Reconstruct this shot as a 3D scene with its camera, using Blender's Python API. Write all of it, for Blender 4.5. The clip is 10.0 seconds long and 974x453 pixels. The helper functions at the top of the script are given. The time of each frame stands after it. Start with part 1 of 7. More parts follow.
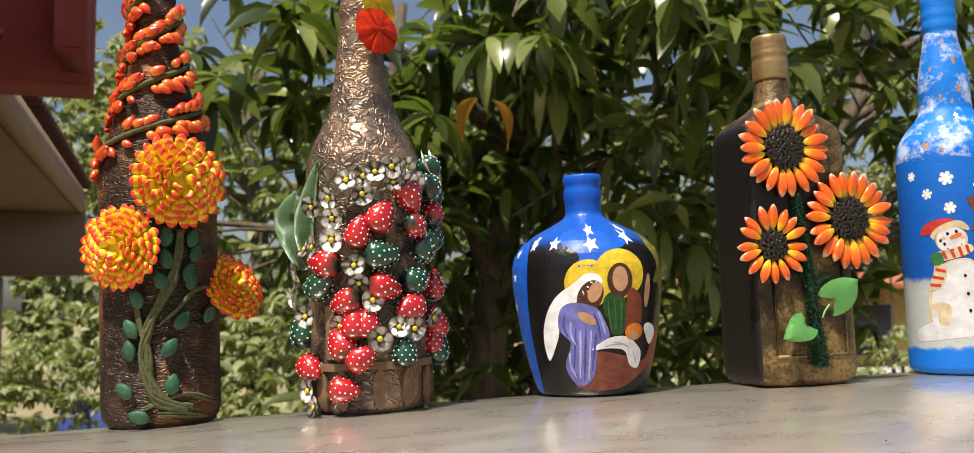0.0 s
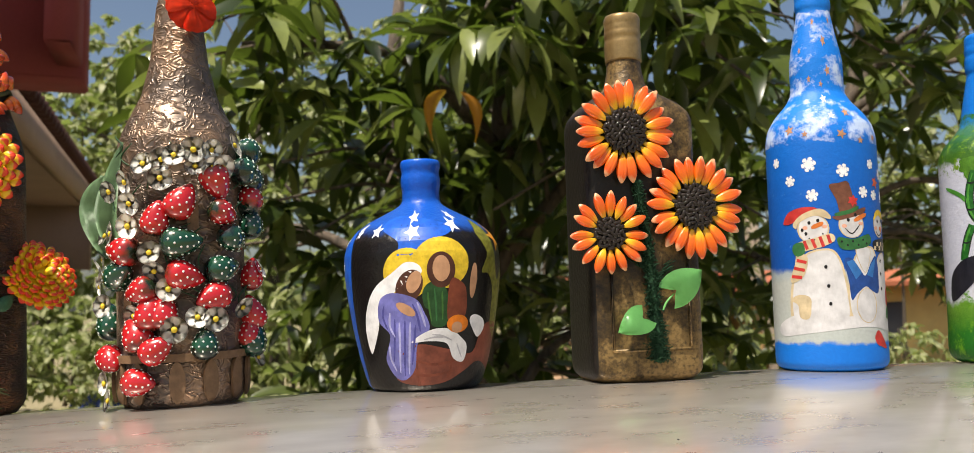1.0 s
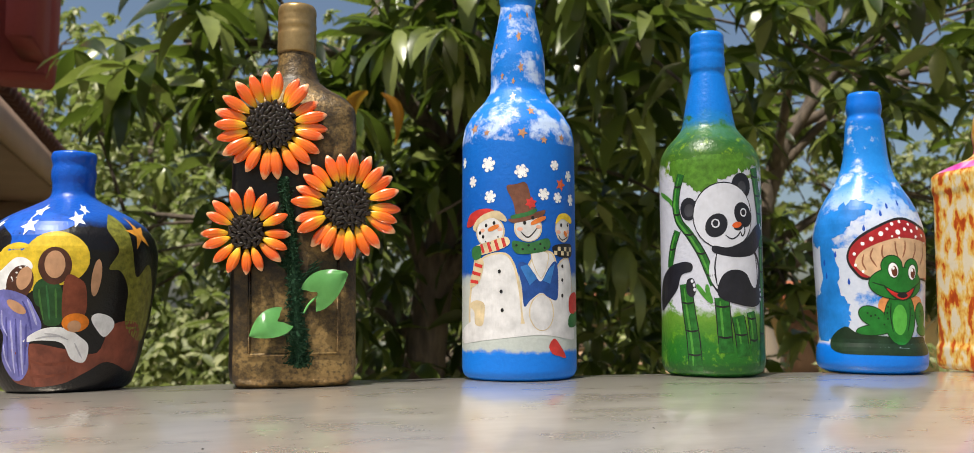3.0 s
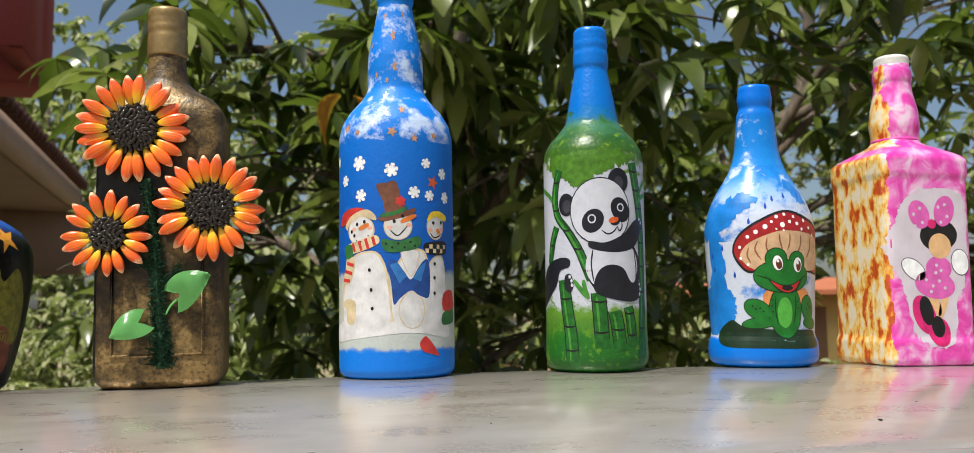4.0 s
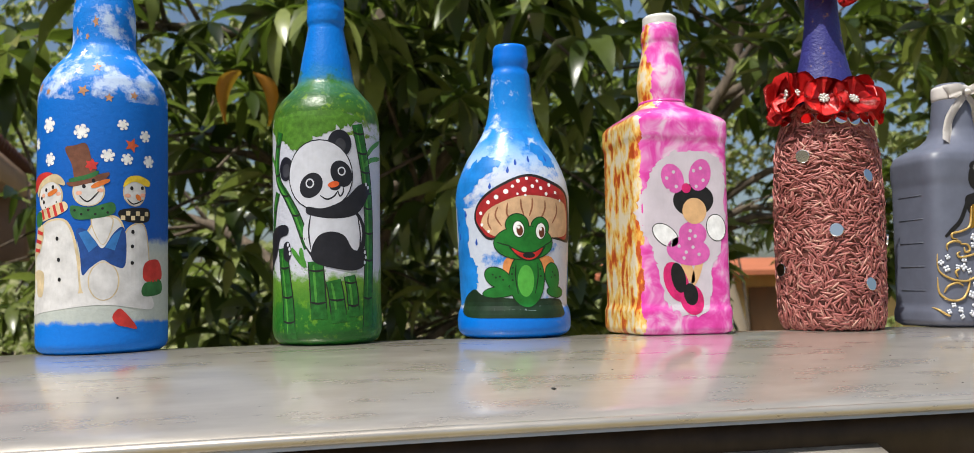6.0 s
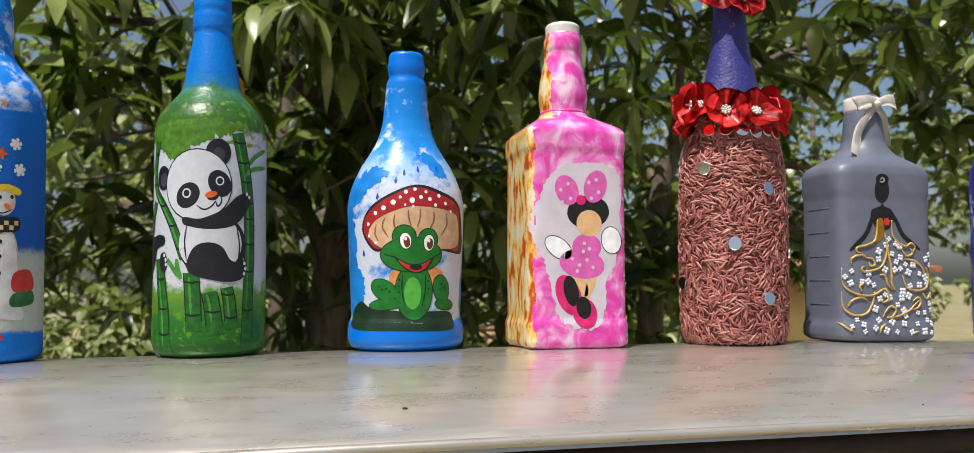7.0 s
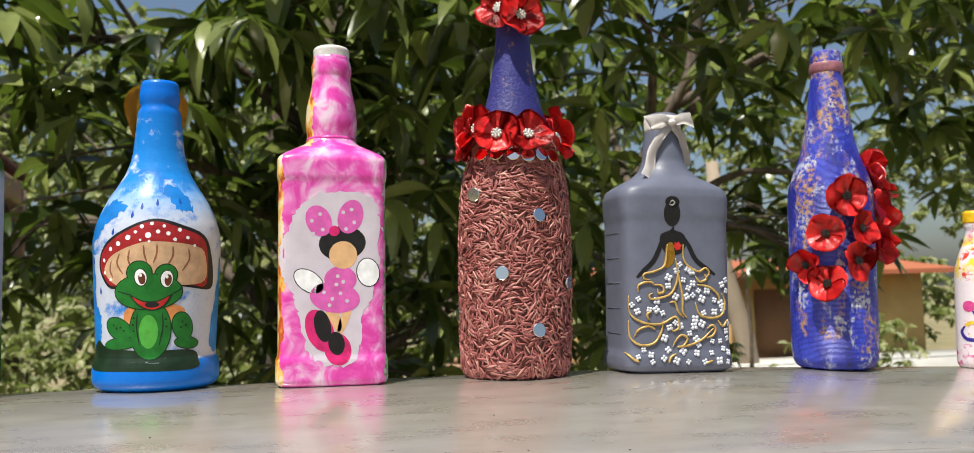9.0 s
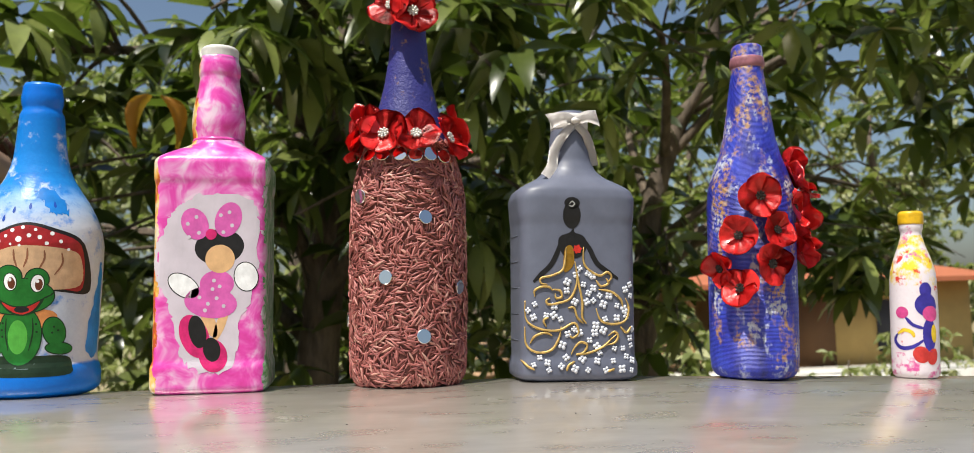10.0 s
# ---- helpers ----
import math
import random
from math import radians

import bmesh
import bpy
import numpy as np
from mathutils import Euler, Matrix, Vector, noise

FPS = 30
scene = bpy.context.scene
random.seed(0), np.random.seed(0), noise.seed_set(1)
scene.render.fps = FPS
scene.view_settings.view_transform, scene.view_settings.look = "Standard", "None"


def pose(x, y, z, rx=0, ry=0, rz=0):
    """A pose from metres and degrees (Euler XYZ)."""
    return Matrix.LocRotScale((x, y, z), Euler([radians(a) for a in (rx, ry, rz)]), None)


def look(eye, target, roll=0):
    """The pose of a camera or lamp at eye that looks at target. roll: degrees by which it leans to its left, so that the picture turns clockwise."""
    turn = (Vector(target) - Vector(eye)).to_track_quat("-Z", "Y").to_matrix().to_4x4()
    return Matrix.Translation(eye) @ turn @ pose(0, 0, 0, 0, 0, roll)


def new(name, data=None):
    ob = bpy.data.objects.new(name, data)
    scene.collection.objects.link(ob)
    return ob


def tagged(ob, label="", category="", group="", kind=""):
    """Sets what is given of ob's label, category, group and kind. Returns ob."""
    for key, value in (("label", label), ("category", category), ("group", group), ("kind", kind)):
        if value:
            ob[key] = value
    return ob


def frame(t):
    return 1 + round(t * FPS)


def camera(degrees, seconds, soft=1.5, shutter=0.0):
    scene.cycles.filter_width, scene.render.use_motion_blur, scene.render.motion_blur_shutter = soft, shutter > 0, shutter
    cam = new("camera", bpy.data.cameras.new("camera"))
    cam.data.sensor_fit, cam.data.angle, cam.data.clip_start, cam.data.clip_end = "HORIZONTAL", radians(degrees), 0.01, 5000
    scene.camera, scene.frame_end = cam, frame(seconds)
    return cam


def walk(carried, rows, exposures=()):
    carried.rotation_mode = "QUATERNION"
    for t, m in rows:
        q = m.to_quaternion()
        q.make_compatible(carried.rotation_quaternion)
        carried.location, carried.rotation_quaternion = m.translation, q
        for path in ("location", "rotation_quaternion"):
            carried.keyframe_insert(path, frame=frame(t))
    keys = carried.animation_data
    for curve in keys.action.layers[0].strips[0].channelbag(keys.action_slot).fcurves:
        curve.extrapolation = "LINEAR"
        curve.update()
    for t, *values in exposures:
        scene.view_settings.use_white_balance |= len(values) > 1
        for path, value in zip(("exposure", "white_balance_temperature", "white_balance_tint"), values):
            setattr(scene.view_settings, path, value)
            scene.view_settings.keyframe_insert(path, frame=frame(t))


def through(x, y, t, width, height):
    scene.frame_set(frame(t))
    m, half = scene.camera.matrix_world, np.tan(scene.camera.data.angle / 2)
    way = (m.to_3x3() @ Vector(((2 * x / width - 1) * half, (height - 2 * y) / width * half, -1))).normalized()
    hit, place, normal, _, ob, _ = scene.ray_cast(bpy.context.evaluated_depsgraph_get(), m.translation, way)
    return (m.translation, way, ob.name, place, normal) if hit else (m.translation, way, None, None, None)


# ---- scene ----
cam = camera(60.2, 10.0, soft=0.8)
METRES, EYE, TILT, LEAN, TURN = 1.0, 1.5, 5.28, 1.19, -13.3
ROWS = [
    (0.0, 0.0, 0.0, 0.0, 0.0, 0.0, -0.0),
    (0.5, 0.0588, 0.0071, -0.0036, 0.58, -0.08, 0.02),
    (1.0, 0.1215, 0.0256, -0.0053, 0.99, -0.29, -0.14),
    (1.5, 0.1974, 0.0413, -0.0032, 1.13, -0.45, -0.95),
    (2.0, 0.2566, 0.0451, -0.0051, 1.15, -0.31, -1.43),
    (2.5, 0.3017, 0.0512, -0.0065, 1.23, -0.12, -1.46),
    (4.0, 0.4395, 0.0554, -0.0075, 2.11, 0.13, -0.29),
    (4.5, 0.4775, 0.0594, -0.0109, 2.12, -0.13, -0.06),
    (5.0, 0.509, 0.0616, -0.0147, 1.83, -0.37, 0.04),
    (5.5, 0.5557, 0.0772, -0.0209, 0.98, -0.73, 0.08),
    (6.0, 0.607, 0.0883, -0.0194, 0.14, -0.99, 0.13),
    (7.5, 0.7056, 0.1009, -0.0031, -0.1, -1.3, -0.65),
    (8.0, 0.7268, 0.1179, -0.0017, -0.01, -1.13, -0.83),
    (8.5, 0.7812, 0.1191, -0.0047, 0.21, -1.03, -0.82),
    (9.0, 0.8667, 0.1233, 0.0081, 1.17, -0.83, 0.5),
    (9.5, 0.9263, 0.1338, 0.0099, 2.43, -0.53, 1.05),
    (10.0, 0.9723, 0.1488, 0.003, 3.85, -0.27, 0.75),
]
walk(cam, [(t, pose(0, 0, EYE, TILT, LEAN, TURN) @ pose(METRES * x, METRES * y, METRES * z, 90 + pitch, roll, yaw)) for t, x, y, z, yaw, pitch, roll in ROWS],
     exposures=[(0.0, 0.5, 6800, 10), (2.5, 0.45, 6700, 9), (4.5, 0.38, 6400, 7), (8.0, 0.4, 6400, 7), (10.0, 0.45, 6500, 7)])
cam.data.dof.use_dof, cam.data.dof.focus_distance, cam.data.dof.aperture_fstop = True, 0.5, 17.0

# ---- daylight: high sun from the front left, clear sky ----
SUN_TO = Vector((-0.29, -0.30, 0.91)).normalized()
world = bpy.data.worlds.new("sky")
world.use_nodes = True
scene.world = world
sky = world.node_tree.nodes.new("ShaderNodeTexSky")
sky.sky_type, sky.sun_disc = "NISHITA", False
sky.dust_density = 2.5
sky.sun_elevation = math.asin(SUN_TO.z)
sky.sun_rotation = math.atan2(SUN_TO.x, SUN_TO.y)
back = world.node_tree.nodes["Background"]
back.inputs["Strength"].default_value = 0.078
world.node_tree.links.new(sky.outputs[0], back.inputs["Color"])
sun = new("sun", bpy.data.lights.new("sun", "SUN"))
sun.data.energy, sun.data.angle, sun.data.color = 5.0, radians(0.6), (1.0, 0.95, 0.86)
sun.matrix_world = look(SUN_TO * 30, (0, 0, 0))

# ---- materials ----
def material(name, rough=0.5, metal=0.0, spec=0.5, coat=0.0):
    m = bpy.data.materials.new(name)
    m.use_nodes = True
    b = m.node_tree.nodes["Principled BSDF"]
    b.inputs["Roughness"].default_value, b.inputs["Metallic"].default_value = rough, metal
    b.inputs["Specular IOR Level"].default_value = spec
    b.inputs["Coat Weight"].default_value = coat
    return m, m.node_tree.nodes, m.node_tree.links, b


def coords(n, l, kind="Object", scale=(1, 1, 1), turn=(0, 0, 0)):
    tc, mp = n.new("ShaderNodeTexCoord"), n.new("ShaderNodeMapping")
    mp.inputs["Scale"].default_value, mp.inputs["Rotation"].default_value = scale, turn
    l.new(tc.outputs[kind], mp.inputs["Vector"])
    return mp.outputs[0]


def grain(n, l, vec, scale, detail=4.0, rough=0.55, warp=0.0):
    t = n.new("ShaderNodeTexNoise")
    for k, v in (("Scale", scale), ("Detail", detail), ("Roughness", rough), ("Distortion", warp)):
        t.inputs[k].default_value = v
    l.new(vec, t.inputs["Vector"])
    return t.outputs["Fac"]


def ramp(n, l, fac, stops, mode="LINEAR"):
    r = n.new("ShaderNodeValToRGB")
    r.color_ramp.interpolation = mode
    e = r.color_ramp.elements
    while len(e) < len(stops):
        e.new(0.5)
    for i, (p, c) in enumerate(stops):
        e[i].position = p
        e[i].color = (*c, 1) if len(c) == 3 else c
    l.new(fac, r.inputs[0])
    return r.outputs[0]


def mix(n, l, fac, a, b, how="MIX"):
    m = n.new("ShaderNodeMix")
    m.data_type, m.blend_type = "RGBA", how
    for sock, v in ((m.inputs[0], fac), (m.inputs[6], a), (m.inputs[7], b)):
        if isinstance(v, (int, float)):
            sock.default_value = v
        elif isinstance(v, tuple):
            sock.default_value = (*v, 1)
        else:
            l.new(v, sock)
    return m.outputs[2]


def maths(n, l, op, a, b=0.0, clamp=False):
    m = n.new("ShaderNodeMath")
    m.operation, m.use_clamp = op, clamp
    for sock, v in ((m.inputs[0], a), (m.inputs[1], b)):
        if isinstance(v, (int, float)):
            sock.default_value = v
        else:
            l.new(v, sock)
    return m.outputs[0]


def bump(n, l, b, height, strength=0.3, dist=0.001):
    k = n.new("ShaderNodeBump")
    k.inputs["Strength"].default_value, k.inputs["Distance"].default_value = strength, dist
    l.new(height, k.inputs["Height"])
    l.new(k.outputs[0], b.inputs["Normal"])


def dark(c, f):
    return tuple(v * f for v in c)


PAINTS = {}


def paint(colour, rough=0.45, var=0.36, scale=160.0, relief=0.25, metal=0.0, spread=0.0):
    """Hand paint with brush-scale unevenness; one material per colour."""
    key = (colour, rough, var, scale, relief, metal, spread)
    if key in PAINTS:
        return PAINTS[key]
    m, n, l, b = material("paint", rough, metal, 0.32)
    v = coords(n, l)
    f = grain(n, l, v, scale, 5)
    f2 = grain(n, l, v, scale * 0.22, 3)
    f3 = grain(n, l, coords(n, l, scale=(1, 1, 0.35)), scale * 4.5, 3)
    c = ramp(n, l, f, [(0.3, dark(colour, 1 - var)), (0.7, tuple(min(1, x * (1 + var * 0.5) + 0.01 * var) for x in colour))])
    c = mix(n, l, maths(n, l, "MULTIPLY", f2, var), c, dark(colour, 0.7))
    c = mix(n, l, ramp(n, l, f3, [(0.52, (0, 0, 0)), (0.72, (var * 0.8, var * 0.8, var * 0.8))]), c, dark(colour, 0.55))
    if spread:
        info = n.new("ShaderNodeObjectInfo")
        c = mix(n, l, maths(n, l, "MULTIPLY", info.outputs["Random"], spread), c, dark(colour, 0.35))
    l.new(c, b.inputs["Base Color"])
    bump(n, l, b, f, relief, 0.0006)
    PAINTS[key] = m
    return m


def banded(name, stops, top, ragged=0.012, patches=(), rough=0.42, scale=70.0, relief=0.35, coat=0.0, fine=420.0):
    """Painted bands up a bottle: (height in mm, colour) stops with ragged brush edges, and patches of (low, high, colour, noise scale, threshold, softness)."""
    m, n, l, b = material(name, rough, 0, 0.3, coat * 0.35)
    v = coords(n, l)
    sep = n.new("ShaderNodeSeparateXYZ")
    l.new(v, sep.inputs[0])
    wob = maths(n, l, "MULTIPLY", maths(n, l, "SUBTRACT", grain(n, l, v, scale, 6, 0.65), 0.5), ragged * 2)
    z = maths(n, l, "ADD", sep.outputs["Z"], wob)
    c = ramp(n, l, maths(n, l, "DIVIDE", z, top / 1000), [(h / top, col) for h, col in stops])
    for low, high, col, sc, thr, soft in patches:
        inside = maths(n, l, "MULTIPLY", maths(n, l, "GREATER_THAN", z, low / 1000), maths(n, l, "LESS_THAN", z, high / 1000))
        f = grain(n, l, v, sc, 6, 0.68)
        g = ramp(n, l, f, [(thr, (0, 0, 0)), (min(1, thr + soft), (1, 1, 1))])
        c = mix(n, l, maths(n, l, "MULTIPLY", g, inside), c, col)
    f = grain(n, l, v, fine, 4)
    c = mix(n, l, maths(n, l, "MULTIPLY", f, 0.25), c, (0.02, 0.02, 0.02), "OVERLAY")
    l.new(c, b.inputs["Base Color"])
    h = maths(n, l, "ADD", f, maths(n, l, "MULTIPLY", grain(n, l, v, scale * 1.5, 5), 1.2))
    bump(n, l, b, h, relief, 0.0008)
    return m


# ---- meshes ----
def mesh_of(name, bm, smooth=True):
    bmesh.ops.recalc_face_normals(bm, faces=bm.faces)
    me = bpy.data.meshes.new(name)
    bm.to_mesh(me)
    bm.free()
    if smooth:
        me.polygons.foreach_set("use_smooth", [True] * len(me.polygons))
    return me


def part(name, bm, mat, parent=None, label="", smooth=True, at=None):
    me = bm if isinstance(bm, bpy.types.Mesh) else mesh_of(name, bm, smooth)
    if mat and not me.materials:
        me.materials.append(mat)
    ob = new(name, me)
    if parent:
        ob.parent = parent
    if at is not None:
        ob.matrix_basis = at
    return tagged(ob, label) if label else ob


def thing(name, label, category, at=None, group="", kind=""):
    ob = new(name)
    ob.empty_display_size = 0.02
    if at is not None:
        ob.matrix_basis = at
    return tagged(ob, label, category, group, kind)


def rings(bm, loops, cap_low=True, cap_high=True):
    """Skin a list of closed loops of points."""
    vs = [[bm.verts.new(p) for p in loop] for loop in loops]
    k = len(vs[0])
    for a, b in zip(vs, vs[1:]):
        for i in range(k):
            bm.faces.new((a[i], a[(i + 1) % k], b[(i + 1) % k], b[i]))
    if cap_low:
        bm.faces.new(vs[0][::-1])
    if cap_high:
        bm.faces.new(vs[-1])
    return vs


def section(a, b, n, z, seg):
    out = []
    for i in range(seg):
        t = 2 * math.pi * i / seg
        c, s = math.cos(t), math.sin(t)
        out.append((a * math.copysign(abs(c) ** (2 / n), c), b * math.copysign(abs(s) ** (2 / n), s), z))
    return out


def resample(rows, step):
    """Denser rows along a profile, with slightly rounded corners."""
    rows = [tuple(r) for r in rows]
    out = []
    for a, b in zip(rows, rows[1:]):
        k = max(1, int(abs(b[-1] - a[-1]) / step))
        out += [tuple(p + (q - p) * i / k for p, q in zip(a, b)) for i in range(k)]
    out.append(rows[-1])
    soft = [out[0]]
    for p, q, r in zip(out, out[1:], out[2:]):
        soft.append(tuple(0.25 * x + 0.5 * y + 0.25 * w for x, y, w in zip(p, q, r)))
    return soft + [out[-1]]


def loft(rows, seg=64, step=4.0):
    """rows: (half width, half depth, squareness, height) in mm."""
    bm = bmesh.new()
    rings(bm, [section(a / 1000, b / 1000, n, z / 1000, seg) for a, b, n, z in resample(rows, step)])
    return bm


def tube(bm, pts, radii, seg=8, caps=True):
    pts = [Vector(p) for p in pts]
    loops, up = [], Vector((0.13, 0.31, 0.94))
    for i, p in enumerate(pts):
        d = (pts[min(i + 1, len(pts) - 1)] - pts[max(i - 1, 0)]).normalized()
        x = d.cross(up)
        x = x.normalized() if x.length > 1e-4 else d.orthogonal().normalized()
        y = d.cross(x)
        r = radii[i] if isinstance(radii, (list, tuple)) else radii
        loops.append([p + x * (r * math.cos(t)) + y * (r * math.sin(t)) for t in (2 * math.pi * k / seg for k in range(seg))])
    rings(bm, loops, caps, caps)
    return bm


def curve(pts, per=6, closed=False):
    """Catmull-Rom through points of any dimension."""
    n, out = len(pts), []
    for i in range(n if closed else n - 1):
        p = [pts[(i + k) % n] if closed else pts[max(0, min(n - 1, i + k))] for k in (-1, 0, 1, 2)]
        for j in range(per):
            t = j / per
            out.append(tuple(0.5 * (2 * b + (c - a) * t + (2 * a - 5 * b + 4 * c - d) * t * t + (3 * b - a - 3 * c + d) * t ** 3) for a, b, c, d in zip(*p)))
    if not closed:
        out.append(tuple(pts[-1]))
    return out


def box(bm, x0, x1, y0, y1, z0, z1):
    vs = [bm.verts.new((x, y, z)) for z in (z0, z1) for x, y in ((x0, y0), (x1, y0), (x1, y1), (x0, y1))]
    for f in ((3, 2, 1, 0), (4, 5, 6, 7), (0, 1, 5, 4), (1, 2, 6, 5), (2, 3, 7, 6), (3, 0, 4, 7)):
        bm.faces.new([vs[i] for i in f])
    return bm


def slab(x0, x1, y0, y1, z0, z1, soft=0.004):
    bm = box(bmesh.new(), x0, x1, y0, y1, z0, z1)
    if soft:
        bmesh.ops.bevel(bm, geom=bm.edges[:], offset=soft, segments=2, affect="EDGES")
    return bm


# ---- the sheet-metal top on which the bottles stand ----
CROWN_X, CROWN_Y, CROWN_Z, BEND_X, BEND_Y = 0.6, 0.52, 1.4425, 0.023, 0.9


def top_z(x, y):
    d = y - CROWN_Y
    drop = BEND_Y * d * d if d < 0.11 else BEND_Y * 0.0121 + (d - 0.11) * 0.2
    return CROWN_Z - BEND_X * (x - CROWN_X) ** 2 - drop + 0.0022 * math.exp(-((x - 1.15) / 0.15) ** 2)


def standing(x, y, turn=0.0, lift=0.0):
    """A pose upright on the curved top."""
    return pose(x, y, top_z(x, y) + lift) @ pose(0, 0, 0, 0, math.degrees(math.atan(2 * BEND_X * (x - CROWN_X))), turn)


class Bottle:
    """A bottle on the top: an Empty with its body, and the map from design millimetres (across, up) to its surface."""

    def __init__(self, name, label, x, y, rows, mat, flat=False, seg=72, step=1.5, part_name="body", body_label="", deep=1.0):
        self.base = thing(name, label, "bottle", standing(x, y, 0, 0.0004), "decorated bottles in a row")
        self.flat, self.deep = flat, deep
        if flat:
            self.rows = resample(rows, step)
            bm = loft(rows, seg, step)
        else:
            self.rows = resample([(r, r, 2, z) for r, z in rows], step)
            bm = loft([(r, r * (deep if r > 15 else 1 - (1 - deep) * r / 15), 2, z) for r, z in rows], seg, step)
        self.ws, self.ns = np.array([r[0] for r in self.rows]), np.array([r[2] for r in self.rows])
        self.zs = np.array([r[3] for r in self.rows])
        self.rs = np.array([r[1] for r in self.rows])
        self.wide = max(r[0] for r in self.rows) if flat else max(r[0] for r in rows)
        self.body = part(part_name, bm, mat, self.base, body_label)

    def radius(self, z):
        return float(np.interp(z, self.zs, self.rs))

    def at(self, u, z, lift=0.0):
        r = self.radius(z) + lift
        if self.flat:
            a, n = float(np.interp(z, self.zs, self.ws)), float(np.interp(z, self.zs, self.ns))
            k = max(0.0, 1 - min(0.995, abs(u) / a) ** n) ** (1 / n)
            return Vector((max(-a - lift * 0.5, min(a + lift * 0.5, u)) / 1000, -(self.radius(z) * k + lift) / 1000, z / 1000))
        t = u / self.wide
        k = self.deep if r > 15 else 1 - (1 - self.deep) * r / 15
        return Vector((r * math.sin(t) / 1000, -r * k * math.cos(t) / 1000, z / 1000))

    def seat(self, u, z, lift=0.0):
        """A matrix on the surface: x across, y up the bottle, z outwards."""
        p, e = self.at(u, z, lift), 1.0
        across = (self.at(u + e, z, lift) - p).normalized()
        up = (self.at(u, z + e, lift) - p).normalized()
        out = across.cross(up).normalized()
        up = out.cross(across)
        return Matrix.Translation(p) @ Matrix((across, up, out)).transposed().to_4x4()

    def shape(self, name, outline, mat, lift=0.3, label="", parent=None, cell=3.0, thick=0.0):
        """A painted or applied patch with the given outline, laid on the surface."""
        bm = bmesh.new()
        vs = [bm.verts.new((u, z, 0)) for u, z in outline]
        es = [bm.edges.new((a, b)) for a, b in zip(vs, vs[1:] + vs[:1])]
        bmesh.ops.triangle_fill(bm, use_beauty=True, edges=es)
        us, zs = [p[0] for p in outline], [p[1] for p in outline]
        for lo, hi, ax in ((min(us), max(us), (1, 0, 0)), (min(zs), max(zs), (0, 1, 0))):
            k = int((hi - lo) / cell)
            for i in range(1, k + 1):
                c = lo + (hi - lo) * i / (k + 1)
                bmesh.ops.bisect_plane(bm, geom=bm.verts[:] + bm.edges[:] + bm.faces[:], plane_co=(c * ax[0], c * ax[1], 0), plane_no=ax)
        coat = lift if thick else 0.08 + 0.28 * lift
        for v in bm.verts:
            v.co = self.at(v.co.x, v.co.y, coat)
        if thick:
            ext = bmesh.ops.extrude_face_region(bm, geom=bm.faces[:])
            for v in (g for g in ext["geom"] if isinstance(g, bmesh.types.BMVert)):
                d = Vector((v.co.x, v.co.y, 0)).normalized() if not self.flat else Vector((0, -1, 0))
                v.co += d * (thick / 1000)
        return part(name, bm, mat, parent or self.base, label, smooth=False)

    def stroke(self, name, pts, width, mat, lift=0.4, label="", taper=True, per=6, parent=None):
        """A raised brush stroke or cord along a smooth line on the surface."""
        if name.split("_")[0] in ("painted", "gill", "bamboo", "puddle"):
            return self.shape(name, band(pts, width * (0.45 if taper else 1), width * (0.45 if taper else 1), width, per), mat, lift + 0.25, label, parent, 4.0)
        line = curve(pts, per)
        rad = []
        for i in range(len(line)):
            t = i / (len(line) - 1)
            w = width / 2000 * (min(1, 0.35 + 3 * min(t, 1 - t)) if taper else 1)
            rad.append(w)
        bm = tube(bmesh.new(), [self.at(u, z, lift) for u, z in line], rad, 6)
        return part(name, bm, mat, parent or self.base, label)


def band(pts, w0, w1, mid=None, per=5):
    """The outline of a brush stroke along a smooth line."""
    line = curve(pts, per)
    left, right = [], []
    for i, (u, z) in enumerate(line):
        a, b = line[max(0, i - 1)], line[min(len(line) - 1, i + 1)]
        d = Vector((b[0] - a[0], b[1] - a[1])).normalized()
        t = i / (len(line) - 1)
        w = (w0 + (w1 - w0) * t) / 2
        if mid is not None:
            w += (mid - w * 2) / 2 * min(1, 4 * min(t, 1 - t))
        left.append((u - d.y * w, z + d.x * w))
        right.append((u + d.y * w, z - d.x * w))
    return left + right[::-1]


def oval(u, z, a, b, turn=0.0, k=28):
    c, s = math.cos(radians(turn)), math.sin(radians(turn))
    return [(u + a * math.cos(t) * c - b * math.sin(t) * s, z + a * math.cos(t) * s + b * math.sin(t) * c) for t in (2 * math.pi * i / k for i in range(k))]


def star(u, z, r, turn=90.0, points=5, inner=0.45):
    return [(u + (r if i % 2 == 0 else r * inner) * math.cos(radians(turn) + math.pi * i / points),
             z + (r if i % 2 == 0 else r * inner) * math.sin(radians(turn) + math.pi * i / points)) for i in range(points * 2)]


def blob(pts, per=5):
    return curve(pts, per, True)


def ragged(pts, size=2.0, seed=1):
    """A blob with a torn, brushed outline."""
    r = random.Random(seed)
    return [(u + r.gauss(0, size * 0.45), z + r.gauss(0, size * 0.45)) for u, z in curve(pts, 9, True)]

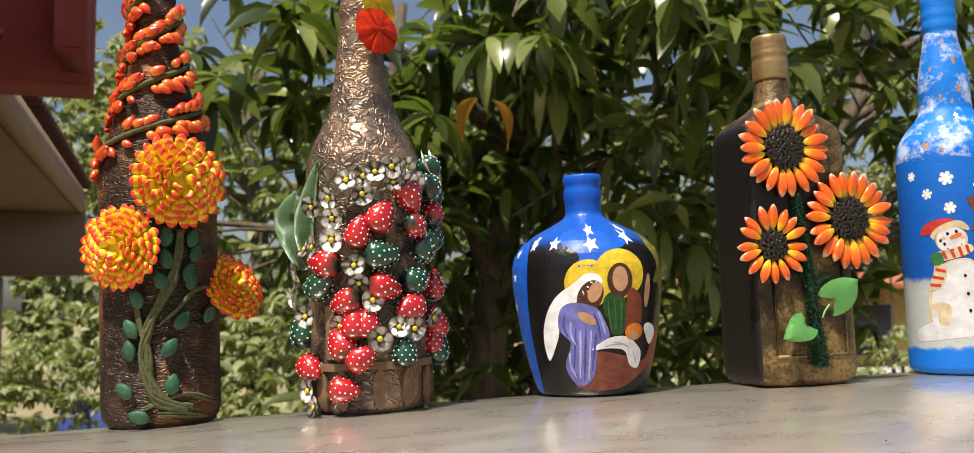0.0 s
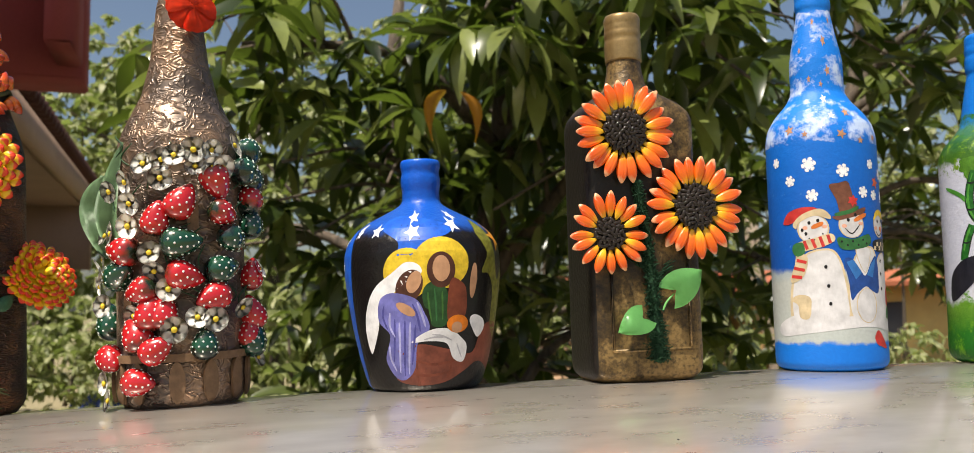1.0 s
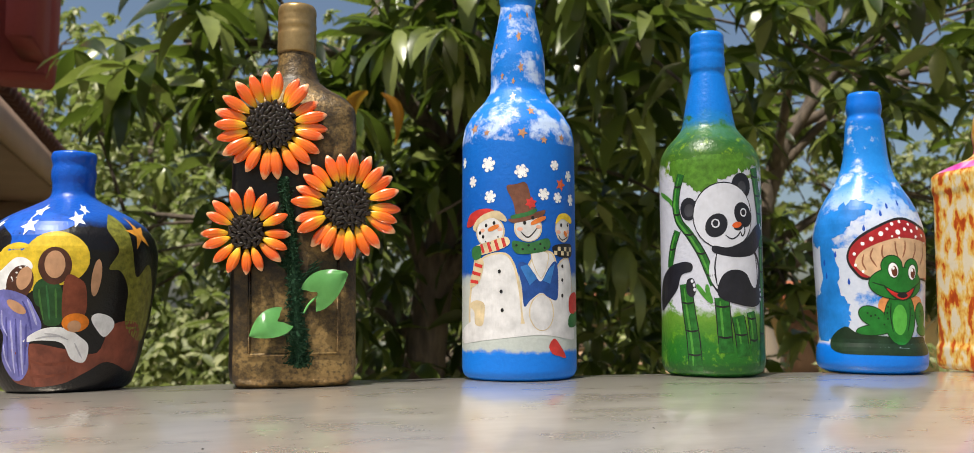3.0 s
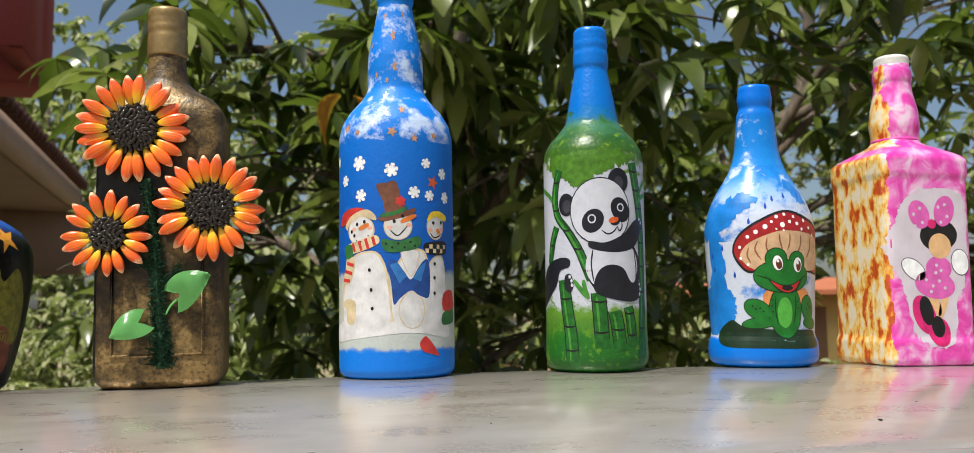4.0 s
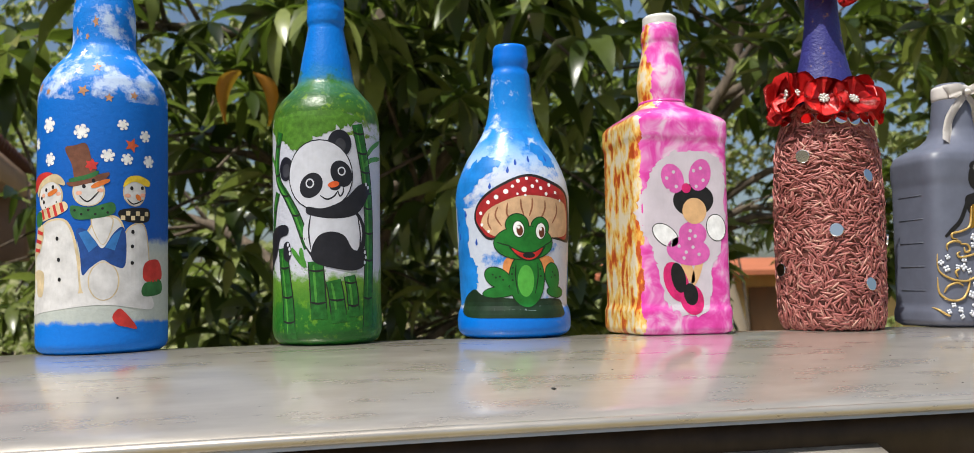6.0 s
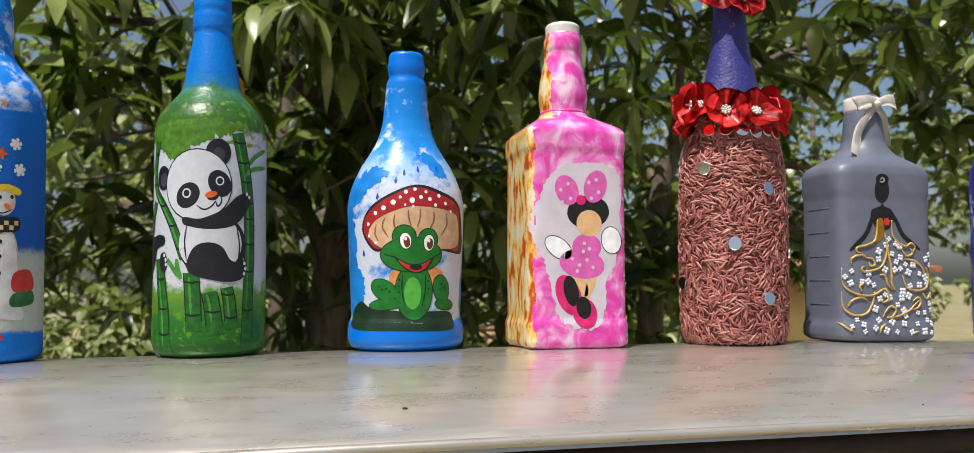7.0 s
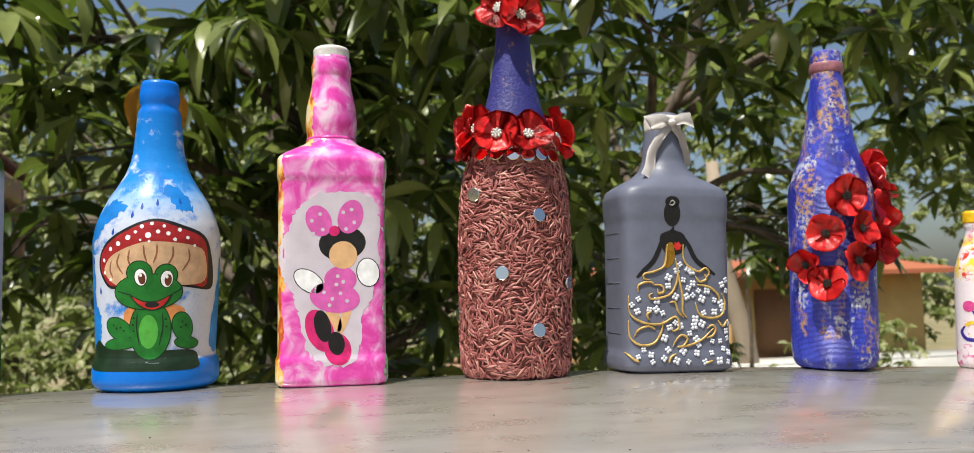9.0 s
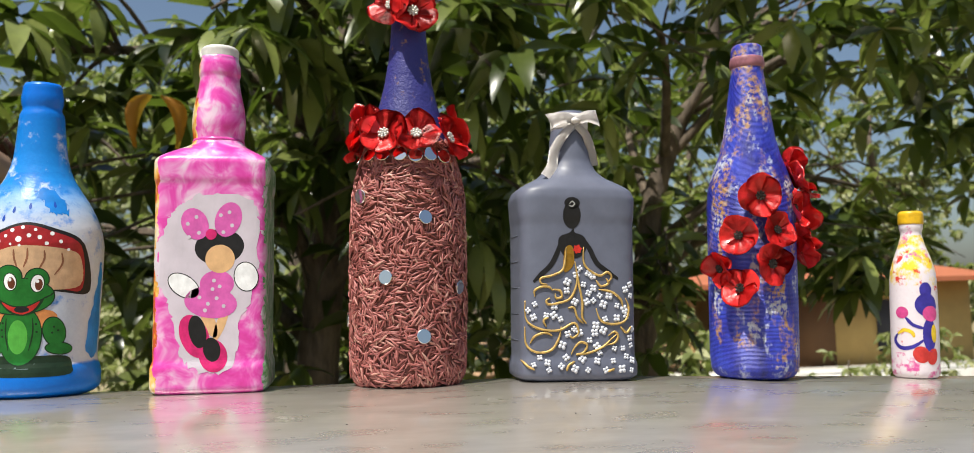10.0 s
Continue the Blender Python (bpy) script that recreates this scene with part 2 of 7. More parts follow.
def ball_mesh(name, r, stretch=(1, 1, 1), sub=2):
    bm = bmesh.new()
    bmesh.ops.create_icosphere(bm, subdivisions=sub, radius=r)
    for v in bm.verts:
        v.co = Vector((v.co.x * stretch[0], v.co.y * stretch[1], v.co.z * stretch[2]))
    return mesh_of(name, bm)


# ---- the car top ----
def car_paint():
    m, n, l, b = material("champagne_metal", 0.3, 0.62, 0.5, 0.8)
    v = coords(n, l)
    dust = grain(n, l, coords(n, l, scale=(2, 9, 9)), 9, 6, 0.6)
    c = ramp(n, l, dust, [(0.35, (0.47, 0.42, 0.365)), (0.7, (0.58, 0.53, 0.47))])
    l.new(c, b.inputs["Base Color"])
    l.new(ramp(n, l, dust, [(0.35, (0.26, 0.26, 0.26)), (0.75, (0.36, 0.36, 0.36))]), b.inputs["Roughness"])
    b.inputs["Coat Roughness"].default_value = 0.11
    bump(n, l, b, grain(n, l, v, 30, 3), 0.03, 0.002)
    return m


CAR = car_paint()
RUBBER = paint((0.012, 0.010, 0.009), 0.55, 0.3, 60, 0.3)
EDGE_Y = 0.343


def car():
    base = thing("car", "parked champagne silver car whose curved metal roof carries the bottles", "car", pose(0.6, 0.85, 0))
    inv = Vector((0.6, 0.85, 0))
    bm = bmesh.new()
    xs = [-1.0 + 0.05 * i for i in range(65)]
    ys = [EDGE_Y - 0.004, EDGE_Y - 0.0035, EDGE_Y - 0.002, EDGE_Y, EDGE_Y + 0.004] + [EDGE_Y + 0.01 + 0.0125 * i for i in range(40)] + [0.9 + 0.1 * i for i in range(6)]
    low = {0: -0.008, 1: -0.006, 2: -0.003, 3: -0.001}
    grid = [[bm.verts.new(Vector((x, y, top_z(x, max(y, EDGE_Y)) + low.get(j, 0))) - inv) for x in xs] for j, y in enumerate(ys)]
    for r0, r1 in zip(grid, grid[1:]):
        for i in range(len(xs) - 1):
            bm.faces.new((r0[i], r0[i + 1], r1[i + 1], r1[i]))
    part("roof", bm, CAR, base)
    for name, y0, y1, za, zb, mat in (("drip_channel", EDGE_Y + 0.004, EDGE_Y + 0.03, -0.034, -0.004, paint((0.035, 0.02, 0.011), 0.5, 0.4, 60, 0.3)),):
        bm = bmesh.new()
        rings(bm, [[Vector((x, y, top_z(x, EDGE_Y) + z)) - inv for y, z in ((y0, za), (y1, za), (y1, zb), (y0, zb))] for x in xs])
        part(name, bm, mat, base, "dark rubber channel under the roof edge")
    lip = bmesh.new()
    tube(lip, [Vector((x, EDGE_Y - 0.0035, top_z(x, EDGE_Y) - 0.0035)) - inv for x in xs], 0.0028, 10)
    part("roof_lip", lip, CAR, base)
    # door frames below the channel, with a gap between the two doors
    for x0, x1 in ((-0.55, 0.955), (0.99, 1.9)):
        bm = bmesh.new()
        k = 40
        loops = []
        for i in range(k + 1):
            x = x0 + (x1 - x0) * i / k
            e = min(i, k - i) / k * (x1 - x0)
            dip = 0.03 * (1 - min(1, e / 0.03)) ** 2
            t = top_z(x, EDGE_Y) - 0.022 - dip
            loops.append([Vector((x, y, z)) - inv for y, z in ((EDGE_Y + 0.03, t), (EDGE_Y + 0.004, t - 0.001), (EDGE_Y - 0.006, t - 0.005), (EDGE_Y - 0.014, t - 0.02), (EDGE_Y - 0.022, t - 0.075), (EDGE_Y + 0.01, t - 0.08), (EDGE_Y + 0.03, t - 0.08))])
        rings(bm, loops)
        part("door_frame", bm, CAR, base)
    part("cabin", slab(-0.85 - inv.x, 1.9 - inv.x, EDGE_Y + 0.032 - inv.y, 1.3 - inv.y, 0.85, 1.2, 0.02), RUBBER, base, "dark closed cabin behind the door frames")
    part("lower_body", slab(-0.95 - inv.x, 2.1 - inv.x, 0.2 - inv.y, 1.5 - inv.y, 0.3, 0.95, 0.06), CAR, base)
    for x in (-0.5, 1.65):
        for y in (0.3, 1.4):
            w = bmesh.new()
            rings(w, [[(r * math.cos(a), dy, r * math.sin(a)) for a in (2 * math.pi * i / 24 for i in range(24))] for r, dy in ((0.24, -0.09), (0.29, -0.07), (0.29, 0.07), (0.24, 0.09))])
            part("wheel", w, RUBBER, base, at=pose(x - inv.x, y - inv.y, 0.29))


car()
SPECK = ball_mesh("dirt_speck", 0.0012, (1.2, 0.9, 0.35), 1)
SPECK.materials.append(RUBBER)
rng = random.Random(3)
for x, y in [(0.746, 0.376)] + [(rng.uniform(-0.1, 1.6), rng.uniform(0.35, 0.42)) for _ in range(16)]:
    s = 1.4 if x == 0.746 else rng.uniform(0.3, 0.7)
    tagged(part("dirt_speck", SPECK, None, at=pose(x, y, top_z(x, y), 14, 0, rng.uniform(0, 90)) @ Matrix.Scale(s, 4)), "tiny dark dirt speck on the car roof", "dirt", "specks on the car roof")

# ---- bottles ----
BLUE, DEEP = (0.005, 0.10, 0.62), (0.006, 0.05, 0.34)
BLACK = (0.008, 0.007, 0.007)
WHITE = (0.78, 0.78, 0.80)
MALA_ROWS = [(30, 0), (34, 5), (35, 10), (35, 29), (35, 87), (35, 146), (34.4, 158), (31.7, 170), (26.3, 186), (21.4, 206.5), (16.8, 226.7), (13.2, 243), (12, 251), (13.5, 256), (13.5, 262), (12, 266), (13, 269), (13, 278), (11, 280)]
STRAW_ROWS = [(33, 0), (36.5, 4), (37.5, 10), (37.5, 66), (37.5, 150), (36.5, 160), (32, 171), (23, 190), (17.8, 211), (15.2, 232), (13.6, 248), (11.5, 256), (12.8, 258), (12.8, 264), (11.6, 267), (12.2, 268), (12.2, 271), (10, 272)]
BLUE_ROWS = [(33.6, 0), (36.4, 2), (38.7, 8), (42.1, 20), (46.3, 39), (49.5, 59), (51.2, 74), (51.4, 86), (49.3, 94.5), (43.6, 102.5), (35.5, 108.5), (24, 114.5), (14.8, 119.5), (12.6, 122.7), (12.4, 130), (13.2, 133), (13.3, 138), (12.1, 142), (13.4, 145), (13.4, 149), (12.6, 150)]
SNOW_ROWS = [(35, 0), (38.5, 2), (39.3, 6), (39.4, 19), (39.4, 45), (39.4, 88), (39.3, 141), (39.2, 163), (37.1, 172.4), (31.7, 181.4), (23.6, 190.4), (19.6, 197.2), (19.1, 204), (19.3, 213), (19, 222), (17.3, 231.4), (14.5, 245), (12.5, 256), (11.9, 259.5), (12.6, 261), (13, 262), (13, 267), (12.2, 268.5), (13, 270), (13, 275), (12.2, 277), (12.9, 279), (12.9, 286), (11.6, 287.5)]
PANDA_ROWS = [(30.4, 0), (34.7, 2.5), (36.7, 9), (36.6, 18), (36.2, 31), (36.2, 76), (36.4, 122), (36.3, 149.5), (35.2, 156.5), (31.6, 163.5), (25.2, 170.5), (19.8, 177.3), (17.9, 186.7), (16.4, 196), (14.5, 205.5), (12.7, 215), (11.8, 219.6), (12.9, 220.4), (13, 222), (13, 231), (12.2, 232.4), (12.2, 234), (12.8, 235.2), (12.8, 239.5), (12, 240.3), (12.6, 241.2), (12.6, 243.4), (12, 244.2), (12.5, 245.2), (12.2, 248.4), (10.6, 249.6)]
FROG_ROWS = [(33, 0), (38.6, 1.8), (41.2, 6), (41.5, 12.5), (40.8, 18.6), (38.7, 23.4), (39, 29), (40.1, 53), (41.2, 77), (42, 101), (40.4, 111), (37.1, 120.6), (32.6, 130), (26.8, 139), (21.9, 147.5), (18.9, 155.5), (17.0, 164), (15.6, 178), (14.4, 192.5), (12.3, 196), (12.4, 197.5), (13.2, 198.6), (13.7, 203), (13.6, 206), (12.7, 208.2), (12.9, 210), (12.9, 212.6), (11.6, 214.4)]
RICE_ROWS = [(35, 0), (37.5, 3), (39.5, 9), (40.2, 26), (40.6, 52), (40.8, 97), (39.4, 133), (37.2, 147), (33, 161), (28.6, 174.8), (24.7, 188.8), (20.7, 203), (17.5, 217), (14.5, 236), (12.9, 255), (12.5, 266), (11.8, 284), (13.2, 287), (13.2, 293), (12, 296), (12.4, 300), (10, 301)]
PURPLE_ROWS = [(25, 0), (29, 1.5), (32, 7), (32.8, 16), (33, 49), (32.9, 97), (33.2, 130), (32.2, 145), (28.6, 157), (23.8, 169.3), (19.9, 184), (17, 203.8), (14.4, 223.6), (12.1, 239.5), (13.1, 242), (13.1, 246), (12.4, 249), (12.4, 252), (11.9, 254), (11.9, 258), (10.3, 259)]
SMALL_ROWS = [(14.5, 0), (16.5, 1.5), (17.2, 5), (17.4, 25), (17.4, 54), (17, 76), (16.2, 84), (13.5, 94), (10, 103.5), (7.8, 112), (7.4, 115), (8.8, 117), (8.8, 123)]


def foil(name, low, high, copper, metal, line=1.0, thr=0.5, crease=0.75):
    """Crinkled foil, painted dark and rubbed with copper."""
    m, n, l, b = material(name, 0.4, metal)
    v = coords(n, l)
    w = grain(n, l, coords(n, l, scale=(1, 1, 1.6 * line)), 120, 2, 0.5, 0.9)
    ridge = maths(n, l, "ABSOLUTE", maths(n, l, "SUBTRACT", w, 0.5))
    ridge = ramp(n, l, ridge, [(0.0, (1, 1, 1)), (0.05, (0.3, 0.3, 0.3)), (0.14, (0, 0, 0))])
    big = grain(n, l, v, 22, 4, 0.6)
    c = ramp(n, l, big, [(0.35, low), (thr, high), (thr + 0.16, copper)])
    c = mix(n, l, maths(n, l, "MULTIPLY", ridge, 0.14), c, copper)
    c = mix(n, l, ramp(n, l, grain(n, l, v, 130, 4), [(0.62, (0, 0, 0)), (0.85, (0.25, 0.25, 0.25))]), c, dark(low, 0.4))
    l.new(c, b.inputs["Base Color"])
    bump(n, l, b, maths(n, l, "ADD", ridge, maths(n, l, "MULTIPLY", big, 0.7)), crease, 0.0022)
    return m


def gradient_x(name, stops, length, rough=0.28, glint_streak=0.5, coat=0.4, sway=0.35):
    """Paint that changes along a piece from its inner to its outer end."""
    m, n, l, b = material(name, rough, 0, 0.5, coat)
    v = coords(n, l)
    sep = n.new("ShaderNodeSeparateXYZ")
    l.new(v, sep.inputs[0])
    info = n.new("ShaderNodeObjectInfo")
    wob = maths(n, l, "MULTIPLY", maths(n, l, "SUBTRACT", grain(n, l, coords(n, l, scale=(60, 500, 500)), 1.0, 3), 0.5), sway)
    t = maths(n, l, "ADD", maths(n, l, "DIVIDE", sep.outputs["X"], length), wob)
    t = maths(n, l, "ADD", t, maths(n, l, "MULTIPLY", maths(n, l, "SUBTRACT", info.outputs["Random"], 0.5), sway * 0.7))
    c = ramp(n, l, t, stops)
    # pale lengthwise streaks: gloss highlights of the grooves mixed into the colour
    f = grain(n, l, coords(n, l, scale=(40, 700, 700)), 1.0, 3)
    c = mix(n, l, ramp(n, l, f, [(0.62, (0, 0, 0)), (0.75, (glint_streak, glint_streak, glint_streak))]), c, (0.85, 0.72, 0.6))
    l.new(c, b.inputs["Base Color"])
    bump(n, l, b, f, 0.5, 0.0008)
    return m


def egg(length, width, height, k=10, seg=10, groove=0.0, blunt=0.5):
    """A rounded piece along +x from the origin; groove pinches it lengthwise."""
    bm = bmesh.new()
    loops = []
    for i in range(k + 1):
        s = i / k
        r = max(0.04, math.sin(math.pi * min(0.985, max(0.015, s)) ** (0.55 + blunt * 0.6)) ** 0.6)
        loop = []
        for j in range(seg):
            a = 2 * math.pi * j / seg
            g = 1 - groove * max(0, math.sin(a)) ** 6
            loop.append((s * length, r * width / 2 * math.cos(a), r * height / 2 * math.sin(a) * g))
        loops.append(loop)
    rings(bm, loops)
    return bm


def joined(meshes_at):
    bm = bmesh.new()
    for me, m in meshes_at:
        k = len(bm.verts)
        bm.from_mesh(me)
        bm.verts.ensure_lookup_table()
        bmesh.ops.transform(bm, matrix=m, verts=bm.verts[k:])
    return bm


MM = 0.001
rng = random.Random(11)
LEAFGREEN = paint((0.03, 0.16, 0.05), 0.45, 0.4, 300)
GOLD = paint((0.50, 0.26, 0.035), 0.32, 0.4, 260, 0.5, 0.75)
STRAWGREEN = paint((0.02, 0.07, 0.025), 0.6, 0.5, 300, 0.8)

# -- bottle with marigolds, a seed garland and a fibre vine --
MARI_Y = paint((0.88, 0.56, 0.015), 0.42, 0.2, 240, 0.3, 0.0, 0.1)
MARI_R = paint((0.70, 0.045, 0.012), 0.35, 0.3, 240)
SEED = gradient_x("seed_red", [(0.0, (0.86, 0.24, 0.03)), (0.45, (0.80, 0.10, 0.015)), (0.85, (0.66, 0.05, 0.01)), (1.0, (0.40, 0.03, 0.008))], 0.009, 0.25, 0.15)
FIBRE = paint((0.10, 0.105, 0.04), 0.8, 0.6, 420, 1.0)
petal_y = egg(0.0096, 0.0060, 0.0036, 8, 8, 0.5, 1.2)
petal_y = mesh_of("petal", petal_y)
petal_y.materials.append(gradient_x("marigold_petal", [(0.0, (0.80, 0.40, 0.01)), (0.45, (0.90, 0.60, 0.02)), (0.72, (0.90, 0.56, 0.02)), (0.80, (0.78, 0.07, 0.012)), (1.0, (0.66, 0.025, 0.01))], 0.0096, 0.4, 0.06, 0.1, 0.14))
seed_me = mesh_of("seed", egg(0.0098, 0.0064, 0.0058, 8, 10, 0, 0.1))
seed_me.materials.append(SEED)


def marigold(bottle, u, z, radius, lift=2.0, tilt=(0, 0), rows=(3, 8, 12, 16, 20, 23)):
    """A dome of cupped yellow petals with red tips."""
    seat = bottle.seat(u, z, lift) @ pose(0, 0, 0, *tilt, 0)
    dome = bmesh.new()
    bmesh.ops.create_uvsphere(dome, u_segments=20, v_segments=10, radius=1)
    for v in dome.verts:
        v.co = Vector((v.co.x * radius * 0.86, v.co.y * radius * 0.86, max(-0.1, v.co.z) * radius * 0.30)) * MM
    head = part("marigold", dome, MARI_Y, bottle.base, "yellow and red many-petalled flower", at=seat)
    for k, count in enumerate(rows):
        ring = (k + 0.6) / len(rows)
        for i in range(count):
            a = 2 * math.pi * (i + 0.5 * (k % 2)) / count + rng.uniform(-0.06, 0.06)
            rise = radians(66 - 60 * ring + rng.uniform(-7, 7))
            foot = Vector((math.cos(a), math.sin(a), 0)) * (radius * (ring * 0.76) * MM) + Vector((0, 0, radius * 0.28 * math.sqrt(max(0, 1 - (ring * 0.8) ** 2)) * MM - 0.001))
            out = Vector((math.cos(a) * math.cos(rise), math.sin(a) * math.cos(rise), math.sin(rise)))
            side = Vector((-math.sin(a), math.cos(a), 0))
            m = Matrix.Translation(foot) @ Matrix((out, side, out.cross(side))).transposed().to_4x4() @ Matrix.Diagonal((radius / 26, radius / 23, radius / 24, 1)) @ pose(0, 0, 0, rng.uniform(-15, 15))
            part("petal", petal_y, None, head, at=m)


mala = Bottle("garland_bottle", "dark brown crinkled bottle with yellow-red marigolds and a red seed garland", -0.0753, 0.562, MALA_ROWS,
              foil("bark_foil", (0.012, 0.008, 0.006), (0.04, 0.022, 0.014), (0.26, 0.115, 0.045), 0.35, 2.2, 0.52))
for spot, r in (([(14.4, 145.2)], 27), ([(-14.1, 106.8)], 24)):
    marigold(mala, *spot[0], r)
marigold(mala, *[(56.1, 80.9)][0], 22.5, 6.0, (-24, -46))
line = []
for i in range(150):
    turn = i / 149 * 3.5 - 0.25
    k, f = math.floor(turn), turn - math.floor(turn)
    line.append((2 * math.pi * 35 * (turn - 0.0), 163 + 30 * k + (34 * f / 0.5 if f < 0.5 else 34 - 4 * (f - 0.5) / 0.5)))
line = [(u - 0.25 * 2 * math.pi * 35, min(277, z)) for u, z in line]
part("garland_cord", tube(bmesh.new(), [mala.at(u, z, 2.2) for u, z in line], 0.0017, 7), FIBRE, mala.base, "twisted green-brown cord wound round the neck")
for i in range(3, 147):
    u, z = line[i]
    for sgn in (-1, 1):
        if rng.random() < 0.34:
            continue
        m = mala.seat(u + rng.uniform(-2, 2), z + sgn * 4.4, 2.6) @ pose(0, 0, 0, 0, -8, (38 if sgn > 0 else -16) + rng.uniform(-28, 28)) @ pose(0, 0, 0, 0, rng.uniform(-8, 14), 0) @ Matrix.Scale(rng.uniform(0.75, 1.2), 4)
        part("garland_seed", seed_me, None, mala.base, at=m)
stem = [(18.4, 10.2), (5.1, 17.0), (-2.2, 28.3), (-3.7, 42.7), (-1.7, 57.0), (4.0, 71.2), (10.8, 85.6), (14.7, 100.3), (16.8, 117.1)]
for k in range(9):
    wob = [(u + rng.uniform(-4, 4) * (1 - i / 12), z + rng.uniform(-2, 2)) for i, (u, z) in enumerate(stem)]
    mala.stroke("vine_fibre", wob, 3.4 - 0.2 * k, FIBRE, 1.4 + 0.3 * (k % 3), taper=False)
for pts in ([(3.8, 62.1), (14.1, 70.7), (23.9, 79.7), (36.7, 83.3)], [(37.0, 13.3), (18.6, 18.5), (6.1, 16.9), (-5.9, 12.5)], [(33.8, 3.3), (14.8, 8.8), (2.6, 9.3)], [(-1.9, 46.2), (-5.9, 60.9), (-7.8, 75.5)]):
    for k in range(2):
        mala.stroke("vine_fibre", [(u + rng.uniform(-1.5, 1.5), z + rng.uniform(-1.5, 1.5)) for u, z in pts], 2.4, FIBRE, 1.4)
pod = mesh_of("vine_leaf", egg(0.0125, 0.0085, 0.005, 8, 8, 0.35))
pod.materials.append(paint((0.035, 0.12, 0.06), 0.5, 0.6, 330, 0.9, 0.0, 0.6))
for (u, z), a in zip([(8.1, 110.8), (22.9, 110.1), (8.6, 97.4), (24.5, 101.1), (6.3, 85.0), (21.6, 84.6), (-7.0, 74.7), (14.9, 61.1), (-10.3, 57.5), (-12.0, 44.6), (8.3, 45.5), (10.0, 23.7), (-14.0, 22.4), (-5.5, 7.8), (20.1, 89.1), (33.0, 64.4)],
                     (80, 70, 100, 60, 120, 80, 110, 50, 120, 100, 55, 80, 140, 160, 70, 40)):
    part("vine_leaf", pod, None, mala.base, at=mala.seat(u, z, 2.2) @ pose(-0.004 * math.cos(radians(a)), -0.004 * math.sin(radians(a)), 0, 0, 0, a))

# -- the neighbour of which only the edge shows --
edge = Bottle("flower_bottle", "dark bottle with orange and red flowers at its side", -0.232, 0.575, MALA_ROWS, mala.body.data.materials[0])
for u, z, c in ((45, 92, (0.85, 0.2, 0.01)), (47, 62, (0.6, 0.02, 0.02)), (52, 78, (0.7, 0.1, 0.02))):
    part("flower", egg(0.016, 0.03, 0.02, 8, 12), paint(c, 0.4), edge.base, at=edge.seat(u, z, 0) @ pose(0, 0, 0, 0, -90, 0))

# -- strawberry bottle --
straw = Bottle("strawberry_bottle", "bronze crinkled-foil bottle covered with painted strawberries and white blossoms", 0.0525, 0.5505, STRAW_ROWS,
               foil("bronze_foil", (0.03, 0.022, 0.018), (0.13, 0.098, 0.078), (0.36, 0.23, 0.145), 0.6, 0.8, 0.48, 0.5))


def berry_mat(name, low, high):
    m, n, l, b = material(name, 0.22, 0, 0.5, 0.6)
    v = coords(n, l)
    sep = n.new("ShaderNodeSeparateXYZ")
    l.new(v, sep.inputs[0])
    info = n.new("ShaderNodeObjectInfo")
    t = maths(n, l, "ADD", maths(n, l, "DIVIDE", sep.outputs["X"], 0.021), maths(n, l, "MULTIPLY", maths(n, l, "SUBTRACT", grain(n, l, v, 190, 4), 0.5), 0.5))
    t = maths(n, l, "ADD", t, maths(n, l, "MULTIPLY", info.outputs["Random"], 0.18))
    l.new(ramp(n, l, t, [(0.10, low), (0.34, high), (1.0, dark(high, 0.75))]), b.inputs["Base Color"])
    bump(n, l, b, grain(n, l, v, 150, 3), 0.2, 0.001)
    return m


BERRY = mesh_of("berry", egg(0.021, 0.0165, 0.0155, 12, 14, 0, 0.15))
BERRY.materials.append(berry_mat("red_berry", (0.012, 0.025, 0.010), (0.50, 0.012, 0.016)))
UNRIPE = BERRY.copy()
UNRIPE.materials[0] = berry_mat("green_berry", (0.006, 0.014, 0.014), (0.008, 0.06, 0.03))
speck = ball_mesh("speck", 0.00072, (1, 1, 0.4), 1)
dots = []
for k, s in enumerate((0.22, 0.36, 0.5, 0.64, 0.78, 0.9)):
    r = max(0.04, math.sin(math.pi * s ** 0.64) ** 0.6)
    cnt = max(5, int(11 * r))
    for j in range(cnt):
        a = 2 * math.pi * (j + 0.5 * (k % 2)) / cnt
        p = Vector((s * 0.021, r * 0.00825 * math.cos(a), r * 0.00775 * math.sin(a)))
        nrm = Vector(((s - 0.5) * 0.012, p.y, p.z)).normalized()
        dots.append((speck, Matrix.Translation(p) @ nrm.to_track_quat("Z", "Y").to_matrix().to_4x4()))
SPECKS = mesh_of("specks", joined(dots))
SPECKS.materials.append(paint((0.8, 0.78, 0.75), 0.4, 0.1))
red = [(5.0, 119.6), (23.0, 131.6), (-7.5, 110.0), (26.5, 113.0), (51.6, 126.1), (-28.0, 92.2), (6.5, 76.2), (-15.8, 68.2), (-4.0, 55.7), (20.7, 63.5), (52.7, 77.1), (52.6, 53.6), (-18.6, 44.0), (-7.3, 35.0), (50.4, 41.1), (-41.5, 28.6), (-17.5, 16.2), (-10.7, 56.7)]
red_turn = (60, -70, 75, -20, 60, 170, -15, 200, 80, 200, 100, 110, 120, 30, 80, -25, -5, 90)
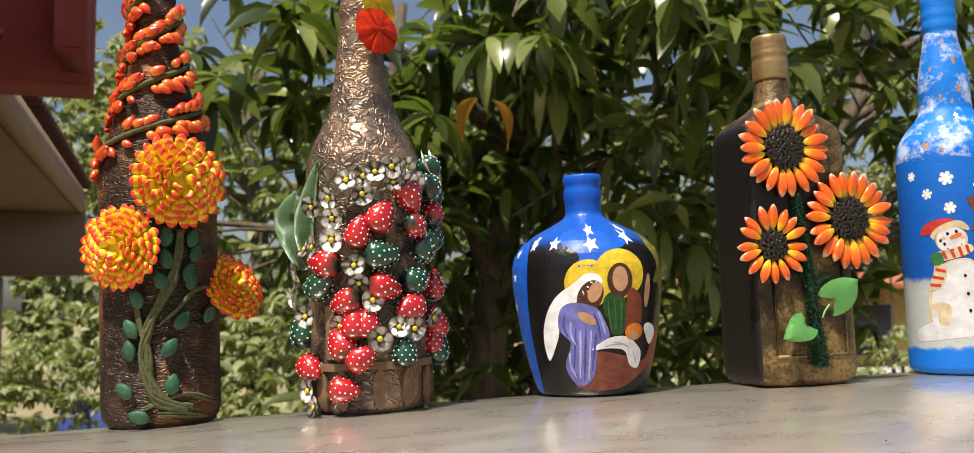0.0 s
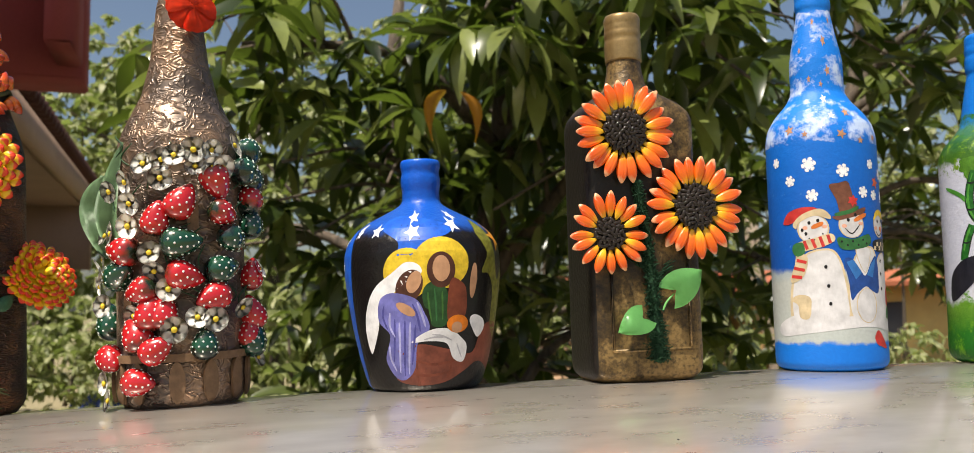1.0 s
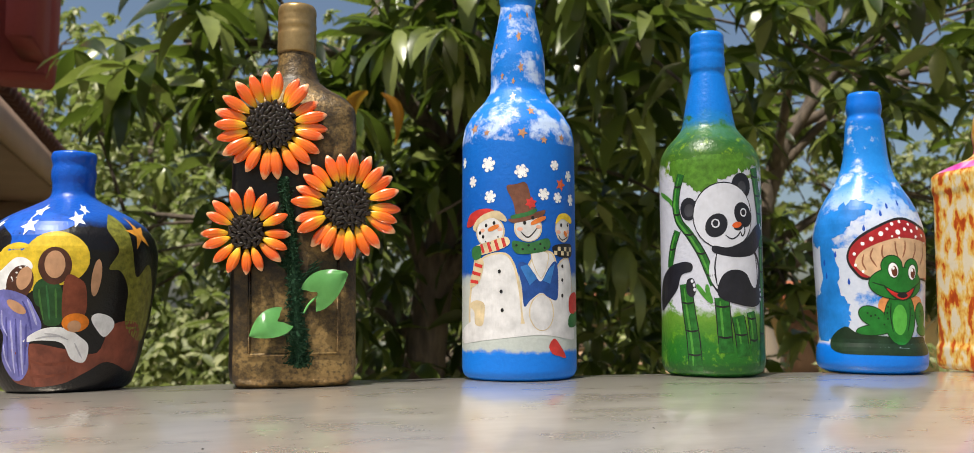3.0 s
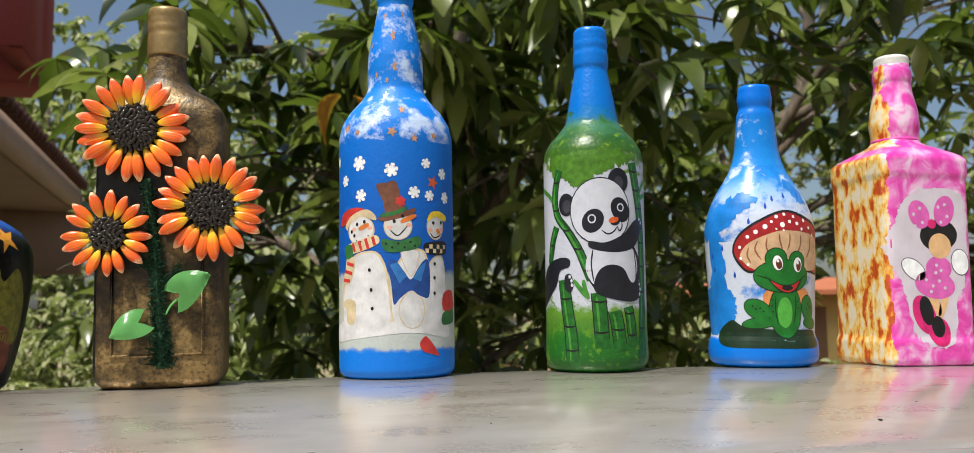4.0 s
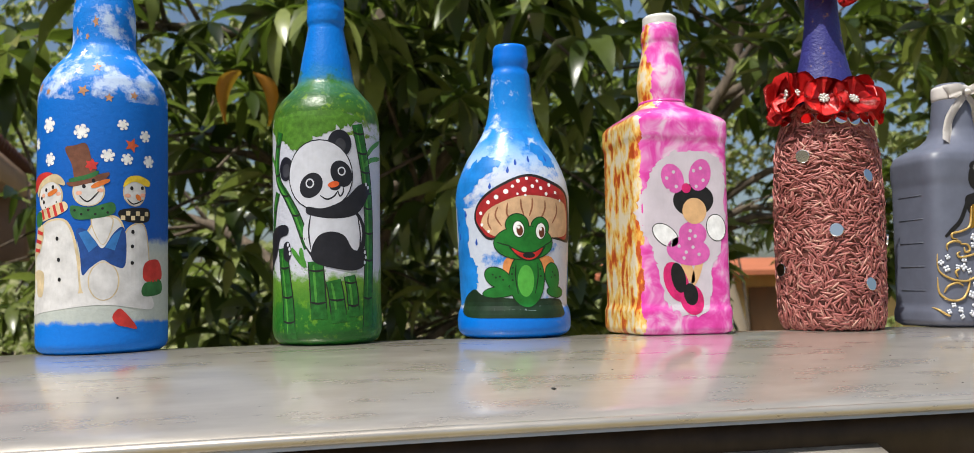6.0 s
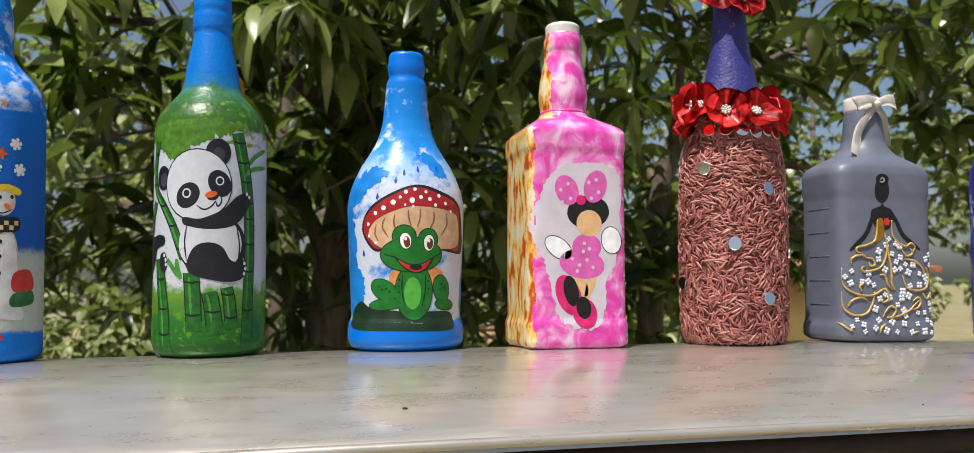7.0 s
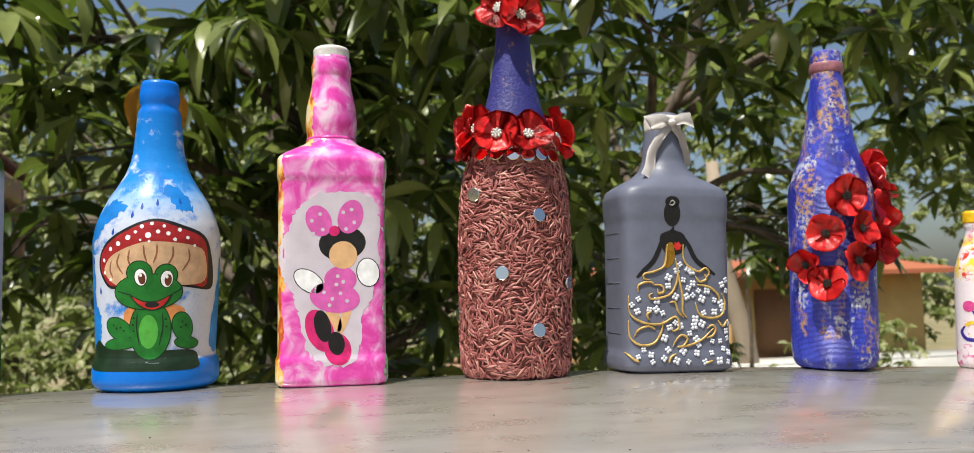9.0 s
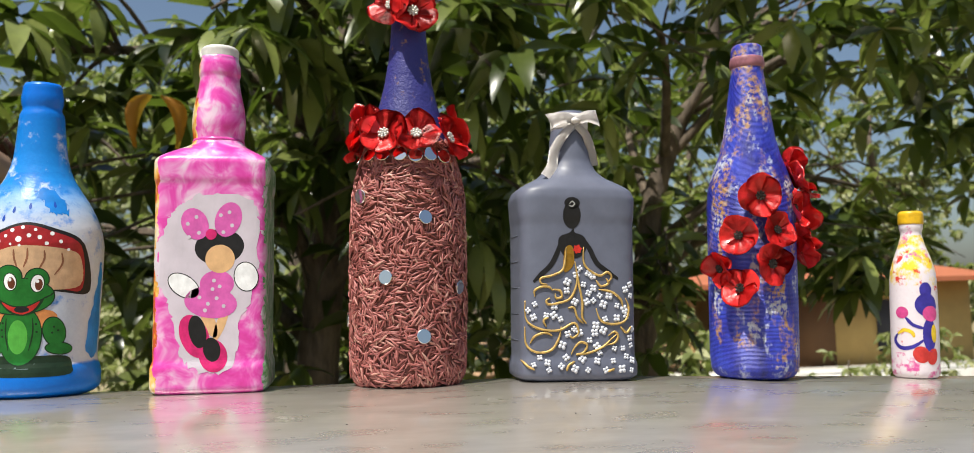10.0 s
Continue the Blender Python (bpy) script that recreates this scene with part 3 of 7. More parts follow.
green = [(52.3, 155.0), (44.1, 140.8), (52.5, 138.3), (52.8, 109.7), (4.9, 95.6), (32.0, 97.5), (-31.0, 78.6), (26.9, 79.9), (-59.9, 51.6), (15.8, 37.3), (52.3, 37.4), (52.6, 124.8)]
green_turn = (30, 20, 80, 70, 5, -30, 20, 15, 100, 85, 80, 70)
for spots, turns, me, extra in ((red, red_turn, BERRY, 1.0), (green, green_turn, UNRIPE, 1.02)):
    for (u, z), a in zip(spots, turns):
        s = extra * rng.uniform(0.95, 1.12)
        m = straw.seat(u, z, 5.0 + rng.uniform(-1, 1.5)) @ pose(0, 0, 0, rng.uniform(-30, 30), rng.uniform(-12, 12), a) @ Matrix.Scale(s, 4) @ pose(-0.0105, 0, 0)
        b = part("strawberry" if me is BERRY else "unripe_strawberry", me, None, straw.base, at=m)
        part("specks", SPECKS, None, b)
bm = bmesh.new()
for k in range(5):
    a = 2 * math.pi * k / 5
    vs = []
    for s, w, h in ((0.12, 0.5, 0.2), (0.5, 1.15, 0.55), (0.85, 1.1, 1.0), (1.05, 0.5, 1.2)):
        for q in (-1, 0, 1):
            x, y = s * 0.0052, q * w * 0.0029
            vs.append(bm.verts.new((x * math.cos(a) - y * math.sin(a), x * math.sin(a) + y * math.cos(a), h * 0.0012 + (0 if q else -0.0003))))
    for i in range(3):
        for j in (0, 1):
            bm.faces.new((vs[3 * i + j], vs[3 * i + j + 1], vs[3 * i + j + 4], vs[3 * i + j + 3]))
bmesh.ops.solidify(bm, geom=bm.faces[:], thickness=0.0004)
BLOSSOM = mesh_of("blossom", bm)
BLOSSOM.materials.append(paint((0.88, 0.86, 0.80), 0.6, 0.06))
HEART = ball_mesh("blossom_centre", 0.0015, (1, 1, 0.6), 1)
HEART.materials.append(paint((0.75, 0.55, 0.04), 0.5))
for u, z in [(-12.2, 141.2), (-3.8, 143.5), (10.9, 149.4), (30.6, 153.7), (52.2, 159.2), (19.4, 140.0), (11.7, 139.7), (-4.9, 132.8), (-21.1, 131.4), (-31.2, 126.9), (-20.6, 119.1), (-20.7, 105.8), (-33.3, 102.4), (-9.7, 89.7), (-7.4, 79.4), (-1.3, 68.6), (-17.8, 54.4), (1.6, 45.7), (11.7, 51.8), (19.7, 50.6), (35.9, 57.1), (-59.7, 97.2), (-59.3, 72.8), (-45.9, 83.9), (-38.2, 60.6), (52.0, 38.8), (52.3, 25.3), (-39.1, 15.9), (-33.6, 6.3), (18.8, 149.8), (2.0, 145.7), (24.5, 140.4), (52.2, 79.6), (-40.5, 101.8), (-59.1, 89.5), (-58.6, 77.9)]:
    m = straw.seat(u, z, 7.0 + rng.uniform(0, 3.0)) @ pose(0, 0, 0, rng.uniform(-25, 25), rng.uniform(-25, 25), rng.uniform(0, 90)) @ Matrix.Scale(rng.uniform(1.12, 1.4), 4)
    b = part("blossom", BLOSSOM, None, straw.base, at=m)
    part("blossom_centre", HEART, None, b, at=pose(0, 0, 0.0008))
# stems between the fruit
for _ in range(26):
    u, z = rng.uniform(-45, 50), rng.uniform(40, 150)
    straw.stroke("fruit_stem", [(u, z), (u + rng.uniform(-8, 8), z + 6), (u + rng.uniform(-12, 12), z + 14)], 1.0, STRAWGREEN, 4.0)
WOODSLAT = paint((0.20, 0.115, 0.06), 0.6, 0.4, 180, 0.6)
straw.shape("basket_band", [(-56, 27), (56, 27), (56, 31.5), (-56, 31.5)], WOODSLAT, 1.2, thick=2.2)
for u in (-52, -34, -20, 2, 20, 38, 54):
    straw.shape("basket_slat", oval(u, 15, 4.2, 12), WOODSLAT, 0.8, thick=2.0)
for u, z0, z1 in ((-30, 34, 66), (8, 92, 120), (-6, 60, 80)):
    straw.shape("wood_strip", [(u, z0), (u + 6, z0), (u + 6, z1), (u, z1)], WOODSLAT, 0.8, thick=1.6)


def broad_leaf(parent, pts, width, mat, name="leaf", cup=0.25, wave=0.0):
    """A leaf along a line of points, folded on its midrib."""
    bm = bmesh.new()
    line = [Vector(p) for p in curve(pts, 6)]
    rowsv = []
    for i, p in enumerate(line):
        s = i / (len(line) - 1)
        d = (line[min(i + 1, len(line) - 1)] - line[max(i - 1, 0)]).normalized()
        side = d.cross(Vector((0, -1, 0.15))).normalized()
        nrm = side.cross(d)
        w = width * (math.sin(math.pi * min(0.97, 0.03 + s) ** 0.75) ** 0.8) / 2
        rowsv.append([bm.verts.new(p + side * (w * q) + nrm * (-cup * w * abs(q) + wave * w * math.sin(9 * s + q))) for q in (-1, -0.5, 0, 0.5, 1)])
    for a, b in zip(rowsv, rowsv[1:]):
        for j in range(4):
            bm.faces.new((a[j], a[j + 1], b[j + 1], b[j]))
    bmesh.ops.solidify(bm, geom=bm.faces[:], thickness=0.0006)
    return part(name, bm, mat, parent)


SAGE = paint((0.16, 0.27, 0.13), 0.4, 0.35, 120)
broad_leaf(straw.base, [(-0.036, -0.016, 0.092), (-0.040, -0.022, 0.115), (-0.036, -0.024, 0.137), (-0.030, -0.022, 0.158)], 0.012, SAGE, "leaf", 0.3, 0.2)
broad_leaf(straw.base, [(-0.038, -0.012, 0.090), (-0.046, -0.012, 0.112), (-0.050, -0.010, 0.126), (-0.044, -0.008, 0.140)], 0.019, SAGE, "leaf", 0.3, 0.3)
for name, c, spot, r in (("cap_flower", (0.80, 0.05, 0.01), [(18.1, 243.1)], 16.0), ("cap_flower", (0.82, 0.62, 0.04), [(36.0, 255.5)], 15.0)):
    m = paint(c, 0.35, 0.25, 220)
    seat = straw.seat(*spot[0], 6.0) if c[1] < 0.3 else straw.seat(12, 258, 6.0) @ pose(0.008, 0.0, -0.004, 0, 22, 0)
    head = part(name, egg(0.007, 0.012, 0.012, 6, 10), m, straw.base, "shiny ribbon-petal flower", at=seat @ pose(0, 0, -0.003, 0, -90, 0))
    for k in range(8):
        a = 45 * k
        pet = bmesh.new()
        vs = [[pet.verts.new((s * r * MM, q * w * r * MM, (0.35 - 0.35 * s * s + (0.10 if q == 0 else 0)) * r * 0.55 * MM)) for q in (-1, -0.5, 0, 0.5, 1)] for s, w in ((0.02, 0.02), (0.35, 0.2), (0.7, 0.36), (0.92, 0.38), (1.0, 0.22))]
        for p, q in zip(vs, vs[1:]):
            for j in range(4):
                pet.faces.new((p[j], p[j + 1], q[j + 1], q[j]))
        bmesh.ops.solidify(pet, geom=pet.faces[:], thickness=0.0004)
        part("ribbon_petal", pet, m, head, at=pose(0, 0, 0, 0, 90, 0) @ pose(0, 0, 0.003 + (0.0 if k % 2 else 0.0008), 0, 0, a))

# -- squat bottle with a night scene --
NIGHT = banded("night_paint", [(0, BLACK), (98, BLACK), (106, (0.008, 0.085, 0.44)), (150, (0.005, 0.10, 0.56))], 150, 0.008, (), 0.3, 55, 0.5, 0.3)
blue = Bottle("night_scene_bottle", "squat royal blue and black bottle painted with a night scene", 0.2037, 0.5535, BLUE_ROWS, NIGHT)
ROYAL = paint((0.006, 0.10, 0.56), 0.4)
blue.shape("painted_sky", blob([(-88, 6), (-70, 5), (-66, 50), (-62, 90), (-74, 104), (-96, 92)]), ROYAL, 0.25)
blue.shape("painted_sky", blob([(-36.9, 108.6), (-19.8, 110.3), (13.9, 103.8), (10.5, 97.6), (-4.2, 92.8), (-14.2, 84.4), (-22.9, 82.8), (-22.9, 93.1), (-36.7, 101.4)]), ROYAL, 0.2)
YEL = paint((0.72, 0.50, 0.03), 0.5, 0.35, 200)
SKIN = paint((0.50, 0.27, 0.15), 0.5, 0.2)
BROWN = paint((0.20, 0.045, 0.02), 0.5, 0.4)
LILAC = paint((0.17, 0.17, 0.50), 0.5, 0.55, 130)
WHITEP = paint(WHITE, 0.5, 0.2)
OLIVE = paint((0.20, 0.20, 0.025), 0.5, 0.7, 260, 0.7)
EARTH = paint((0.22, 0.055, 0.03), 0.5, 0.6, 110)
INK = paint((0.010, 0.009, 0.010), 0.45)
GREENP = paint((0.03, 0.14, 0.04), 0.5, 0.4)
HAIR = paint((0.07, 0.022, 0.012), 0.5)
for nm, mt, lf, pts in (
        ("painted_palm", OLIVE, 0.3, [(43.0, 108.3), (48.5, 98.8), (49.8, 84.0), (54.0, 68.8), (65.8, 77.0), (76.6, 53.4), (73.1, 29.7), (50.4, 38.2), (47.9, 61.0), (41.3, 72.3), (33.7, 73.9), (39.8, 85.4), (34.0, 98.6)]),
        ("painted_earth", EARTH, 0.3, [(-31.6, 10.2), (-17.5, 25.0), (-10.3, 30.4), (11.7, 26.4), (31.1, 23.8), (40.0, 40.3), (62.3, 39.8), (70.9, 22.0), (65.9, 10.6), (40.0, 17.8), (25.9, 12.9), (8.1, 6.2), (-16.0, 5.1)]),
        ("painted_veil", WHITEP, 0.6, [(-8.2, 73.6), (-10.5, 79.0), (-18.0, 80.2), (-26.9, 73.9), (-40.0, 65.1), (-49.9, 50.6), (-53.6, 35.7), (-51.1, 24.6), (-40.5, 39.6), (-37.3, 54.2), (-27.0, 61.3), (-18.1, 68.3)]),
        ("painted_robe", LILAC, 0.8, [(-36.7, 57.8), (-26.9, 62.0), (-12.6, 58.2), (-7.3, 50.2), (-3.8, 39.4), (-12.4, 30.4), (-15.0, 15.8), (-23.1, 8.8), (-31.6, 10.2), (-37.6, 21.2), (-31.6, 35.9), (-39.3, 45.0)]),
        ("painted_cloak", paint((0.016, 0.075, 0.018), 0.5, 0.5), 0.6, [(-7.7, 62.8), (-1.6, 68.1), (7.7, 62.7), (8.1, 42.8), (-1.8, 41.2), (-3.6, 50.2), (-7.1, 53.8)]),
        ("painted_cloth", BROWN, 0.8, [(11.0, 69.9), (16.6, 68.2), (21.1, 62.7), (21.1, 46.3), (9.3, 42.8), (8.5, 60.9)]),
        ("painted_cloth", WHITEP, 0.9, [(-16.6, 31.6), (-3.8, 38.7), (9.3, 39.2), (19.3, 33.5), (24.8, 27.8), (22.8, 18.6), (14.0, 20.8), (8.4, 30.1), (-4.1, 32.1)]),
        ("painted_cloth", WHITEP, 0.9, [(25.5, 45.5), (30.2, 47.2), (38.5, 44.1), (40.4, 38.5), (34.2, 33.0), (26.7, 40.6)])):
    blue.shape(nm, blob(pts), mt, lf)
for nm, mt, lf, (cx,), a, b, t in (
        ("painted_disc", YEL, 0.4, [(-17.0, 73.7)], 15.5, 15.5, 0), ("painted_disc", YEL, 0.45, [(4.7, 79.7)], 18, 16, 0),
        ("painted_oval", HAIR, 0.7, [(4.1, 75.3)], 9, 11, 0), ("painted_oval", SKIN, 1.0, [(4.1, 76.1)], 5.5, 8, 0),
        ("painted_oval", HAIR, 0.65, [(-16.2, 65.4)], 8, 11, -30), ("painted_oval", SKIN, 1.0, [(-13.0, 68.2)], 4.2, 7, -25),
        ("painted_oval", SKIN, 1.1, [(-19.0, 51.8)], 7, 3, -30),
        ("painted_disc", paint((0.75, 0.2, 0.01), 0.5), 0.95, [(16.0, 42.0)], 8, 5.5, 0), ("painted_oval", SKIN, 1.1, [(15.4, 39.8)], 4, 3.5, 0),
        ("painted_oval", SKIN, 0.7, [(26.7, 68.3)], 2.8, 11, -5)):
    blue.shape(nm, oval(*cx, a, b, t), mt, lf)
PALE, SHADE = paint((0.42, 0.42, 0.72), 0.5, 0.4), paint((0.07, 0.07, 0.30), 0.5, 0.4)
for k, line in enumerate(([(-34, 54), (-35.5, 47), (-33, 40)], [(-30, 50), (-31, 42), (-28, 35)], [(-27, 46), (-28.5, 34), (-31, 20)], [(-24, 44), (-25, 30), (-27, 13)], [(-20, 45), (-21.5, 30), (-23.5, 11)], [(-16.5, 44), (-18, 30), (-20, 12)], [(-13, 42), (-14.5, 32), (-17, 18)], [(-11.5, 56), (-8.5, 48), (-6.5, 41)], [(-14.5, 55), (-11.5, 47), (-10, 38)], [(-33, 30), (-33.5, 22), (-30, 14)])):
    blue.stroke("painted_fold", line, 1.5, PALE if k % 2 else SHADE, 0.75)
for k, line in enumerate(([(-4.5, 62), (-4, 54), (-2.5, 44)], [(-0.5, 64), (0.5, 54), (1, 44)], [(4.5, 62), (4.8, 54), (5, 45)])):
    blue.stroke("painted_fold", line, 1.2, GREENP if k % 2 else paint((0.05, 0.16, 0.03), 0.5, 0.4), 0.55)
for line in ([(-2, 36), (5, 35), (12, 32)], [(-8, 33), (0, 34.4), (8, 34)], [(16, 30), (18, 26), (21, 21)]):
    blue.stroke("painted_fold", line, 1.0, paint((0.50, 0.50, 0.54), 0.5, 0.3), 0.85)
for (u, z), r in zip([(-13.7, 99.1), (-14.1, 109.2), (16.1, 103.8), (22.7, 110.8), (-41.0, 100.5), (-61.3, 103.7)], (6, 5.5, 6, 4.5, 5, 4)):
    blue.shape("painted_star", star(u, z, r, rng.uniform(60, 120)), WHITEP, 0.5)
for u, z in ((-60, 100), (-80, 80), (-78, 96), (-86, 60), (-100, 98)):
    blue.shape("painted_star", star(u, z, 4), WHITEP, 0.6)
blue.shape("painted_star", star(*[(58.0, 96.3)][0], 11, 100, 5, 0.35), paint((0.7, 0.3, 0.03), 0.45), 0.7)
for u0, u1, z0, z1 in ((-30, 20, 28, 20), (-34, 16, 18, 13), (-14, -12, 30, 8), (14, 10, 30, 12)):
    blue.stroke("painted_crib_line", [(u0, z0), ((u0 + u1) / 2, min(z0, z1) - 2), (u1, z1)], 1.6, BROWN, 0.5)

# -- flat bottle with sunflowers --
SUN_ROWS = [(34, 24, 5, 0), (38, 28, 7, 5), (38.7, 28.5, 7, 12), (38.5, 28.5, 7, 170), (37.4, 27.6, 6, 176), (32.5, 25, 4, 183), (21.5, 19, 3, 190), (14.8, 14.8, 2, 196), (12.2, 12.2, 2, 207), (11.3, 11.3, 2, 217)]


def bronze_black():
    m, n, l, b = material("rubbed_bronze", 0.45, 0.35)
    v = coords(n, l)
    sep = n.new("ShaderNodeSeparateXYZ")
    l.new(v, sep.inputs[0])
    f = grain(n, l, v, 38, 6, 0.7)
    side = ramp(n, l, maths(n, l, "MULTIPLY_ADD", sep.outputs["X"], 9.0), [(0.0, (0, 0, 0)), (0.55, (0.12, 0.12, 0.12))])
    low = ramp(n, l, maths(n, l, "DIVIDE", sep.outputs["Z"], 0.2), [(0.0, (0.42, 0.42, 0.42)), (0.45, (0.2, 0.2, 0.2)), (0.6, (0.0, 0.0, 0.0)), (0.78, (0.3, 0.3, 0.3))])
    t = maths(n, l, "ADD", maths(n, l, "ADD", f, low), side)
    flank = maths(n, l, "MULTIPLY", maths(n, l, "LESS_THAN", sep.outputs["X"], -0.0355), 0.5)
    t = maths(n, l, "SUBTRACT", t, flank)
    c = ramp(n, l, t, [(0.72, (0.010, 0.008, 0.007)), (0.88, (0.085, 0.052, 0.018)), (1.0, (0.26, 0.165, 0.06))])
    c = mix(n, l, ramp(n, l, grain(n, l, v, 400, 2), [(0.45, (0, 0, 0)), (0.7, (0.7, 0.7, 0.7))]), c, (0.02, 0.015, 0.01))
    l.new(c, b.inputs["Base Color"])
    bump(n, l, b, grain(n, l, v, 420, 3), 0.5, 0.0008)
    return m


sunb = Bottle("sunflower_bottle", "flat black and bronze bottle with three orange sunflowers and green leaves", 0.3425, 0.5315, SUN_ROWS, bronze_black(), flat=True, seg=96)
capm = paint((0.36, 0.24, 0.10), 0.35, 0.25, 200, 0.3, 0.6)
bm = loft([(12.4, 12.4, 2, 214.5), (12.6, 12.6, 2, 219.3), (12.6, 12.6, 2, 228.1), (12.1, 12.1, 2, 229.1), (12.1, 12.1, 2, 231.0), (12.7, 12.7, 2, 232.0), (12.7, 12.7, 2, 234.9), (12.1, 12.1, 2, 235.8), (12.7, 12.7, 2, 237.8), (12.1, 12.1, 2, 239.7), (12.6, 12.6, 2, 241.7), (12.4, 12.4, 2, 245.5), (11.5, 11.5, 2, 247.0)], 48, 1.0)
part("cap", bm, capm, sunb.base, "ridged matt gold cap")
for x0, x1, z0, z1 in ((-27, 28, 19, 21), (26, 28, 21, 96), (-27, -25, 21, 80)):
    part("panel_rim", slab(x0 * MM, x1 * MM, -0.0296, -0.028, z0 * MM, z1 * MM, 0.0006), sunb.body.data.materials[0], sunb.base)
PETAL = gradient_x("sunflower_petal", [(0.0, (0.86, 0.52, 0.015)), (0.22, (0.86, 0.42, 0.012)), (0.42, (0.84, 0.16, 0.008)), (0.88, (0.74, 0.09, 0.01)), (1.0, (0.75, 0.36, 0.18))], 0.0205)
SEEDM = paint((0.022, 0.016, 0.013), 0.12, 0.2)
sun_petal = mesh_of("petal", egg(0.0205, 0.0074, 0.0060, 10, 12, 0.35, 1.1))
sun_petal.materials.append(PETAL)
grain_me = ball_mesh("seed", 0.0021, (1.5, 0.72, 0.9), 2)


def sunflower(bottle, u, z, inner, outer, count, lift):
    seat = pose(u * MM, -(28.5 + lift) * MM, z * MM, 90)
    disc = bmesh.new()
    bmesh.ops.create_uvsphere(disc, u_segments=24, v_segments=8, radius=1)
    for v in disc.verts:
        v.co = Vector((v.co.x * inner, v.co.y * inner, max(-0.15, v.co.z) * inner * 0.22)) * MM
    head = part("sunflower", disc, SEEDM, bottle.base, "orange quilled-petal sunflower with a black seed centre", at=seat)
    seeds = []
    for i in range(int(inner * inner * 0.42)):
        r = inner * math.sqrt((i + 0.5) / (inner * inner * 0.42)) * 0.97
        a = i * 2.39996
        m = pose(r * math.cos(a) * MM, r * math.sin(a) * MM, (inner * 0.22 * math.sqrt(max(0, 1 - (r / inner) ** 2)) + 0.6) * MM, rng.uniform(-20, 20), rng.uniform(-30, 30), rng.uniform(0, 180))
        seeds.append((grain_me, m))
    tagged(part("seed_disc", joined(seeds), SEEDM, head, "glossy black seed cluster"), kind="stuff")
    for k in range(count):
        a = 360 * k / count + rng.uniform(-4, 4)
        s = (outer - inner * 0.93) / 20.5 * rng.uniform(0.94, 1.06)
        m = pose(0, 0, 0, 0, 0, a) @ pose(inner * 0.93 * MM, 0, 0.0006 + 0.0012 * (k % 2), rng.uniform(-10, 10), rng.uniform(-6, 2), 0) @ Matrix.Diagonal((s, min(1.1, s * 1.05), 1, 1))
        part("petal", sun_petal, None, head, at=m)
    return head


sunflower(sunb, *[(-14.3, 160.2)][0], 14.5, 33.5, 22, 3.0)
sunflower(sunb, *[(31.7, 111.3)][0], 14.5, 33.5, 22, 3.6)
sunflower(sunb, *[(-27.9, 94.2)][0], 10.0, 26.5, 16, 4.2)
mossy = paint((0.018, 0.07, 0.03), 0.9, 0.7, 500, 1.0)
sunb.stroke("stem", [(-6.7, 128.8), (-4.3, 111.4), (-1.5, 92.2), (0.6, 65.3), (2.3, 38.7), (3.7, 12.3)], 5.5, mossy, 1.2, "fuzzy dark green wool stem", taper=False)
fuzz = bmesh.new()
axis = [(-6.7, 126.9), (-3.5, 103.7), (-0.6, 76.8), (2.3, 38.7), (3.7, 13.0)]
fine = curve(axis, 10)
for i in range(2400):
    s = rng.random() ** 0.7
    u, z = fine[int(s * (len(fine) - 1))]
    w = 2.0 + 5.5 * max(0, s - 0.35)
    p = sunb.at(u + rng.gauss(0, w * 0.5), z, rng.uniform(0.5, 3.0))
    d = Vector((rng.uniform(-1, 1), rng.uniform(-0.9, 0.1), rng.uniform(-0.4, 1))).normalized() * rng.uniform(0.003, 0.008)
    tube(fuzz, [p - d * 0.5, p + d * 0.5], 0.00034, 3, False)
for s, sg in ((0.55, -1), (0.6, 1)):
    u, z = fine[int(s * (len(fine) - 1))]
    for i in range(70):
        q = rng.random()
        p = sunb.at(u + sg * q * 13 + rng.gauss(0, 1), z + q * 12 + rng.gauss(0, 1.5), rng.uniform(0.5, 2.5))
        d = Vector((sg * 1.0, rng.uniform(-0.6, 0.2), rng.uniform(0, 1.4))).normalized() * rng.uniform(0.003, 0.007)
        tube(fuzz, [p - d * 0.5, p + d * 0.5], 0.00025, 3, False)
tagged(part("stem_fuzz", fuzz, mossy, sunb.base, "green wool fibres"), kind="stuff")
GLOSSLEAF = paint((0.17, 0.46, 0.14), 0.22, 0.12, 90, 0.1)
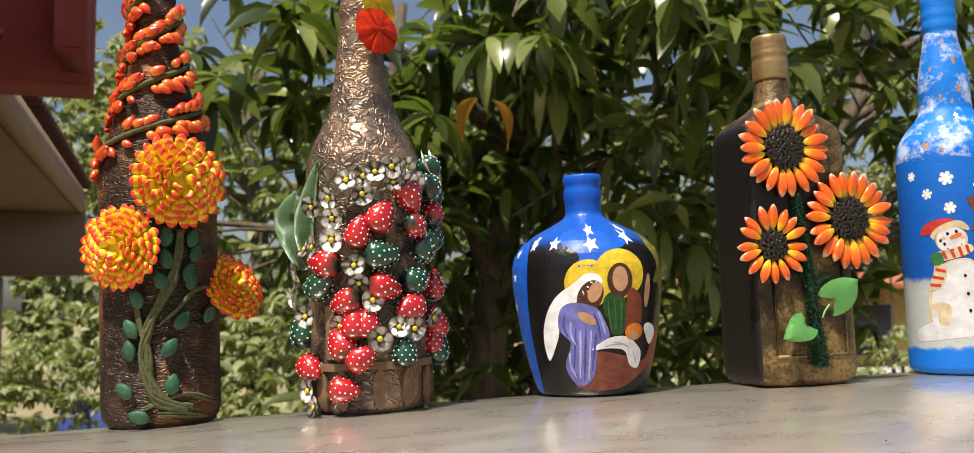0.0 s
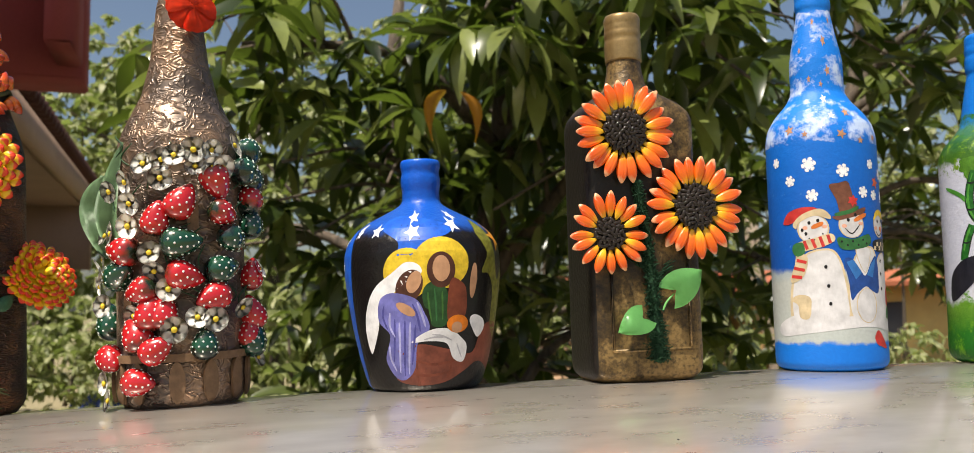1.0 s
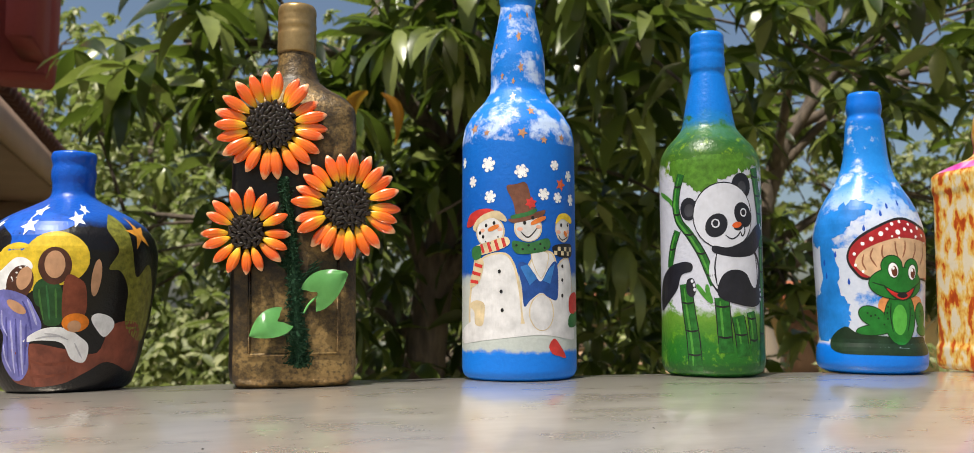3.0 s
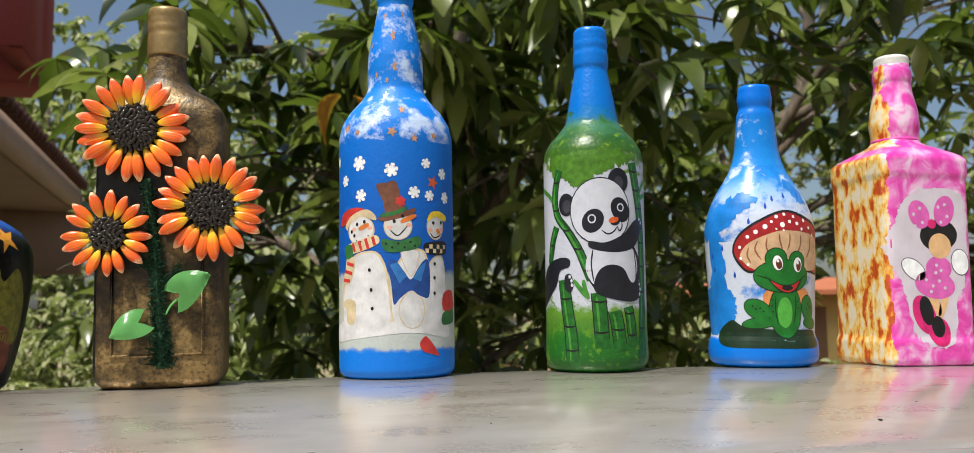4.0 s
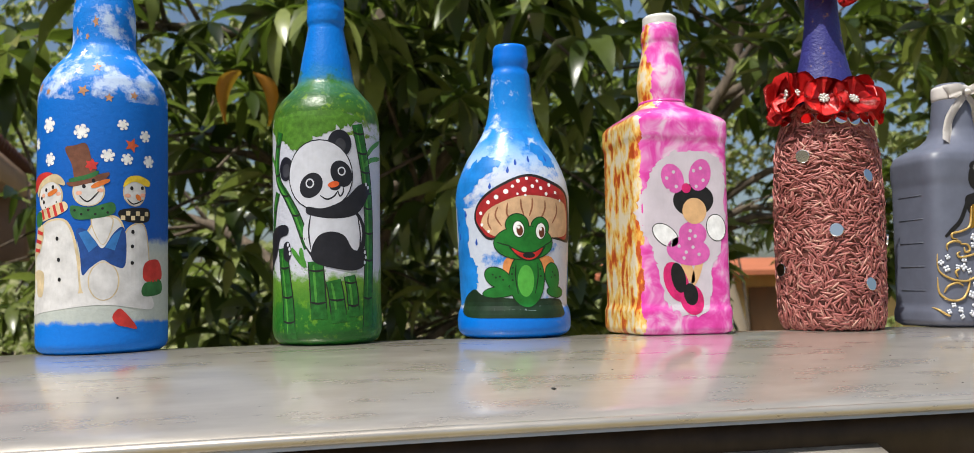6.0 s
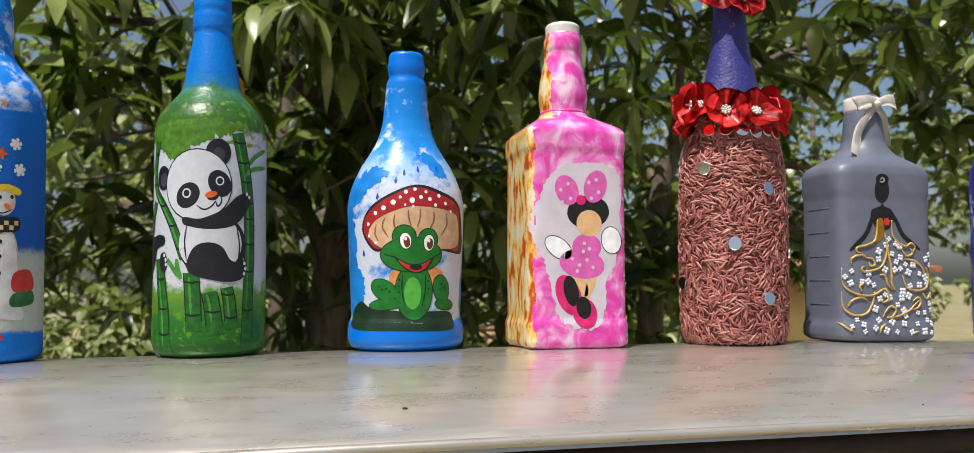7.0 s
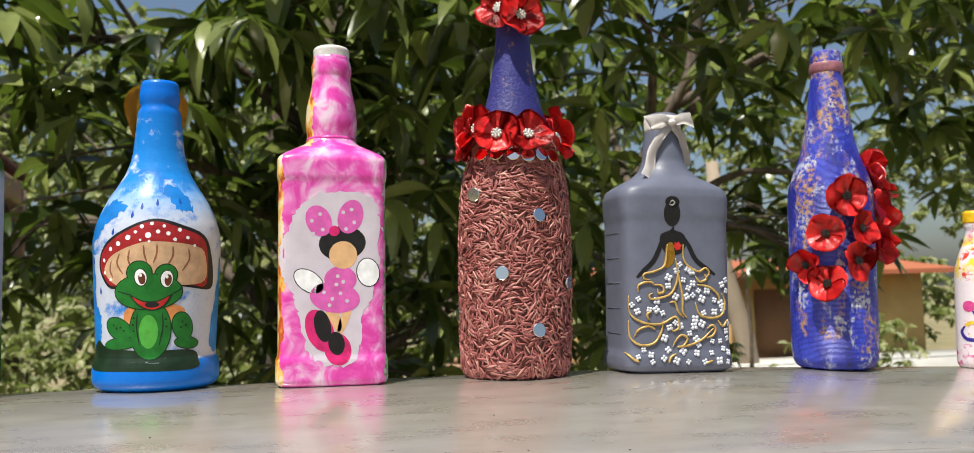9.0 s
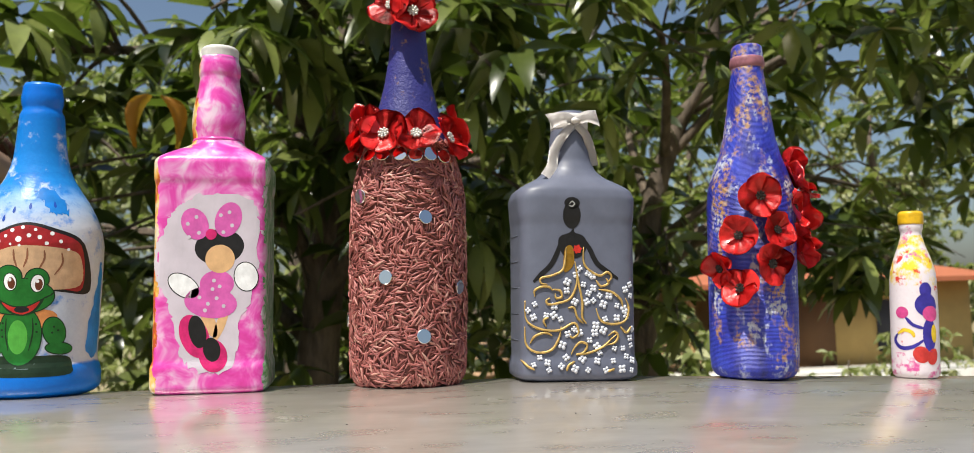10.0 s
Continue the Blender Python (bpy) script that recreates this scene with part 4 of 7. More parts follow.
def heart_leaf(bottle, spot, tip_turn, size, tilt):
    bm = bmesh.new()
    cols = []
    for i in range(13):
        s = i / 12
        w = 0.48 * math.sin(math.pi * min(0.985, 0.10 + 0.9 * s) ** 0.62) ** 0.75
        back = 0.16 * (1 - s) ** 3
        cols.append([bm.verts.new(((s - back * (abs(q) ** 1.5) * 1.6 + (0.10 if s == 0 and q == 0 else 0)) * size * MM, q * w * size * MM, (0.10 * (1 - q * q) + 0.16 * math.sin(math.pi * s) + 0.05 * q) * size * MM)) for q in (-1, -0.66, -0.33, 0, 0.33, 0.66, 1)])
    for a, b in zip(cols, cols[1:]):
        for j in range(6):
            bm.faces.new((a[j], a[j + 1], b[j + 1], b[j]))
    bmesh.ops.solidify(bm, geom=bm.faces[:], thickness=0.0009)
    return part("leaf", bm, GLOSSLEAF, bottle.base, "glossy light green plastic leaf", at=bottle.seat(*spot, 5.0) @ pose(0, 0, 0, 0, 0, tip_turn) @ pose(0, 0, 0, tilt, -8, 0))


heart_leaf(sunb, [(-7.5, 40.5)][0], 207, 20, 16)
heart_leaf(sunb, [(13.6, 55.9)][0], 36, 23, -20)
sunb.stroke("leaf_stalk", [(6.1, 44.4), (9.1, 50.1), (14.4, 55.4)], 1.4, GLOSSLEAF, 4.5)

# -- snowman bottle --
SKYB = (0.004, 0.12, 0.60)
WINTER = banded("winter_paint", [(0, (0.003, 0.17, 0.64)), (18, (0.003, 0.17, 0.64)), (20, (0.46, 0.50, 0.48)), (60, (0.48, 0.50, 0.47)), (67, (0.40, 0.46, 0.48)), (71, (0.003, 0.085, 0.42)), (120, (0.003, 0.11, 0.50)), (158, (0.003, 0.15, 0.60)), (172, (0.004, 0.19, 0.66)), (296, (0.004, 0.19, 0.68))],
                296, 0.005, ((158, 258, (0.50, 0.60, 0.80), 58, 0.49, 0.12), (80, 160, (0.06, 0.2, 0.56), 200, 0.66, 0.06)), 0.5, 90, 0.3)
snow = Bottle("snowman_bottle", "tall blue bottle painted with three snowmen under stars and snowflakes", 0.4932, 0.5365, SNOW_ROWS, WINTER, deep=0.86)
SNOWW = paint((0.60, 0.59, 0.60), 0.6, 0.22, 110, 0.5)
CREAM = paint((0.60, 0.48, 0.30), 0.6, 0.3, 120)
REDP = paint((0.52, 0.035, 0.03), 0.5, 0.3)
ORANGEP = paint((0.65, 0.17, 0.03), 0.5, 0.3)
NAVY = paint((0.012, 0.06, 0.26), 0.5, 0.4)
HATB = paint((0.16, 0.06, 0.035), 0.5, 0.4)


def flake(bottle, u, z, r):
    s = None
    for k in range(3):
        a = radians(60 * k + 12)
        s = bottle.stroke("painted_flake", [(u - r * math.cos(a), z - r * math.sin(a)), (u, z), (u + r * math.cos(a), z + r * math.sin(a))], r * 0.3, WHITEP, 0.0, taper=False, per=2)
    bottle.shape("painted_flake", star(u, z, r * 0.8, 42, 6, 0.5), WHITEP, 0.25)
    for k in range(6):
        a = radians(60 * k + 12)
        bottle.shape("painted_flake_tip", oval(u + 0.82 * r * math.cos(a), z + 0.82 * r * math.sin(a), r * 0.24, r * 0.34, 60 * k + 12, 8), WHITEP, 0.3)


for (u, z), r in zip([(-29.5, 142.1), (-43.9, 131.5), (-28.2, 120.4), (-6.4, 136.9), (8.9, 122.1), (17.7, 141.9), (20.2, 120.3), (32.4, 135.9), (35.2, 119.9), (-56.5, 145.7)], (5, 3.8, 4.2, 4.6, 4, 3.4, 3.6, 3.8, 4, 3.5)):
    flake(snow, u, z, r)
for (u, z), r, mt in zip([(-23.6, 249.4), (-6.8, 234.4), (-4.2, 211.8), (-32.0, 206.3), (-14.4, 190.3), (1.7, 178.8), (-5.7, 162.7), (9.4, 158.4), (-43.0, 167.6), (-19.5, 169.4), (-11.0, 176.5), (-31.0, 163.6), (23.2, 129.4), (-46.9, 228.5), (24.7, 161.3), (-15.0, 202.1), (11.8, 250.8)], (3.5, 5, 4.4, 3.2, 4, 3.5, 4, 3, 4, 3, 3, 2.6, 5, 3, 3, 3, 3), (0, 0, 0, 0, 1, 0, 0, 0, 0, 1, 1, 0, 2, 0, 0, 0, 0)):
    snow.shape("painted_star", star(u, z, r, rng.uniform(60, 120)), (paint((0.48, 0.25, 0.14), 0.5), WHITEP, paint((0.55, 0.09, 0.03), 0.5))[mt], 0.3)
for nm, mt, lf, pts in (
        ("painted_snowman", SNOWW, 0.3, [(-47.7, 34.6), (-47.7, 57.3), (-41.0, 71.7), (-33.8, 81.0), (-18.8, 83.5), (-11.9, 77.4), (-7.9, 63.2), (-6.0, 49.1), (-6.1, 35.5), (-16.3, 33.8), (-31.7, 33.7)]),
        ("painted_snowman", SNOWW, 0.4, [(-5.3, 35.1), (-8.0, 49.1), (-5.8, 65.3), (-1.5, 77.5), (5.1, 83.7), (14.9, 83.9), (19.3, 73.8), (19.1, 57.3), (20.0, 45.0), (16.8, 34.5), (4.5, 33.8)]),
        ("painted_snowman", SNOWW, 0.3, [(18.6, 34.9), (17.1, 49.1), (17.5, 69.6), (22.6, 78.8), (32.2, 79.2), (36.1, 57.5), (35.2, 35.8)]),
        ("painted_snow_bank", SNOWW, 0.25, [(-59.8, 32.2), (-36.7, 40.1), (-10.2, 37.1), (16.9, 38.6), (35.2, 36.6), (37.6, 26.2), (6.7, 29.8), (-27.0, 26.9), (-57.2, 24.0)]),
        ("painted_vest", NAVY, 0.55, [(-9.0, 75.4), (-3.6, 76.2), (1.8, 69.4), (6.3, 64.5), (12.2, 73.6), (17.6, 77.8), (19.8, 69.7), (18.9, 53.2), (11.9, 54.0), (6.2, 57.2), (-0.9, 52.4), (-5.2, 48.3), (-6.7, 61.2)]),
        ("painted_belly", SNOWW, 0.7, oval(*[(6.9, 44.3)][0], 9.0, 12)),
        ("painted_belly", SNOWW, 0.75, [(-0.6, 82.3), (12.3, 82.6), (6.3, 66.2)]),
        ("painted_head", SNOWW, 0.5, oval(*[(-28.9, 97.3)][0], 11.2, 10)),
        ("painted_head", SNOWW, 0.6, oval(*[(-2.1, 99.5)][0], 9.5, 9.2)),
        ("painted_head", SNOWW, 0.5, oval(*[(25.2, 99.7)][0], 7.5, 9)),
        ("painted_hat", REDP, 0.7, [(-51.5, 101.7), (-47.4, 109.0), (-38.4, 112.2), (-29.2, 112.5), (-25.1, 110.3), (-36.3, 107.5), (-43.4, 102.1)]),
        ("painted_hat_band", CREAM, 0.8, [(-43.3, 101.2), (-36.3, 107.5), (-24.2, 111.1), (-17.9, 107.7), (-17.0, 103.5), (-27.4, 106.3), (-38.5, 101.8), (-40.8, 97.7)]),
        ("painted_hat", HATB, 0.8, [(-16.5, 126.6), (-10.2, 128.2), (-3.5, 129.1), (-0.2, 119.3), (2.7, 109.0), (-3.3, 106.8), (-9.6, 106.0), (-12.0, 116.2)]),
        ("painted_hat_brim", HATB, 0.75, [(-15.4, 105.2), (-7.5, 106.0), (3.2, 109.9), (9.7, 111.4), (7.7, 107.6), (-2.1, 104.4), (-11.7, 102.7)]),
        ("painted_hat", YEL, 0.7, [(18.0, 102.7), (20.6, 108.6), (27.8, 110.4), (35.9, 107.2), (34.4, 103.7), (24.7, 106.4)]),
        ("painted_scarf", CREAM, 0.8, [(-40.9, 87.8), (-29.0, 90.7), (-17.1, 93.7), (-14.7, 88.8), (-24.4, 84.4), (-39.1, 81.9)]),
        ("painted_scarf", CREAM, 0.8, [(-40.9, 81.2), (-33.3, 77.7), (-36.5, 65.4), (-44.8, 60.6), (-47.5, 63.1), (-43.4, 72.9)]),
        ("painted_mitten", GREENP, 0.9, [(-43.4, 87.1), (-36.4, 88.0), (-35.3, 81.0), (-40.9, 78.7), (-44.6, 82.1)]),
        ("painted_scarf", GREENP, 0.8, [(-12.6, 90.8), (-1.4, 89.7), (11.5, 92.9), (12.9, 86.7), (5.1, 83.3), (-9.8, 82.7)]),
        ("painted_scarf", INK, 0.8, [(15.5, 87.7), (24.2, 89.7), (35.0, 89.4), (34.7, 81.8), (23.9, 80.5), (16.6, 82.7)]),
        ("painted_bird", REDP, 0.5, [(11.9, 22.5), (15.7, 27.2), (20.2, 23.9), (27.0, 14.7), (20.1, 15.8), (14.4, 17.6)]),
        ("painted_cub", CREAM, 0.6, [(-41.1, 36.8), (-42.3, 44.9), (-47.7, 49.0), (-41.0, 52.3), (-33.5, 50.7), (-32.5, 45.0), (-34.5, 36.1)]),
        ("painted_gift", REDP, 0.6, [(32.3, 43.9), (32.4, 55.2), (44.2, 57.0), (47.6, 45.6)]),
        ("painted_gift", GREENP, 0.6, [(31.4, 34.4), (31.9, 42.3), (45.8, 44.8), (47.5, 36.6)])):
    edge_pts = blob(pts) if len(pts) < 20 else pts
    if mt is SNOWW and nm != "painted_snow_bank":
        cu, cz = sum(p[0] for p in edge_pts) / len(edge_pts), sum(p[1] for p in edge_pts) / len(edge_pts)
        snow.shape("painted_rim", edge_pts, CREAM, lf - 0.27)
        edge_pts = [(cu + (u - cu) * 0.9, cz + (z - cz) * 0.95) for u, z in edge_pts]
    snow.shape(nm, edge_pts, mt, lf)
for line in ([(-35.3, 89.2), (-33.2, 83.4)], [(-29.8, 90.3), (-27.5, 84.1)], [(-24.4, 91.8), (-22.2, 84.8)], [(-19.2, 92.9), (-17.6, 87.2)], [(-41.5, 76.2), (-34.4, 74.4)], [(-44.1, 70.9), (-35.9, 69.1)], [(-46.2, 65.1), (-38.1, 64.2)]):
    snow.stroke("painted_stripe", line, 2.2, REDP, 0.9, taper=False, per=3)
for line in ([(-29.8, 98.1), (-25.6, 99.6), (-21.7, 101.2)], [(-0.4, 102.0), (4.9, 104.6), (10.1, 106.8)], [(25.9, 98.1), (29.0, 94.9)]):
    snow.stroke("painted_carrot", line, 3.0, ORANGEP, 0.8, per=3)
for line in ([(-7.2, 97.0), (-2.2, 93.3), (4.0, 99.6)], [(20.3, 95.3), (24.2, 92.2), (30.8, 95.0)]):
    snow.stroke("painted_line", line, 0.8, INK, 0.7)
for u, z in [(-31.2, 101.5), (-25.2, 102.9), (-4.6, 102.7), (0.9, 106.1), (23.1, 102.1), (30.2, 102.6), (-21.5, 71.0), (-20.3, 58.0), (-19.6, 45.9), (23.9, 74.7), (23.6, 65.6), (23.5, 55.3), (-36.3, 96.7), (-33.7, 94.1)]:
    snow.shape("painted_button", oval(u, z, 1.1, 1.3, 0, 10), INK, 0.9)
for u, z in ((-10, 88), (-6, 85.5), (-2, 88), (2, 85.5), (6, 89), (9, 86.5)):
    snow.shape("painted_dot", oval(u, z, 0.8, 0.8, 0, 8), INK, 0.95)
for k in range(12):
    u, z = 16.5 + (k % 6) * 3.1, 86.6 - (k // 6) * 3.2 - 0.3 * (k % 2)
    if (k + k // 6) % 2:
        snow.shape("painted_check", [(u, z - 1.4), (u + 2.6, z - 1.4), (u + 2.6, z + 1.4), (u, z + 1.4)], CREAM, 0.95)
for pts in ([(-7.6, 74), (-2.6, 75.5), (3.5, 66.5), (-1.5, 62)], [(17.2, 76.5), (12.4, 73), (7.5, 65), (13, 63)]):
    snow.shape("painted_lapel", pts, paint((0.03, 0.16, 0.46), 0.5, 0.3), 0.8)
snow.shape("painted_hat_ribbon", blob([(-13.2, 107.6), (-4, 109.6), (3.4, 112.4), (2.6, 109.4), (-4, 106.8), (-12.4, 105.4)]), GREENP, 0.9)
for u, z in ((-33.5, 93.4), (-31.6, 90.8), (-28, 89.8), (-24.5, 91), (-22.3, 93.6)):
    snow.shape("painted_dot", oval(u, z, 0.55, 0.55, 0, 8), INK, 0.95)
for u, z in ((-21, 98.6), (-34.2, 98.2), (-7.6, 98.6), (4.8, 100.2), (20.6, 97.4), (30.6, 98)):
    snow.shape("painted_cheek", oval(u, z, 1.9, 1.3, 0, 12), paint((0.70, 0.36, 0.26), 0.6, 0.2), 0.72)
snow.shape("painted_hat_flower", star(*[(-0.3, 115.9)][0], 4.2, 80, 6, 0.6), REDP, 1.0)

# -- panda and bamboo bottle --
GROVE = banded("grove_paint", [(0, (0.012, 0.10, 0.012)), (22, (0.018, 0.13, 0.014)), (34, (0.07, 0.20, 0.02)), (42, (0.12, 0.26, 0.03)), (47, (0.50, 0.51, 0.58)), (146, (0.50, 0.51, 0.58)), (150, (0.05, 0.13, 0.012)), (164, (0.02, 0.09, 0.015)), (176, (0.05, 0.17, 0.10)), (181, (0.01, 0.17, 0.45)), (190, (0.003, 0.16, 0.58)), (255, (0.003, 0.17, 0.64))], 255, 0.010,
               ((0, 52, (0.09, 0.24, 0.015), 150, 0.54, 0.10), (138, 172, (0.13, 0.24, 0.01), 150, 0.52, 0.1), (168, 186, (0.03, 0.13, 0.02), 80, 0.5, 0.1)), 0.33, 90, 0.4, 0.25)
panda = Bottle("bamboo_bottle", "green, white and blue bottle painted with a panda-coloured figure in bamboo", 0.6360, 0.5350, PANDA_ROWS, GROVE, deep=0.92)
BAMBOO = paint((0.014, 0.12, 0.014), 0.4, 0.6, 220)
LIGHTBAM = paint((0.06, 0.24, 0.03), 0.4, 0.4, 220)


def bamboo(pts, w0, w1, joints, lift=0.3):
    panda.shape("painted_bamboo", band(pts, w0, w1), BAMBOO, lift)
    line = curve(pts, 5)
    panda.stroke("bamboo_gleam", [(u - w0 * 0.15, z) for u, z in line[1:-1:3]], 1.6, LIGHTBAM, lift)
    for k in range(joints):
        i = int((k + 0.7) / (joints + 0.4) * (len(line) - 1))
        u, z = line[i]
        panda.stroke("bamboo_joint", [(u - w0 * 0.5, z + 0.5), (u, z - 0.4), (u + w0 * 0.5, z + 0.5)], 1.3, INK, lift + 0.1, per=3)
    for sgn in (-1, 1):
        panda.stroke("bamboo_edge", [(u + sgn * w0 * 0.5, z) for u, z in line[::4]], 0.7, INK, lift)


bamboo([(-37.0, 140.7), (-41.7, 125.0), (-40.4, 109.5), (-31.1, 97.9), (-22.7, 84.6), (-17.3, 71.6), (-13.9, 63.1)], 6.0, 6.5, 5)
bamboo([(-40.9, 100.8), (-46.3, 88.2), (-49.2, 75.2)], 6, 6, 1)
bamboo([(-34.9, 63.7), (-31.8, 40.2), (-28.6, 19.1), (-28.5, 2.2)], 9.5, 11, 3, 0.45)
bamboo([(-9.3, 54.3), (-7.9, 35.7), (-6.9, 17.0)], 10, 10.5, 2, 0.5)
bamboo([(2.2, 41.7), (4.6, 29.1), (6.0, 14.6)], 10, 10, 1, 0.5)
bamboo([(13.2, 44.6), (15.6, 31.0), (16.0, 18.3)], 8, 8, 2, 0.5)
bamboo([(19.9, 145.4), (24.3, 126.1), (28.2, 104.5), (29.8, 78.4), (29.3, 48.0), (27.0, 5.2)], 8.5, 9, 8)
for line in ([(27.3, 124.2), (35.4, 131.8), (48.3, 137.2)], [(25.4, 117.4), (32.6, 122.5), (48.3, 125.3)], [(-62.6, 130.0), (-49.3, 123.7), (-43.6, 117.7)], [(-26.5, 63.4), (-21.7, 56.9), (-15.9, 50.5)], [(-19.3, 63.2), (-18.4, 56.9), (-15.9, 50.5)]):
    panda.stroke("painted_leaf", line, 3.2, LIGHTBAM, 0.3)
PWHITE = paint((0.50, 0.51, 0.58), 0.4, 0.1)
PBLACK = paint((0.012, 0.012, 0.018), 0.35, 0.3)
for mt, lf, (c,), a, b, t in ((PBLACK, 0.5, [(7.3, 131.9)], 8.0, 9.0, 0), (PBLACK, 0.5, [(-31.4, 115.7)], 6.5, 8.0, 0), (PBLACK, 0.6, [(-6.1, 110.6)], 22.4, 23.6, 0), (PWHITE, 0.8, [(-6.1, 110.6)], 21.6, 22.8, 0),
                              (PBLACK, 1.0, [(-11.9, 103.8)], 7.2, 8.8, -35), (PBLACK, 1.0, [(8.2, 111.6)], 7.0, 9.0, 25), (PBLACK, 1.0, [(3.9, 102.9)], 3.6, 2.4, 10),
                              (PBLACK, 0.5, [(4.6, 71.3)], 22, 21, 0), (PWHITE, 0.65, [(2.8, 72.6)], 20.5, 18.5, 0)):
    panda.shape("painted_oval", oval(*c, a, b, t), mt, lf)
for mt, lf, pts in ((PBLACK, 0.85, [(-14.3, 89.8), (-3.5, 88.8), (10.3, 94.9), (19.8, 103.9), (28.2, 106.2), (29.6, 99.3), (19.3, 85.7), (3.0, 82.0), (-13.5, 84.7)]),
                    (PBLACK, 0.85, [(-12.2, 60.1), (-7.7, 70.2), (0.6, 73.5), (9.8, 70.9), (16.4, 61.6), (26.6, 61.8), (24.8, 51.4), (14.9, 48.0), (0.2, 50.2), (-9.7, 53.7)]),
                    (PBLACK, 0.6, [(-51.8, 74.5), (-37.8, 78.9), (-29.9, 77.7), (-30.0, 72.5), (-38.1, 69.5), (-43.7, 57.6), (-62.8, 44.9), (-62.8, 62.7)]),
                    (PBLACK, 0.7, [(-33.7, 65.8), (-29.0, 67.4), (-26.6, 60.5), (-29.2, 54.6), (-33.7, 57.3)])):
    panda.shape("painted_patch", blob(pts), mt, lf)
panda.shape("painted_foliage", ragged([(-46, 150), (-44, 136), (-34, 135), (-26, 128), (-18, 127), (-10, 134), (2, 140), (14, 144), (24, 150), (0, 154)], 2.2, 4), paint((0.07, 0.19, 0.012), 0.45, 0.5, 260), 0.22)
for u, z, r in ((-12.6, 105.2, 2.9), (8.2, 113.2, 2.7)):
    panda.shape("painted_ring", oval(u, z, r, r * 1.1), PWHITE, 1.1)
    panda.shape("painted_ring", oval(u, z, r * 0.68, r * 0.76), PBLACK, 1.2)
panda.shape("painted_oval", oval(2.8, 104.4, 3.8, 2.0, 14), paint((0.62, 0.10, 0.02), 0.4), 1.1)
for line in ([(-6.0, 97.2), (-1.5, 94.6), (3.0, 96.6), (5.6, 100.2)], [(5.6, 100.2), (7.0, 96.8), (9.2, 99.6), (9.0, 104)], [(-12.2, 84.5), (-13.6, 74), (-12.2, 62)], [(19.5, 84), (21.6, 72), (20.8, 62)]):
    panda.stroke("painted_line", line, 1.0, PBLACK, 0.7)
for u, z in ((-29.6, 65.6), (-28.2, 62.8), (-27.8, 59.8), (25.4, 60.2), (26.2, 56.8), (25.2, 53.4), (27, 105.6), (29, 103.6)):
    panda.shape("painted_dot", oval(u, z, 1.0, 1.3, 0, 8), PWHITE, 1.1)
for u, z in ((7.6, 130.6), (-31.0, 114.6)):
    panda.shape("painted_oval", oval(u, z, 3.6, 4.6), paint((0.04, 0.04, 0.05), 0.4), 0.6)

# -- mushroom bottle --
RAIN = banded("rain_paint", [(0, (0.003, 0.16, 0.62)), (21, (0.003, 0.16, 0.62)), (22.5, (0.52, 0.55, 0.64)), (114, (0.52, 0.56, 0.66)), (128, (0.30, 0.48, 0.72)), (142, (0.02, 0.25, 0.68)), (185, (0.008, 0.19, 0.62)), (198, (0.003, 0.15, 0.62)), (220, (0.003, 0.15, 0.64))], 220, 0.003,
              ((24, 66, (0.02, 0.2, 0.6), 34, 0.54, 0.10), (92, 150, (0.015, 0.2, 0.62), 36, 0.50, 0.12), (132, 192, (0.50, 0.60, 0.72), 52, 0.53, 0.10)), 0.3, 60, 0.2, 0.3)
frog = Bottle("mushroom_bottle", "blue and white bottle painted with a red spotted mushroom in rain", 0.7698, 0.5420, FROG_ROWS, RAIN, deep=0.83)
SPLASHB = paint((0.012, 0.19, 0.60), 0.35, 0.3, 90)
for k, pts in enumerate(([(-77.6, 107.8), (-59.0, 120.3), (-35.9, 115.0), (-38.2, 106.8), (-52.1, 98.5), (-73.3, 94.6)], [(-78.3, 55.6), (-52.9, 58.1), (-40.8, 53.3), (-39.4, 38.8), (-46.7, 27.6), (-78.5, 25.9)], [(-50.3, 121.8), (-37.6, 128.0), (-19.3, 124.7), (-24.3, 117.7), (-37.1, 112.3)], [(-62, 30), (-44, 34), (-46, 70), (-52, 100), (-64, 104)], [(48, 30), (66, 30), (64, 90), (54, 60)], [(8.1, 138.5), (25.0, 136.4), (33.3, 122.4), (21.5, 120.6), (12.3, 129.7)])):
    frog.shape("painted_splash", ragged(pts, 2.4, k), SPLASHB, 0.2)
MOSS = paint((0.010, 0.03, 0.012), 0.4, 0.5, 90)
CAPR = paint((0.33, 0.015, 0.018), 0.35, 0.3)
GILL = paint((0.58, 0.37, 0.22), 0.45, 0.25)
FROGG = paint((0.012, 0.15, 0.02), 0.35, 0.3)
LIME = paint((0.08, 0.36, 0.05), 0.35, 0.2)
